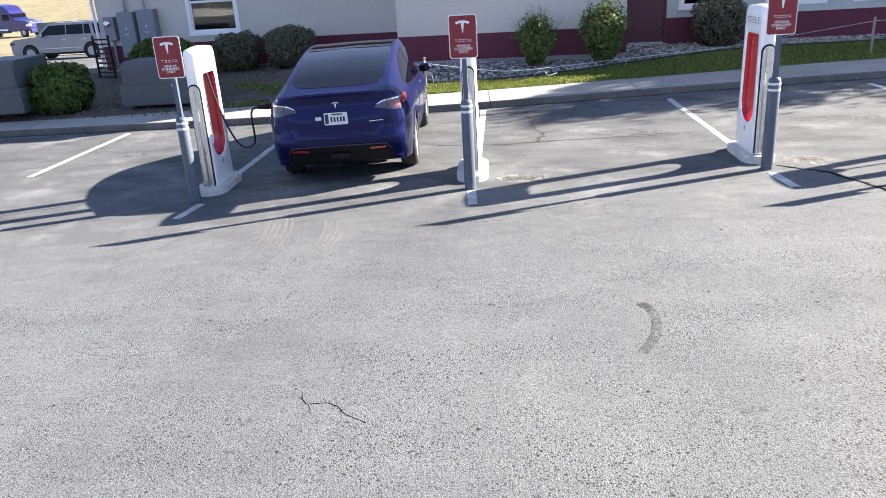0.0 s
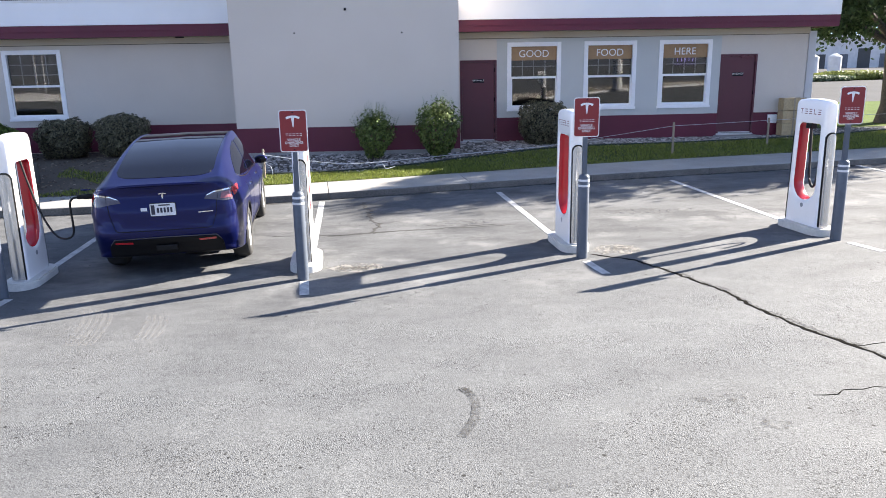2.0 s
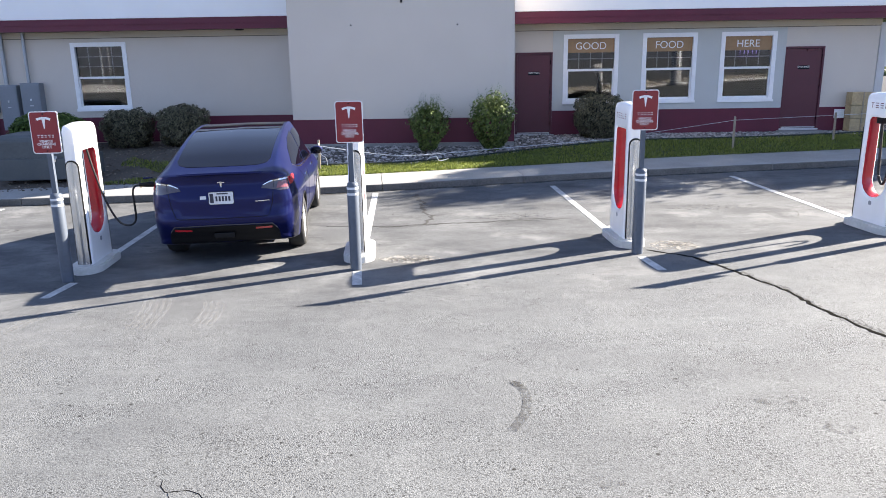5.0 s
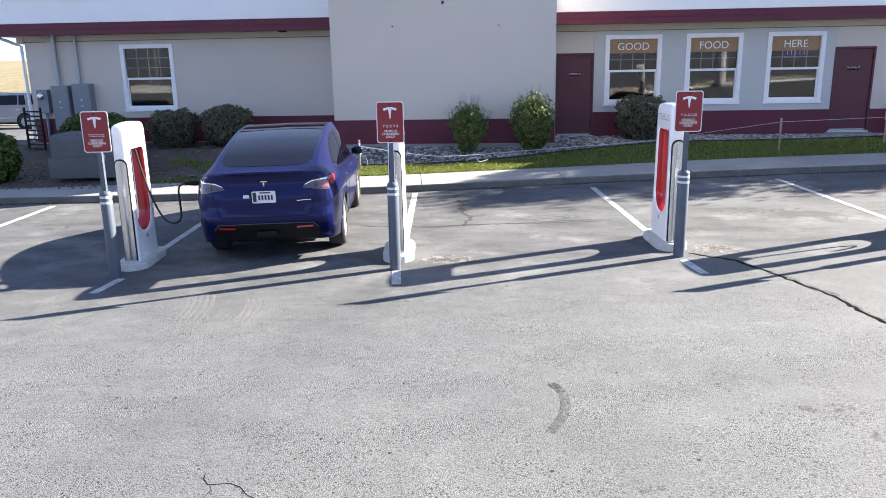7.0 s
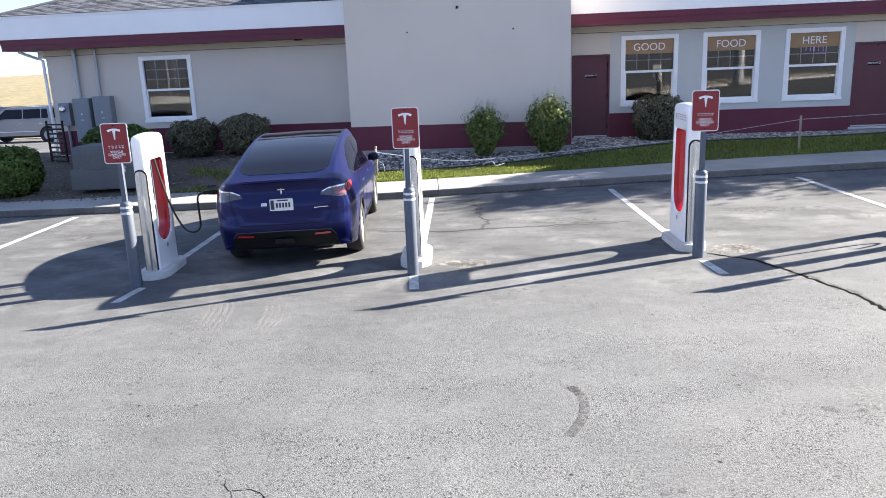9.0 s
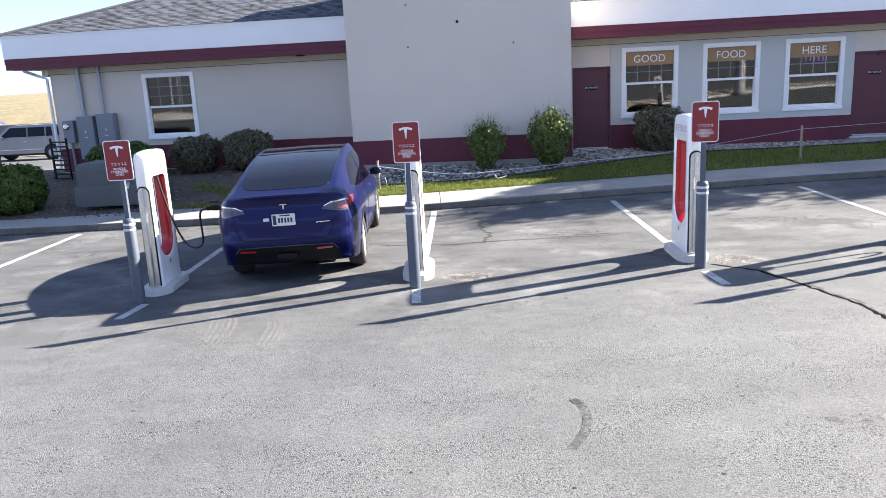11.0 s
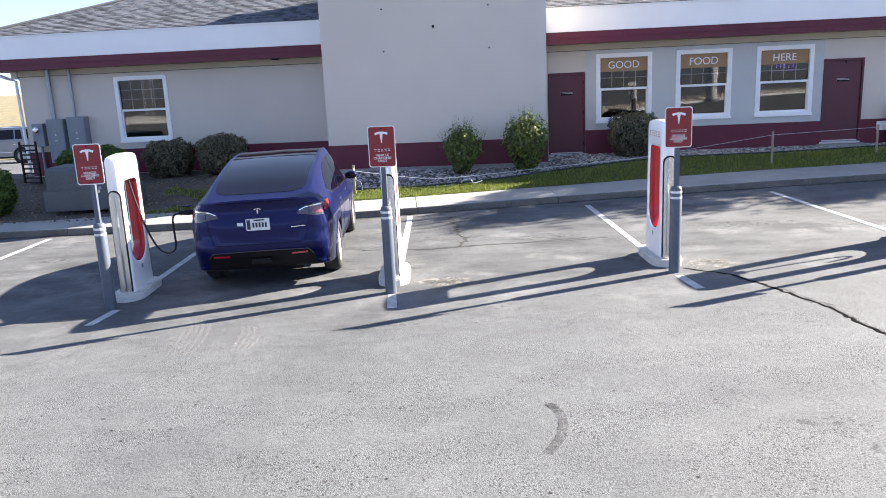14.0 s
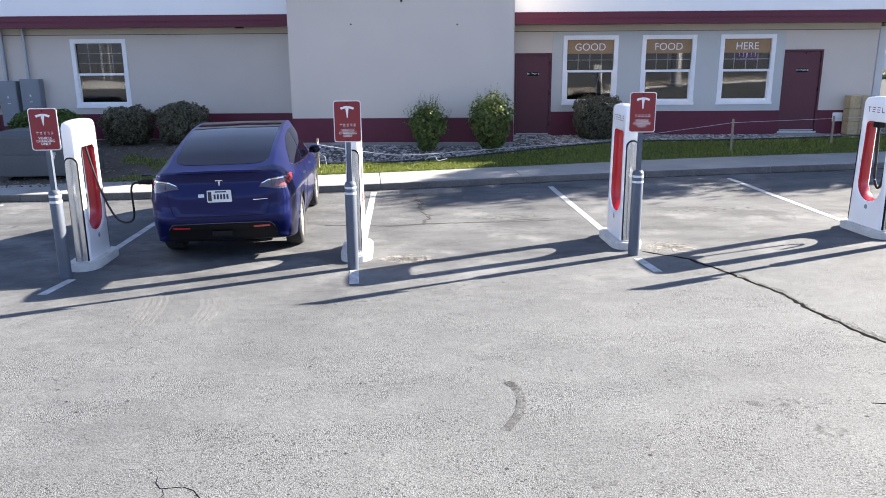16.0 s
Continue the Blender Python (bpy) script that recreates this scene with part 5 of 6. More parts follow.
def car_body_mesh():
    Y, tab = car_rows()
    ys = []
    for a, b in zip(Y, Y[1:]):
        n = max(2, int((b - a) / 0.06))
        ys += [a + (b - a) * i / n for i in range(n)]
    ys.append(Y[-1])
    verts, faces = [], []
    per = None
    for y in ys:
        g = {k: hermite(Y, v, y) for k, v in tab.items()}
        zm = (g["zb"] + g["zs"]) / 2
        ctl = [(0, g["zb"]), (g["wb"] * 0.6, g["zb"]), (g["wb"] * 0.95, g["zb"] + 0.012), (g["wb"], g["zb"] + 0.07), (g["wb"] * 0.3 + g["ws"] * 0.7, zm),
               (g["ws"] * 0.995, g["zs"] * 0.75 + zm * 0.25), (g["ws"], g["zs"]), (g["ws"] * 0.55 + g["wk"] * 0.45, g["zs"] * 0.4 + g["zk"] * 0.6), (g["wk"], g["zk"]),
               (g["wk"] * 0.52 + g["wr"] * 0.48 + 0.012, (g["zk"] + g["zr"]) / 2 + 0.01), (g["wr"], g["zr"]), (g["wr"] * 0.88, g["zr"] * 0.45 + g["zt"] * 0.55), (g["wr"] * 0.5, g["zt"] - 0.006), (0, g["zt"])]
        half = curve_through([(x, 0, z) for x, z in ctl], 4)
        prof = [(x, z) for x, _, z in half] + [(-x, z) for x, _, z in half[-2:0:-1]]
        per = len(prof)
        # the hatch dips in under its lip and swells at the bumper
        tail = min(1.0, max(0.0, (-0.62 - y) / 0.3))
        for x, z in prof:
            mid_w = max(0.0, 1 - (abs(x) / 0.80) ** 4)
            dip = 0.060 * math.exp(-((z - 1.06) / 0.065) ** 2) - 0.030 * math.exp(-((z - 1.195) / 0.03) ** 2)
            swell = -0.035 * math.exp(-((z - 0.60) / 0.10) ** 2) + 0.05 * math.exp(-((z - 0.36) / 0.09) ** 2)
            verts.append((x, y + tail * (dip * mid_w + swell), z))
    for r in range(len(ys) - 1):
        for i in range(per):
            j = (i + 1) % per
            faces.append((r * per + i, r * per + j, (r + 1) * per + j, (r + 1) * per + i))
    faces.append(tuple(range(per - 1, -1, -1)))
    faces.append(tuple((len(ys) - 1) * per + i for i in range(per)))
    me = bpy.data.meshes.new("body")
    me.from_pydata(verts, [], faces)
    bm = bmesh.new()
    bm.from_mesh(me)
    bmesh.ops.recalc_face_normals(bm, faces=bm.faces)
    bm.to_mesh(me)
    bm.free()
    return me


def patch_on(tree, outline_rows, direction, lift, thick=0.0):
    """A sheet wrapped on a body: rows of points cast along a direction, lifted off the skin."""
    bm = bmesh.new()
    d = Vector(direction)
    rows = []
    for row in outline_rows:
        out = []
        for p in row:
            hit, nrm, _, _ = tree.ray_cast(Vector(p), d)
            if hit is None:
                hit, nrm, _, _ = tree.find_nearest(Vector(p))
            out.append(bm.verts.new(hit - d * lift))
        rows.append(out)
    for q, w in zip(rows, rows[1:]):
        for i in range(len(q) - 1):
            bm.faces.new((q[i], q[i + 1], w[i + 1], w[i]))
    # thin rim back into the skin
    edge = [e for e in bm.edges if len(e.link_faces) == 1]
    r = bmesh.ops.extrude_edge_only(bm, edges=edge)
    bmesh.ops.translate(bm, verts=[g for g in r["geom"] if isinstance(g, bmesh.types.BMVert)], vec=d * (lift + 0.012))
    bmesh.ops.recalc_face_normals(bm, faces=bm.faces)
    return bm


def span_rows(lower, upper, n, m):
    """Rows between two broken lines of (u, v) pairs, each run by its own length."""
    def run(line, t):
        ln = [0.0]
        for a, b in zip(line, line[1:]):
            ln.append(ln[-1] + math.hypot(b[0] - a[0], b[1] - a[1]))
        return [float(np.interp(t * ln[-1], ln, [p[k] for p in line])) for k in (0, 1)]
    rows = []
    for j in range(m + 1):
        k = j / m
        row = []
        for i in range(n + 1):
            a, b = run(lower, i / n), run(upper, i / n)
            row.append((a[0] + (b[0] - a[0]) * k, a[1] + (b[1] - a[1]) * k))
        rows.append(row)
    return rows


def wheel(parent, x, y, side):
    w = empty("wheel", pose(x, y, 0.355), "", "")
    w.parent = parent
    R, W = 0.355, 0.245
    prof = [(0.235, -W / 2 + 0.015), (0.29, -W / 2), (0.335, -W / 2 + 0.012), (R - 0.004, -W / 2 + 0.045), (R, -0.03), (R, 0.03), (R - 0.004, W / 2 - 0.045), (0.335, W / 2 - 0.012), (0.29, W / 2), (0.235, W / 2 - 0.015)]
    bm = bmesh.new()
    rings = []
    for i in range(40):
        a = 2 * math.pi * i / 40
        rings.append([bm.verts.new((xx, r * math.cos(a), r * math.sin(a))) for r, xx in prof])
    for i in range(40):
        q, z = rings[i], rings[(i + 1) % 40]
        for j in range(len(prof) - 1):
            bm.faces.new((q[j], q[j + 1], z[j + 1], z[j]))
    bmesh.ops.recalc_face_normals(bm, faces=bm.faces)
    part("tyre", bm, RUBBER, w, "black tyre", True)
    bm = bmesh.new()
    prof = [(0.24, -W / 2 + 0.02), (0.225, -W / 2 + 0.03), (0.215, 0.0), (0.225, W / 2 - 0.03), (0.24, W / 2 - 0.02)]
    rings = [[bm.verts.new((xx, r * math.cos(a), r * math.sin(a))) for r, xx in prof] for a in (2 * math.pi * i / 32 for i in range(32))]
    for i in range(32):
        q, z = rings[i], rings[(i + 1) % 32]
        for j in range(4):
            bm.faces.new((q[j], q[j + 1], z[j + 1], z[j]))
    add_tube(bm, [(side * 0.02, 0, 0), (side * 0.095, 0, 0), (side * 0.105, 0, 0)], [0.06, 0.055, 0.02], 14)
    for k in range(10):
        a = 2 * math.pi * k / 10
        mm = Matrix.Rotation(a, 4, "X")
        add_box(bm, side * 0.085 - 0.012, side * 0.085 + 0.012, -0.022, 0.022, 0.04, 0.235, 0.0, mm)
    part("rim", bm, ALLOY, w, "silver ten-spoke alloy rim", False)
    part("brake_disc", tube([(side * 0.03, 0, 0), (side * 0.045, 0, 0)], 0.17, 20), SILVER, w)
    part("well_back", tube([(-side * 0.08, 0, 0), (-side * 0.05, 0, 0)], 0.215, 20), BLACK, w)
    return w


def blue_car(m):
    car = empty("car", m, "dark blue electric crossover car plugged in to a charger", "car")
    me = car_body_mesh()
    bm = bmesh.new()
    bm.from_mesh(me)
    tree = BVHTree.FromBMesh(bm)
    bm.free()
    # wheel openings cut through the flanks
    me.materials.append(PAINT_BLUE)
    me.materials.append(BLACK)
    raw = bpy.data.objects.new("body", me)
    scene.collection.objects.link(raw)
    cutters = []
    for y in (0.0, 2.89):
        for s in (-1, 1):
            cb = tube([(s * 0.60, y, 0.355), (s * 1.2, y, 0.355)], 0.405, 48)
            cm = bpy.data.meshes.new("cut")
            cb.to_mesh(cm)
            cb.free()
            cm.materials.append(PAINT_BLUE)
            cm.materials.append(BLACK)
            for f in cm.polygons:
                f.material_index = 1
            co = bpy.data.objects.new("cut", cm)
            scene.collection.objects.link(co)
            md = raw.modifiers.new("cut", "BOOLEAN")
            md.operation, md.solver, md.object = "DIFFERENCE", "EXACT", co
            cutters.append(co)
    done = bpy.data.meshes.new_from_object(raw.evaluated_get(bpy.context.evaluated_depsgraph_get()))
    for o in cutters + [raw]:
        bpy.data.objects.remove(o)
    body = new("body", done)
    body.parent = car
    done.shade_smooth()
    try:
        done.set_sharp_from_angle(angle=radians(38))
    except AttributeError:
        pass
    R = lambda lo, up, n, mm: [[(u, -2.5, v) for u, v in row] for row in span_rows(lo, up, n, mm)]
    # rear window, wrapped down on to the sloping tail from above
    top = lambda lo, up, n, mm: [[(u, v, 3.0) for u, v in row] for row in span_rows(lo, up, n, mm)]
    part("rear_window", patch_on(tree, top([(-0.60, -0.50), (-0.56, -0.62), (-0.46, -0.685), (-0.3, -0.70), (0.0, -0.715), (0.3, -0.70), (0.46, -0.685), (0.56, -0.62), (0.60, -0.50)], [(-0.615, 0.70), (-0.3, 0.74), (0.0, 0.75), (0.3, 0.74), (0.615, 0.70)], 22, 22), (0, 0, -1), 0.004), CAR_GLASS, car, "dark tinted rear window", True)
    part("roof_glass", patch_on(tree, top([(-0.615, 0.715), (0.0, 0.765), (0.615, 0.715)], [(-0.60, 1.75), (0.0, 1.82), (0.60, 1.75)], 18, 14), (0, 0, -1), 0.004), CAR_GLASS, car, "dark glass roof", True)
    part("windscreen", patch_on(tree, top([(-0.53, 1.86), (0.0, 1.92), (0.53, 1.86)], [(-0.60, 2.75), (0.0, 2.88), (0.60, 2.75)], 18, 10), (0, 0, -1), 0.004), CAR_GLASS, car, "dark tinted windscreen", True)
    for s in (-1, 1):
        F = lambda lo, up, n, mm: [[(s * 2.5, u, v) for u, v in row] for row in span_rows(lo, up, n, mm)]
        side = (-s, 0, 0)
        part("rear_side_window", patch_on(tree, F([(-0.20, 1.20), (0.02, 1.145), (0.5, 1.105), (0.98, 1.08)], [(-0.17, 1.215), (0.16, 1.37), (0.5, 1.475), (0.97, 1.545)], 16, 8), side, 0.004), CAR_GLASS, car, "dark rear door window", True)
        part("front_side_window", patch_on(tree, F([(1.05, 1.07), (1.6, 1.05), (2.42, 1.02)], [(1.04, 1.53), (1.5, 1.545), (1.85, 1.49), (2.40, 1.06)], 16, 8), side, 0.004), CAR_GLASS, car, "dark front door window", True)
        part("window_trim", patch_on(tree, F([(-0.22, 1.18), (0.05, 1.115), (0.5, 1.068), (1.6, 1.03), (2.5, 0.998)], [(-0.22, 1.192), (0.05, 1.13), (0.5, 1.084), (1.6, 1.046), (2.5, 1.012)], 30, 1), side, 0.006), CHROME, car, "bright window trim", True)
        for y0 in (1.01, 2.1):
            part("door_gap", patch_on(tree, F([(y0, 0.30), (y0, 1.05)], [(y0 + 0.008, 0.30), (y0 + 0.008, 1.05)], 20, 1), side, 0.0025), BLACK, car)
        part("door_gap", patch_on(tree, F([(0.36, 0.42), (0.44, 0.7), (0.30, 0.95), (0.12, 1.08)], [(0.368, 0.42), (0.448, 0.7), (0.308, 0.95), (0.128, 1.08)], 20, 1), side, 0.0025), BLACK, car)
        for y0 in (0.62, 1.72):
            part("door_handle", patch_on(tree, F([(y0, 0.92), (y0 + 0.2, 0.915)], [(y0 + 0.01, 0.945), (y0 + 0.2, 0.94)], 6, 2), side, 0.012), CHROME, car, "bright flush door handle", True)
        part("sill_trim", patch_on(tree, F([(0.44, 0.21), (2.45, 0.21)], [(0.44, 0.28), (2.45, 0.28)], 24, 2), side, 0.006), BLACK, car)
        # wheel-arch lips
        for yc in (0.0, 2.89):
            bm = bmesh.new()
            pts = []
            for i in range(17):
                a = radians(-12 + 204 * i / 16)
                p = Vector((s * 2.5, yc + 0.415 * math.cos(a), 0.355 + 0.415 * math.sin(a)))
                hit = tree.ray_cast(p, Vector(side))[0]
                if hit:
                    pts.append(hit)
            add_tube(bm, pts, 0.013, 6)
            part("arch_lip", bm, BLACK, car, "black wheel-arch trim", True)
        # tail lamps wrap the corner
        x = lambda v: s * v
        lamp = part("tail_lamp", patch_on(tree, R([(x(0.50), 0.99), (x(0.62), 0.978), (x(0.74), 0.955), (x(0.845), 0.955)], [(x(0.53), 1.035), (x(0.62), 1.085), (x(0.74), 1.105), (x(0.835), 1.115)], 14, 5), (0, 1, 0), 0.008), LAMP_CLEAR, car, "smoked clear tail lamp", True)
        part("lamp_strip", patch_on(tree, R([(x(0.53), 1.025), (x(0.62), 1.065), (x(0.74), 1.080), (x(0.835), 1.085)], [(x(0.535), 1.035), (x(0.62), 1.078), (x(0.74), 1.096), (x(0.83), 1.104)], 14, 1), (0, 1, 0), 0.011), CHROME, lamp, "pale light guide", True)
        part("lamp_seam", patch_on(tree, R([(x(0.664), 0.992), (x(0.664), 1.092)], [(x(0.670), 0.992), (x(0.670), 1.092)], 6, 1), (0, 1, 0), 0.0115), BLACK, lamp)
        if s > 0:
            part("red_lens", patch_on(tree, R([(x(0.70), 0.985), (x(0.84), 0.985)], [(x(0.72), 1.062), (x(0.835), 1.072)], 6, 3), (0, 1, 0), 0.012), LAMP_PINK, lamp, "pale red lamp lens", True)
        part("red_lens", patch_on(tree, F([(-0.80, 1.0), (-0.62, 1.05), (-0.52, 1.10)], [(-0.80, 1.10), (-0.64, 1.115), (-0.52, 1.108)], 8, 3), side, 0.008), LAMP_RED, lamp, "red lamp lens", True)
        part("reflector", patch_on(tree, R([(x(0.40), 0.470), (x(0.61), 0.478)], [(x(0.40), 0.497), (x(0.61), 0.505)], 8, 1), (0, 1, 0), 0.014), LAMP_RED, car, "thin red bumper reflector", True)
        part("hatch_gap", patch_on(tree, R([(x(0.655), 0.99), (x(0.63), 0.80), (x(0.58), 0.655), (x(0.54), 0.64), (x(0.0), 0.635)], [(x(0.662), 0.99), (x(0.637), 0.797), (x(0.585), 0.648), (x(0.54), 0.632), (x(0.0), 0.627)], 30, 1), (0, 1, 0), 0.003), BLACK, car)
        mirror = part("door_mirror", ellipsoid(s * 1.00, 2.25, 1.09, 0.105, 0.075, 0.072), PAINT_BLUE, car, "blue door mirror", True)
        part("mirror_stalk", box(min(s * 0.90, s * 1.0), max(s * 0.90, s * 1.0), 2.22, 2.28, 1.03, 1.07, 0.008), BLACK, mirror)
        part("mirror_glass", ellipsoid(s * 1.005, 2.195, 1.09, 0.088, 0.03, 0.058), CAR_GLASS, mirror, "", True)
        for y in (0.0, 2.89):
            wheel(car, s * 0.825, y, s)
    part("diffuser", patch_on(tree, R([(-0.70, 0.30), (-0.3, 0.285), (0.0, 0.28), (0.3, 0.285), (0.70, 0.30)], [(-0.69, 0.44), (-0.62, 0.525), (0.0, 0.53), (0.62, 0.525), (0.69, 0.44)], 28, 8), (0, 1, 0), 0.009), BLACK, car, "black rear diffuser", True)
    part("diffuser_trim", patch_on(tree, R([(-0.68, 0.36), (-0.66, 0.47), (-0.61, 0.533), (0.0, 0.538), (0.61, 0.533), (0.66, 0.47), (0.68, 0.36)], [(-0.695, 0.36), (-0.675, 0.477), (-0.618, 0.545), (0.0, 0.55), (0.618, 0.545), (0.675, 0.477), (0.695, 0.36)], 40, 1), (0, 1, 0), 0.008), TRIM_GREY, car, "", True)
    part("tow_cover", box(-0.13, 0.13, -0.985, -0.95, 0.37, 0.44, 0.01), BLACK, car)
    # spoiler lip along the tail
    lip = [(-0.66, -0.815, 1.165), (-0.48, -0.905, 1.186), (-0.2, -0.945, 1.196), (0.0, -0.95, 1.198), (0.2, -0.945, 1.196), (0.48, -0.905, 1.186), (0.66, -0.815, 1.165)]
    part("spoiler_lip", tube(curve_through(lip, 5), [0.012] + [0.02] * 29 + [0.012], 10), PAINT_BLUE, car, "", True)
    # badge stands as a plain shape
    part("badge", patch_on(tree, R([(-0.007, 1.018), (0.007, 1.018)], [(-0.013, 1.072), (0.013, 1.072)], 2, 4), (0, 1, 0), 0.010), CHROME, car, "small chrome badge shape")
    part("badge", patch_on(tree, R([(-0.046, 1.072), (0.0, 1.079), (0.046, 1.072)], [(-0.046, 1.083), (0.0, 1.091), (0.046, 1.083)], 8, 1), (0, 1, 0), 0.010), CHROME, car)
    part("model_badge", patch_on(tree, R([(0.42, 0.825), (0.60, 0.832)], [(0.42, 0.835), (0.60, 0.842)], 8, 1), (0, 1, 0), 0.006), CHROME, car, "small chrome model script, unreadable")
    hit = tree.ray_cast(Vector((0, -2.5, 0.89)), Vector((0, 1, 0)))[0]
    py = hit.y - 0.014
    plate = part("number_plate", prism(round_rect(0.305, 0.155, 0.014, cx=0.0, cy=0.89), py, py + 0.012, "y"), PLATE_WHITE, car, "white number plate with dark print")
    part("plate_frame", prism(round_rect(0.315, 0.165, 0.016, cx=0.0, cy=0.89), py + 0.003, py + 0.02, "y"), BLACK, plate)
    part("plate_print", box(-0.14, -0.095, py - 0.002, py - 0.0003, 0.83, 0.952), PLATE_DARK, plate)
    for i in range(5):
        part("plate_bar", box(-0.07 + i * 0.04, -0.045 + i * 0.04, py - 0.002, py - 0.0003, 0.852, 0.915), PLATE_DARK, plate)
    part("plate_bar", box(-0.05, 0.09, py - 0.002, py - 0.0003, 0.938, 0.955), PLATE_DARK, plate)
    part("sticker", patch_on(tree, R([(-0.265, 0.880), (-0.19, 0.880)], [(-0.265, 0.920), (-0.19, 0.920)], 4, 2), (0, 1, 0), 0.005), PLATE_WHITE, car, "small pale sticker")
    # open charge flap and plug at the left lamp
    part("charge_flap", box(-1.02, -0.90, -0.66, -0.645, 1.135, 1.155, 0.004), PAINT_BLUE, car, "open charge port flap")
    return car


def ellipsoid(cx, cy, cz, rx, ry, rz):
    bm = bmesh.new()
    bmesh.ops.create_uvsphere(bm, u_segments=20, v_segments=12, radius=1.0, matrix=Matrix.Translation((cx, cy, cz)) @ Matrix.Diagonal((rx, ry, rz, 1)))
    return bm


CAR_AT = lot((-1.665, 1.10))
CAR_POSE = pose(*CAR_AT, lot_z(CAR_AT[0]), 0, LEAN, 0) @ pose(0, 0, 0, 0, 0, 6.5) @ Matrix.Scale(0.93, 4)
blue_car(CAR_POSE)
port = CAR_POSE @ Vector((-0.915, -0.66, 1.06))
cable = empty("charging_cable", Matrix(), "black charging cable looping from charger to car", "cable")
start = (CHARGERS[0][0] + 0.02, CHARGERS[0][1] + 0.07, 1.40)
pts = [start, (start[0] + 0.03, start[1] + 0.06, 1.1), (start[0] + 0.12, start[1] + 0.1, 0.70), (start[0] + 0.28, start[1] + 0.08, 0.44), (start[0] + 0.48, start[1] + 0.04, 0.48), (port.x - 0.22, port.y - 0.05, port.z - 0.06), (port.x - 0.12, port.y - 0.02, port.z), (port.x - 0.03, port.y, port.z)]
part("cord", tube(curve_through(pts, 8), 0.0125, 8), RUBBER, cable, "", True)
part("plug", tube([(port.x - 0.14, port.y - 0.03, port.z), (port.x - 0.02, port.y, port.z), (port.x + 0.02, port.y + 0.01, port.z)], [0.022, 0.034, 0.03], 12), BLACK, cable, "black plug handle", True)


# ---- planting ----
def leafy(name, m, rx, ry, rz, count, size, material, label, category, seed, flat=0.0, spiky=0.0, group="", core=True, box_power=2.6, vase=0.0):
    """A bush: woody stems and a dark shade ball inside a crown of many small folded leaves with gaps."""
    rnd = random.Random(seed)
    b = empty(name, m, label, category, group)
    bm = bmesh.new()
    for _ in range(9):
        a, t = rnd.uniform(0, 6.28), rnd.uniform(0.3, 0.8)
        add_tube(bm, [(0.05 * math.cos(a), 0.05 * math.sin(a), 0.0), (rx * 0.4 * t * math.cos(a), ry * 0.4 * t * math.sin(a), rz * 0.8), (rx * t * math.cos(a), ry * t * math.sin(a), rz * 1.45)], [0.018, 0.012, 0.004], 5)
    part("stems", bm, BARK, b)
    verts, faces = [], []
    k = 0
    while k < count:
        u, th = rnd.uniform(-0.92, 1.0), rnd.uniform(0, 2 * math.pi)
        c = math.sqrt(max(0.0, 1 - u * u))
        d = Vector((c * math.cos(th), c * math.sin(th), u))
        p = box_power
        rr = (abs(d.x) ** p + abs(d.y) ** p + abs(d.z) ** p) ** (-1 / p)
        lump = 1 + 0.17 * noise.noise(d * 2.6 + Vector((seed, 0, 0))) + 0.10 * noise.noise(d * 6 + Vector((0, seed, 0)))
        depth = 1 - abs(rnd.gauss(0, 0.13))
        if spiky and rnd.random() < spiky and u > 0:
            depth = rnd.uniform(1.0, 1.22)
        if noise.noise(d * 5 + Vector((seed, seed, 0))) < -0.42 and rnd.random() < 0.8:
            depth *= 0.75
        q = Vector((d.x * rx, d.y * ry, d.z * rz)) * rr * lump * depth + Vector((0, 0, rz))
        if vase:
            kk = 1 - vase * (1 - min(1.0, q.z / (1.2 * rz)))
            q.x, q.y = q.x * kk, q.y * kk
        if q.z < 0.02:
            continue
        n = (d + Vector((rnd.uniform(-0.9, 0.9), rnd.uniform(-0.9, 0.9), rnd.uniform(-0.5, 1.0)))).normalized()
        t = n.cross(Vector((rnd.uniform(-1, 1), rnd.uniform(-1, 1), rnd.uniform(-0.3, 1)))).normalized()
        s = size * rnd.uniform(0.6, 1.3)
        w = n.cross(t) * s * 0.42
        i = len(verts)
        verts += [tuple(q - t * s * 0.5), tuple(q + w - n * s * 0.08), tuple(q + t * s * 0.6), tuple(q - w - n * s * 0.08)]
        faces += [(i, i + 1, i + 2), (i, i + 2, i + 3)]
        k += 1
    if spiky:
        for _ in range(130):
            a, el = rnd.uniform(0, 6.28), rnd.uniform(0.0, 1.0)
            o = Vector((rx * 0.75 * math.cos(a) * (1.1 - el), ry * 0.75 * math.sin(a) * (1.1 - el), rz * (1.0 + 0.75 * el)))
            way = Vector((0.45 * math.cos(a) * (1.2 - el), 0.45 * math.sin(a) * (1.2 - el), 1)).normalized()
            ln = rnd.uniform(0.22, 0.55)
            for j in range(15):
                q = o + way * ln * j / 14
                d = Vector((rnd.uniform(-1, 1), rnd.uniform(-1, 1), rnd.uniform(0.1, 0.9))).normalized()
                s = size * rnd.uniform(0.6, 1.0) * (1.1 - 0.5 * j / 14)
                w = d.cross(way).normalized() * s * 0.35
                i = len(verts)
                verts += [tuple(q), tuple(q + d * s * 0.5 + w), tuple(q + d * s * 1.1), tuple(q + d * s * 0.5 - w)]
                faces += [(i, i + 1, i + 2), (i, i + 2, i + 3)]
    cr = mesh_from_arrays("foliage", verts, faces, material)
    cr.parent = b
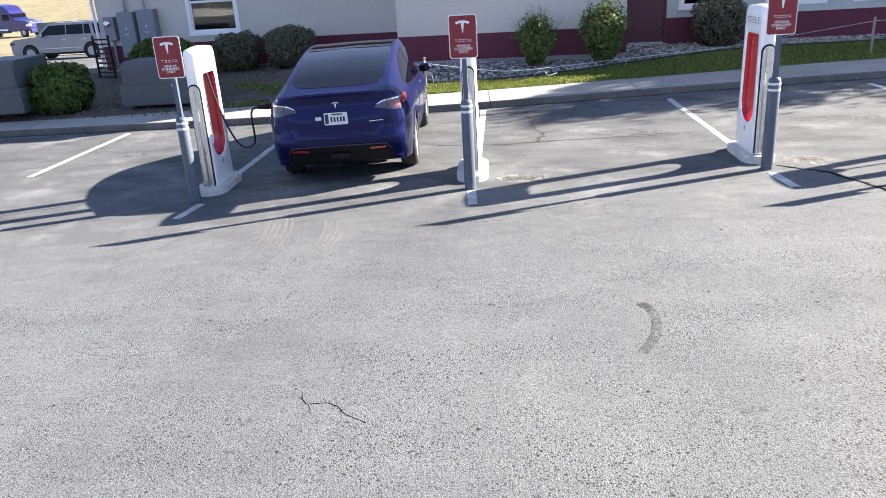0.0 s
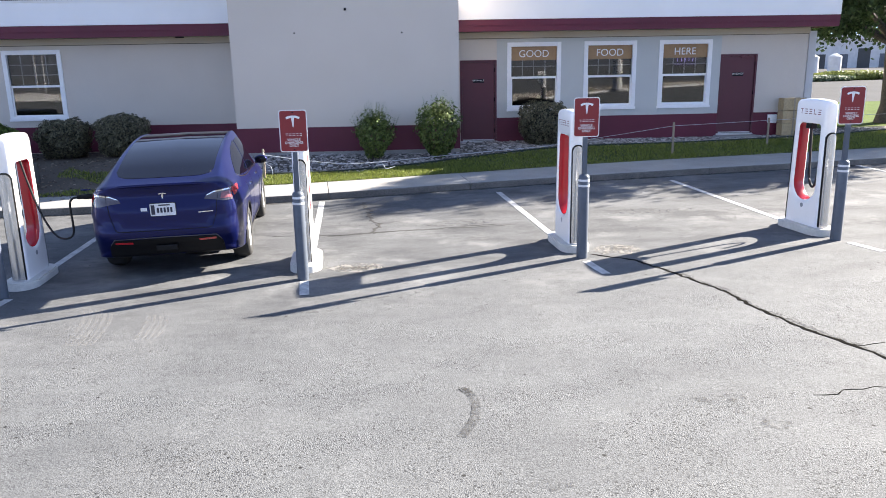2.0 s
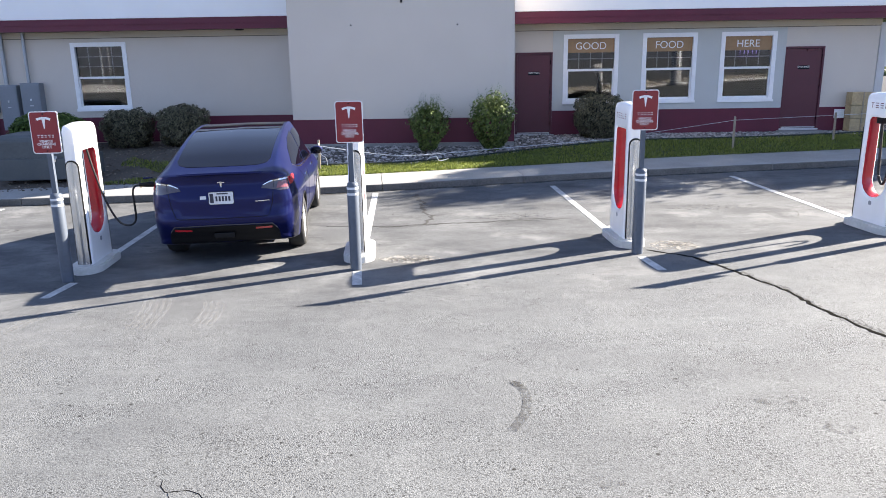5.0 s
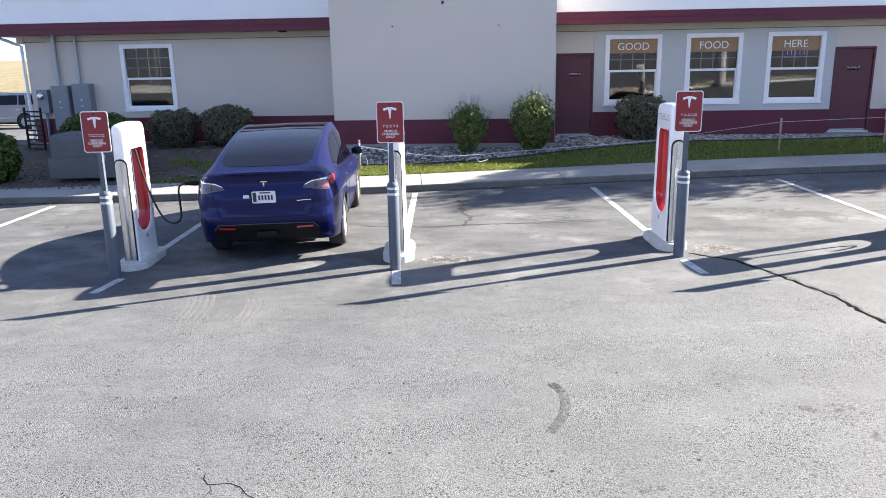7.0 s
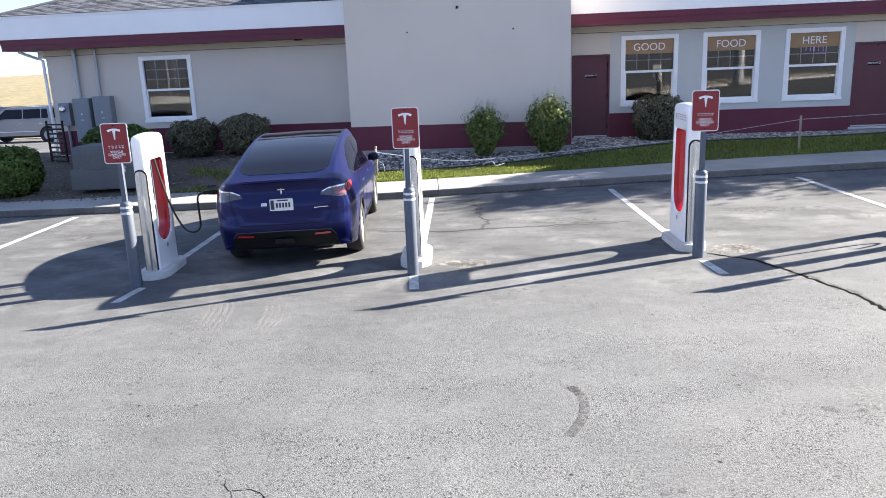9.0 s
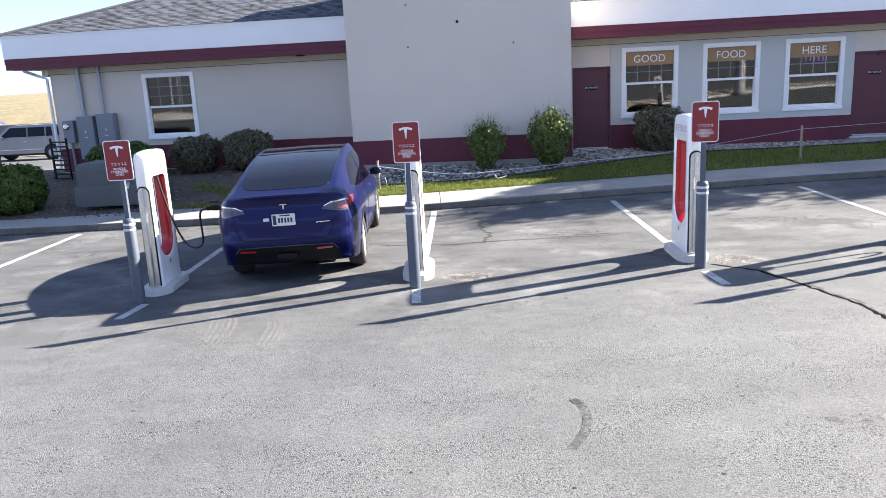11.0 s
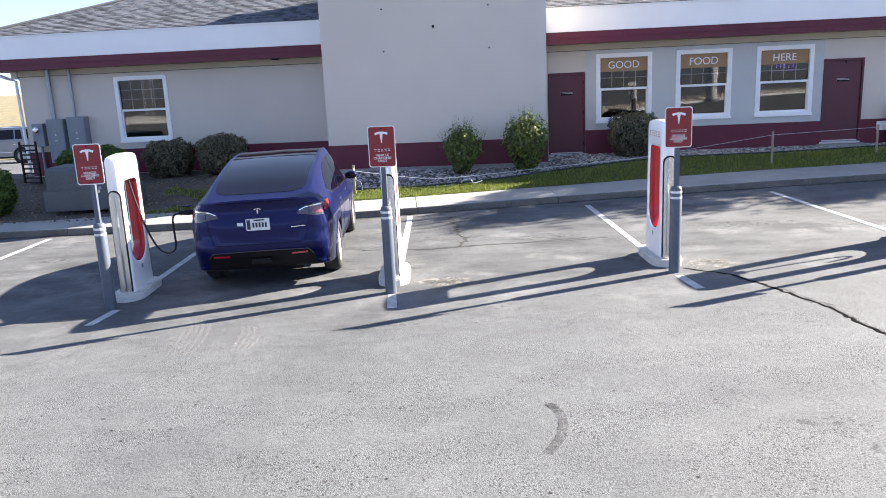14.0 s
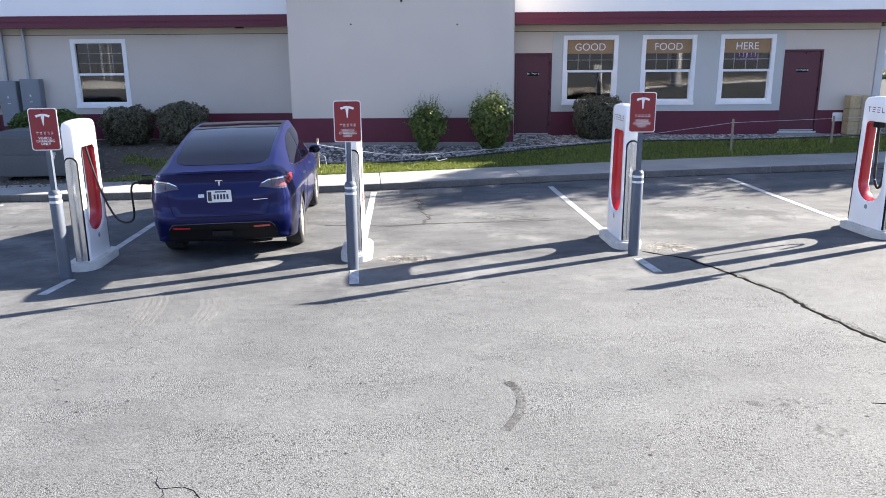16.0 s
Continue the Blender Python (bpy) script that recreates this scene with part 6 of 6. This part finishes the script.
    # added dark ball: its colour stands for the shade deep in the crown
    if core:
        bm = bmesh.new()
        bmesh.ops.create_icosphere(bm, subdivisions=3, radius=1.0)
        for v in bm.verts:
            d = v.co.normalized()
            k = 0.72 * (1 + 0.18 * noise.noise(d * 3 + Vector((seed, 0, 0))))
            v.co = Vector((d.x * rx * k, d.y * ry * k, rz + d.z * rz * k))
        part("shade_core", bm, CROWN_SHADE, b)
    return b


CROWN_SHADE = surface("inner_twig_shade", (0.03, 0.03, 0.018), 0.95, grain=25, vary=0.5, bump=0.8, bump_dist=0.03)


def on_soil(x, y):
    return pose(x, y, terrain(x, y) - 0.01)


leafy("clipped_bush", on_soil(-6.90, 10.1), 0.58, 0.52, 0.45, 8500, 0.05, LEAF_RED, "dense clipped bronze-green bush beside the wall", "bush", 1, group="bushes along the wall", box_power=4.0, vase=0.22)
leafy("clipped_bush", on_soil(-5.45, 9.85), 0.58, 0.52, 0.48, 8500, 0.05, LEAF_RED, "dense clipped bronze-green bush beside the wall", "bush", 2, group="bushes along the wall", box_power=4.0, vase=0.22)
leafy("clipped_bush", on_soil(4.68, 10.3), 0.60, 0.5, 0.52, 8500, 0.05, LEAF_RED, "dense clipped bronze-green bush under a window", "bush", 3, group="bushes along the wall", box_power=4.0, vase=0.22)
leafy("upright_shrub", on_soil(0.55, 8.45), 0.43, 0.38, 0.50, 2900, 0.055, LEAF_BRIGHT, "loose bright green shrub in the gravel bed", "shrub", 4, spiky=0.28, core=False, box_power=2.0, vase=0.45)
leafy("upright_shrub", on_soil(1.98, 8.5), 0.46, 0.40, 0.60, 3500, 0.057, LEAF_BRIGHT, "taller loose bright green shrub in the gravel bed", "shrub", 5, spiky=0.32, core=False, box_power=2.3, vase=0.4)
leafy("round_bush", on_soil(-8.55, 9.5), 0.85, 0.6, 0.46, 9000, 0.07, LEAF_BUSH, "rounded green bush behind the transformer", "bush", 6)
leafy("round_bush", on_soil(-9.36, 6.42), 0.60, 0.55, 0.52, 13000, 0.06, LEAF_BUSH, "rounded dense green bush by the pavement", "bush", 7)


def tree(name, x, y, z, height, crown, seed, label):
    rnd = random.Random(seed)
    t = empty(name, pose(x, y, z), label, "tree")
    bm = bmesh.new()
    lean = Vector((0.25, 0.1, 0))
    pts = [Vector((0, 0, 0)) + lean * (k / 6) ** 1.3 + Vector((0.06 * math.sin(k * 1.7), 0.05 * math.cos(k * 2.1), height * 0.62 * k / 6)) for k in range(7)]
    add_tube(bm, pts, [0.36, 0.26, 0.23, 0.21, 0.18, 0.15, 0.10], 12)
    bmesh.ops.recalc_face_normals(bm, faces=bm.faces)
    part("trunk", bm, BARK, t, "", True)
    tips = []
    for k in range(42):
        h = rnd.uniform(0.20, 0.42) if k < 12 else rnd.uniform(0.24, 0.98)
        a = rnd.uniform(0, 6.28)
        base = pts[min(6, max(3, int(h * 6)))]
        reach = crown * rnd.uniform(0.65, 1.05) * math.sqrt(max(0.1, 1 - ((h - 0.52) / 0.62) ** 2))
        tip = Vector((base.x + reach * math.cos(a), base.y + reach * math.sin(a), height * (0.27 + 0.68 * h) + rnd.uniform(-0.5, 0.3)))
        mid = (base + tip) / 2 + Vector((0, 0, rnd.uniform(0.1, 0.6)))
        lb = bmesh.new()
        add_tube(lb, curve_through([base, mid, tip], 4), [0.09 - 0.009 * j for j in range(9)], 6)
        if tip.x - 0.8 * tip.y - 1.163 * tip.z < -8.6:
            lb.free()
        else:
            part("limb", lb, BARK, t)
        tips += [mid + (tip - mid) * f + Vector((rnd.uniform(-1, 1), rnd.uniform(-1, 1), rnd.uniform(-0.7, 0.5))) * 0.55 for f in (0.2, 0.5, 0.75, 0.95, 1.05)]
    verts, faces = [], []
    for tip in tips:
        r = rnd.uniform(0.5, 1.0)
        for _ in range(520):
            q = tip + Vector((rnd.gauss(0, 0.5), rnd.gauss(0, 0.5), rnd.gauss(-0.1, 0.36))) * r
            if q.x - 0.8 * q.y - 1.163 * q.z < rnd.uniform(-8.9, -7.9):
                continue
            n = Vector((rnd.uniform(-1, 1), rnd.uniform(-1, 1), rnd.uniform(-0.2, 1))).normalized()
            d = n.cross(Vector((rnd.uniform(-1, 1), rnd.uniform(-1, 1), rnd.uniform(-1, 1)))).normalized()
            s = rnd.uniform(0.085, 0.145)
            w = n.cross(d) * s * 0.45
            i = len(verts)
            verts += [tuple(q - d * s * 0.5), tuple(q + w), tuple(q + d * s * 0.6), tuple(q - w)]
            faces += [(i, i + 1, i + 2), (i, i + 2, i + 3)]
    cr = mesh_from_arrays("crown", verts, faces, LEAF_TREE)
    cr.parent = t
    return t


tree("tree", 15.8, 13.9, 0.1, 8.4, 4.6, 31, "broad leafy shade tree beyond the east end")

# stakes with a cord along the lawn
stakes = [(-1.65, 6.95), (7.35, 8.55), (9.95, 9.35)]
for i, (x, y) in enumerate(stakes):
    z = terrain(x, y)
    tagged(link_mesh("stake", box(x - 0.022, x + 0.022, y - 0.015, y + 0.015, z - 0.02, z + (0.62, 0.72, 0.66)[i], 0.004), STAKE_WOOD), "weathered wooden survey stake in the lawn", "stake", "stakes along the lawn")
ends = [(-1.65, 6.95, terrain(-1.65, 6.95) + 0.50), (-0.4, 7.18, 0.44), (0.4, 7.3, 0.40), (2.3, 8.22, 0.42), (4.6, 9.35, 0.44)]
taut = [(4.6, 9.35, 0.44), (7.35, 8.55, terrain(7.35, 8.55) + 0.64), (9.95, 9.35, terrain(9.95, 9.35) + 0.60), (14.0, 10.6, 0.95)]
tagged(link_mesh("cord", tube(taut, 0.0045, 5), STRING, True), "thin white cord stretched between stakes", "cord")
tagged(link_mesh("cord", tube(curve_through(ends, 6), 0.007, 5), STRING, True), "pale cord lying along the bed edging", "cord")
tagged(link_mesh("cord", tube(curve_through([(-1.65, 6.93, 0.72), (-1.6, 6.9, 0.5), (-1.5, 6.88, 0.42), (-1.47, 6.87, 0.27)], 6), 0.008, 5), STRING, True), "loose cord end hanging from a stake", "cord")
tagged(link_mesh("cord", tube(curve_through([(0.55, 7.2, 0.3), (0.62, 7.15, 0.36), (0.75, 7.15, 0.38), (0.82, 7.1, 0.30), (1.0, 7.2, 0.33)], 6), 0.008, 5), STRING, True), "tangle of pale cord on the lawn edge", "cord")


# thin dark edging between gravel bed and lawn
bm = bmesh.new()
q = None
for j in range(96):
    x = -3.0 + 0.2 * j
    y = smooth_line(BED_EDGE, x) - 0.02
    z = terrain(x, y)
    w = [bm.verts.new(v) for v in ((x, y, z - 0.03), (x, y, z + 0.055), (x - 0.01, y + 0.03, z + 0.06), (x - 0.01, y + 0.03, z - 0.03))]
    if q:
        for k in range(3):
            bm.faces.new((q[k], w[k], w[k + 1], q[k + 1]))
    q = w
bmesh.ops.recalc_face_normals(bm, faces=bm.faces)
tagged(link_mesh("bed_edging", bm, EDGING), "low dark green plastic edging round the gravel bed", "edging", kind="structure")


# ---- distance ----
bm = bmesh.new()
rows = []
for i in range(31):
    y = 86 + 9 * i
    rows.append([bm.verts.new((-420 + 12 * j, y, -2.3 + 7.2 * (1 - math.exp(-(y - 86) / 55)) * (0.92 + 0.12 * noise.noise((j * 0.23, i * 0.2, 1))) * min(1.0, max(0.0, (-10 - (-420 + 12 * j)) / 30)))) for j in range(38)])
for q, w in zip(rows, rows[1:]):
    for j in range(37):
        bm.faces.new((q[j], q[j + 1], w[j + 1], w[j]))
tagged(link_mesh("backdrop_hill", bm, HILL, True), "dry straw-coloured hillside", "hill", kind="structure")


bm = bmesh.new()
xs, ys = [-140 + 8 * i for i in range(16)] + [-16, -13.5], [34.5, 36, 44, 52, 62, 72, 90]
grid = [[bm.verts.new((x, y + (0.7 * noise.noise((x * 0.3, 1, 2)) if y < 36 else 0), ground_z(x, y) + 0.03)) for x in xs] for y in ys]
for r0, r1 in zip(grid, grid[1:]):
    for i in range(len(xs) - 1):
        bm.faces.new((r0[i], r0[i + 1], r1[i + 1], r1[i]))
tagged(link_mesh("dry_verge", bm, HILL), "flat dry straw-coloured verge below the hillside", "verge", kind="structure")


def far_vehicle_wheels(parent, spots, R, W):
    for x, y in spots:
        w = empty("wheel", pose(x, y, R))
        w.parent = parent
        part("tyre", tube([(0, -W / 2, 0), (0, -W / 2 + 0.03, 0), (0, W / 2 - 0.03, 0), (0, W / 2, 0)], [R * 0.92, R, R, R * 0.92], 24), RUBBER, w, "black tyre", True)
        s = -1 if y < 0 else 1
        bm = tube([(0, s * (W / 2 + 0.002), 0), (0, s * (W / 2 + 0.02), 0)], [R * 0.62, R * 0.58], 18)
        part("rim", bm, GALV, w, "grey rim")


def keep_edges(ob):
    ob.data.set_sharp_from_angle(angle=radians(24))
    return ob


def suv(m):
    s = empty("parked_suv", m, "silver full-size SUV parked beyond the building", "car")
    L, W, H = 5.6, 2.0, 1.9
    # side outline from nose (-x) to tail, drawn along x and z
    lower = [(-2.78, 0.34), (-2.84, 0.55), (-2.82, 0.98), (-2.68, 1.14), (-1.45, 1.25), (2.74, 1.27), (2.82, 1.05), (2.84, 0.5), (2.7, 0.32)]
    bm = bmesh.new()
    add_prism(bm, lower, -W / 2, W / 2, "y")
    bmesh.ops.bevel(bm, geom=list(bm.edges), offset=0.05, segments=3, affect="EDGES")
    keep_edges(part("body", bm, SUV_PAINT, s, "", True))
    part("shoulder_crease", box(-2.4, 2.6, -W / 2 - 0.012, -W / 2 + 0.02, 1.085, 1.11, 0.008), SUV_PAINT, s)
    part("side_moulding", box(-1.25, 1.2, -W / 2 - 0.014, -W / 2 + 0.02, 0.60, 0.64, 0.006), CHROME, s, "thin bright side moulding")
    cabin = [(-1.42, 1.2), (-0.72, 1.83), (-0.45, 1.91), (2.38, 1.91), (2.58, 1.83), (2.74, 1.2)]
    bm = bmesh.new()
    vs = add_prism(bm, cabin, -W / 2 + 0.06, W / 2 - 0.06, "y")
    for v in vs:
        if v.co.z > 1.5:
            v.co.y *= 0.84
    bmesh.ops.bevel(bm, geom=list(bm.edges), offset=0.05, segments=2, affect="EDGES")
    keep_edges(part("cabin", bm, SUV_PAINT, s, "", True))
    for a, b, c, d in ((-1.12, -0.55, 0.36, 0.36), (0.42, 0.42, 1.36, 1.36), (1.42, 1.42, 1.80, 1.72), (1.98, 1.90, 2.58, 2.42)):
        for sy in (-1, 1):
            yy = lambda z: sy * ((W / 2 - 0.06) * (1 - 0.16 * min(1.0, (z - 1.2) / 0.63)) + 0.012)
            bm = bmesh.new()
            q = [bm.verts.new(p) for p in ((a, yy(1.30), 1.30), (c, yy(1.30), 1.30), (d, yy(1.79), 1.79), (b, yy(1.79), 1.79))]
            f = bm.faces.new(q)
            r = bmesh.ops.extrude_face_region(bm, geom=[f])
            bmesh.ops.translate(bm, verts=[g for g in r["geom"] if isinstance(g, bmesh.types.BMVert)], vec=(0, -sy * 0.02, 0))
            bmesh.ops.recalc_face_normals(bm, faces=bm.faces)
            part("side_window", bm, CAR_GLASS, s, "dark side window")
    for x in (0.15, 1.3):
        part("door_handle", box(x, x + 0.22, -W / 2 - 0.02, -W / 2 + 0.01, 1.02, 1.06, 0.006), CHROME, s, "bright door handle")
    part("door_mirror", box(-1.05, -0.85, -W / 2 - 0.22, -W / 2 - 0.01, 1.2, 1.38, 0.03), SUV_PAINT, s)
    part("roof_rail", tube([(-0.3, -0.75, 1.95), (2.2, -0.75, 1.95)], 0.02, 6), CHROME, s)
    part("sill", box(-1.3, 1.3, -W / 2 - 0.02, -W / 2 + 0.1, 0.30, 0.40, 0.01), BLACK, s)
    part("headlamp", box(-2.83, -2.55, -W / 2 - 0.005, -0.55, 0.88, 1.03, 0.02), LAMP_CLEAR, s, "clear headlamp")
    part("grille", box(-2.86, -2.78, -0.5, 0.5, 0.6, 1.0, 0.01), BLACK, s)
    for sy in (-1, 1):
        for x in (-1.75, 1.72):
            part("wheel_arch", tube([(x, sy * (W / 2 - 0.2), 0.42), (x, sy * (W / 2 + 0.004), 0.42)], 0.47, 24), BLACK, s)
    far_vehicle_wheels(s, [(x, y) for x in (-1.75, 1.72) for y in (-W / 2 + 0.12, W / 2 - 0.12)], 0.40, 0.28)
    return s


suv(pose(-25.5, 31.0, ground_z(-26, 31), 0, 0, 4))


def semi_truck(m):
    t = empty("semi_truck", m, "violet-blue long-nosed semi tractor far across the lot", "truck")
    prof = [(-1.3, 0.7), (3.6, 0.7), (3.75, 1.3), (3.6, 1.75), (1.5, 2.05), (1.0, 2.9), (0.4, 3.6), (-1.2, 3.9), (-1.3, 3.9)]
    bm = bmesh.new()
    add_prism(bm, prof, -1.2, 1.2, "y")
    bmesh.ops.bevel(bm, geom=list(bm.edges), offset=0.1, segments=3, affect="EDGES")
    part("cab", bm, TRUCK_PAINT, t, "", True)
    part("windscreen", box(1.02, 1.35, -1.05, 1.05, 2.1, 2.75, 0.03), CAR_GLASS, t, "dark windscreen")
    part("side_window", box(-0.1, 0.9, -1.225, -1.19, 2.0, 2.7, 0.01), CAR_GLASS, t, "dark side window")
    part("headlamp", box(3.2, 3.72, -1.22, -0.8, 1.2, 1.5, 0.03), CHROME, t, "bright headlamp")
    part("bumper", box(3.55, 3.9, -1.2, 1.2, 0.45, 0.9, 0.05), TRUCK_PAINT, t)
    part("chassis", box(-5.5, -1.31, -0.5, 0.5, 0.8, 1.1, 0.02), BLACK, t)
    part("fuel_tank", tube([(-1.6, -0.95, 0.85), (0.4, -0.95, 0.85)], 0.32, 14), CHROME, t)
    far_vehicle_wheels(t, [(x, y) for x in (2.6, -3.4, -4.7) for y in (-1.05, 1.05)], 0.52, 0.3)
    return t


semi_truck(pose(-65.0, 79.0, ground_z(-65, 79), 0, 0, -8))
tagged(link_mesh("wall_far", box(-35.2, -17, 42.0, 42.3, -1.6, 0.66, 0.02), FAR_DARK), "low dark retaining wall beyond the parked cars", "wall", kind="structure")

# far side of the road to the east
bm = bmesh.new()
pts = [(15.5, 25), (60, 29), (420, 190), (420, 420), (40, 420)]
bm.faces.new([bm.verts.new((x, y, 0.262)) for x, y in pts])
tagged(link_mesh("road", bm, ROAD_PALE), "pale sunlit road beyond the lawn", "road", kind="structure")
for x, y, rx, ry, rz, sd, mat_ in ((37.0, 59.0, 4.6, 1.8, 0.26, 41, LEAF_JUNIPER), (43.0, 61.0, 3.6, 1.6, 0.40, 42, LEAF_GOLD)):
    leafy("spreading_juniper", pose(x, y, 0.25), rx, ry, rz, 6000, 0.26, mat_, "low spreading evergreen in a road island", "shrub", sd)
shed = empty("far_building", pose(88, 132, 0, 0, 0, 12), "pale industrial building far off", "building")
part("wall", box(-34, 40, 0, 18, 0, 5.4), FAR_WHITE, shed)
part("roof", box(-34.6, 40.6, -0.6, 18.6, 5.405, 6.2), FAR_WHITE, shed)
for i in range(14):
    part("bay", box(-32 + i * 5, -29.2 + i * 5, -0.06, -0.002, 0.2, 2.8 if i % 3 else 3.8), FAR_DARK if i % 2 else ROAD_PALE, shed)
for x, y in ((58, 96), (63, 99), (70, 95), (76, 99)):
    tagged(link_mesh("storage_tank", tube([(x, y, 0), (x, y, 2.4), (x, y, 2.8)], [0.9, 0.9, 0.2], 14), FAR_WHITE, True), "white storage tank far off", "tank", "far tanks")

# the lot's other side, seen in the window panes: rock bank, column and sand heap, with an added ridge
BANK = [(7.5, -12.6), (9.0, -14.3), (17.2, -24.4), (23.8, -30.4), (40.0, -44.0)]
rocks_rnd = random.Random(77)
bm = bmesh.new()
for (x0, y0), (x1, y1) in zip(BANK, BANK[1:]):
    for _ in range(int(math.hypot(x1 - x0, y1 - y0) * 22)):
        f, off, r = rocks_rnd.random(), rocks_rnd.uniform(0.2, 2.4), rocks_rnd.uniform(0.08, 0.20)
        x, y = x0 + (x1 - x0) * f + 0.1 * off, y0 + (y1 - y0) * f - off
        bmesh.ops.create_icosphere(bm, subdivisions=1, radius=r, matrix=Matrix.Translation((x, y, lot_z(x) + r * 0.3 + 0.1 * off)) @ Matrix.Rotation(rocks_rnd.uniform(0, 3), 4, "Z") @ Matrix.Diagonal((1.2, 0.9, 0.75, 1)))
tagged(link_mesh("rock_border", bm, BOULDER), "low bank of tan boulders across the lot", "rocks", kind="stuff")
bm = bmesh.new()
rows = []
for x, y in BANK:
    z = lot_z(x)
    rows.append([bm.verts.new(v) for v in ((x - 0.1, y + 0.1, z - 0.02), (x - 0.1, y + 0.1, z + 0.14), (x + 0.04, y - 0.06, z + 0.15), (x + 0.04, y - 0.06, z - 0.02))])
for q, w in zip(rows, rows[1:]):
    for j in range(3):
        bm.faces.new((q[j], q[j + 1], w[j + 1], w[j]))
bmesh.ops.recalc_face_normals(bm, faces=bm.faces)
tagged(link_mesh("kerb", bm, FAR_WHITE), "pale concrete kerb along the rock bank", "kerb", kind="structure")
col = empty("pylon_column", pose(16.3, -22.6, lot_z(16.3)), "stout pale round column beside the rock bank", "column")
part("shaft", tube([(0, 0, 0), (0, 0, 5.2)], 0.34, 20), FAR_WHITE, col, "", True)
part("base_collar", tube([(0, 0, 0), (0, 0, 0.18)], 0.46, 20), UTIL_GREY, col)
part("sign_box", box(-1.3, 1.3, -0.3, 0.3, 5.2, 7.4, 0.04), FAR_DARK, col)
heap = bmesh.new()
rows = []
for i in range(25):
    row = []
    for j in range(9):
        u, v = i / 24 * 2 - 1, j / 8 * 2 - 1
        h = max(0.0, 1 - u * u) ** 0.7 * max(0.0, 1 - v * v) * (0.75 + 0.5 * noise.noise((i * 0.35, j * 0.4, 3.0)))
        row.append(heap.verts.new((-33 + 9 * u, -39 + 2.4 * v, lot_z(-33) - 0.03 + 0.75 * h)))
    rows.append(row)
for q, w in zip(rows, rows[1:]):
    for j in range(8):
        heap.faces.new((q[j], q[j + 1], w[j + 1], w[j]))
tagged(link_mesh("sand_heap", heap, SAND_PALE, True), "long pale heap of sand across the lot", "sand")
for x, y, h in ((-33.2, -45.0, 7.5), (-34.4, -46.0, 6.8)):
    m_ = empty("flag_mast", pose(x, y, lot_z(x)), "thin white mast across the lot", "mast", "masts across the lot")
    part("pole", tube([(0, 0, 0), (0, 0, h)], [0.05, 0.03], 10), FAR_WHITE, m_, "", True)
    part("footing", box(-0.3, 0.3, -0.3, 0.3, 0, 0.2, 0.02), UTIL_GREY, m_)
# made-up ridge out of view, greys what the upper panes reflect
bm = bmesh.new()
rows = []
for i in range(41):
    x = -600 + 30 * i
    rows.append([bm.verts.new((x, -330 - 40 * k, -2 + (0, 13, 22, 26)[k] * (1 + 0.28 * noise.noise((i * 0.21, k * 0.3, 7.0))))) for k in range(4)])
for q, w in zip(rows, rows[1:]):
    for j in range(3):
        bm.faces.new((q[j], q[j + 1], w[j + 1], w[j]))
tagged(link_mesh("backdrop", bm, RIDGE, True), "far grey-blue ridge across the valley", "ridge", kind="structure")
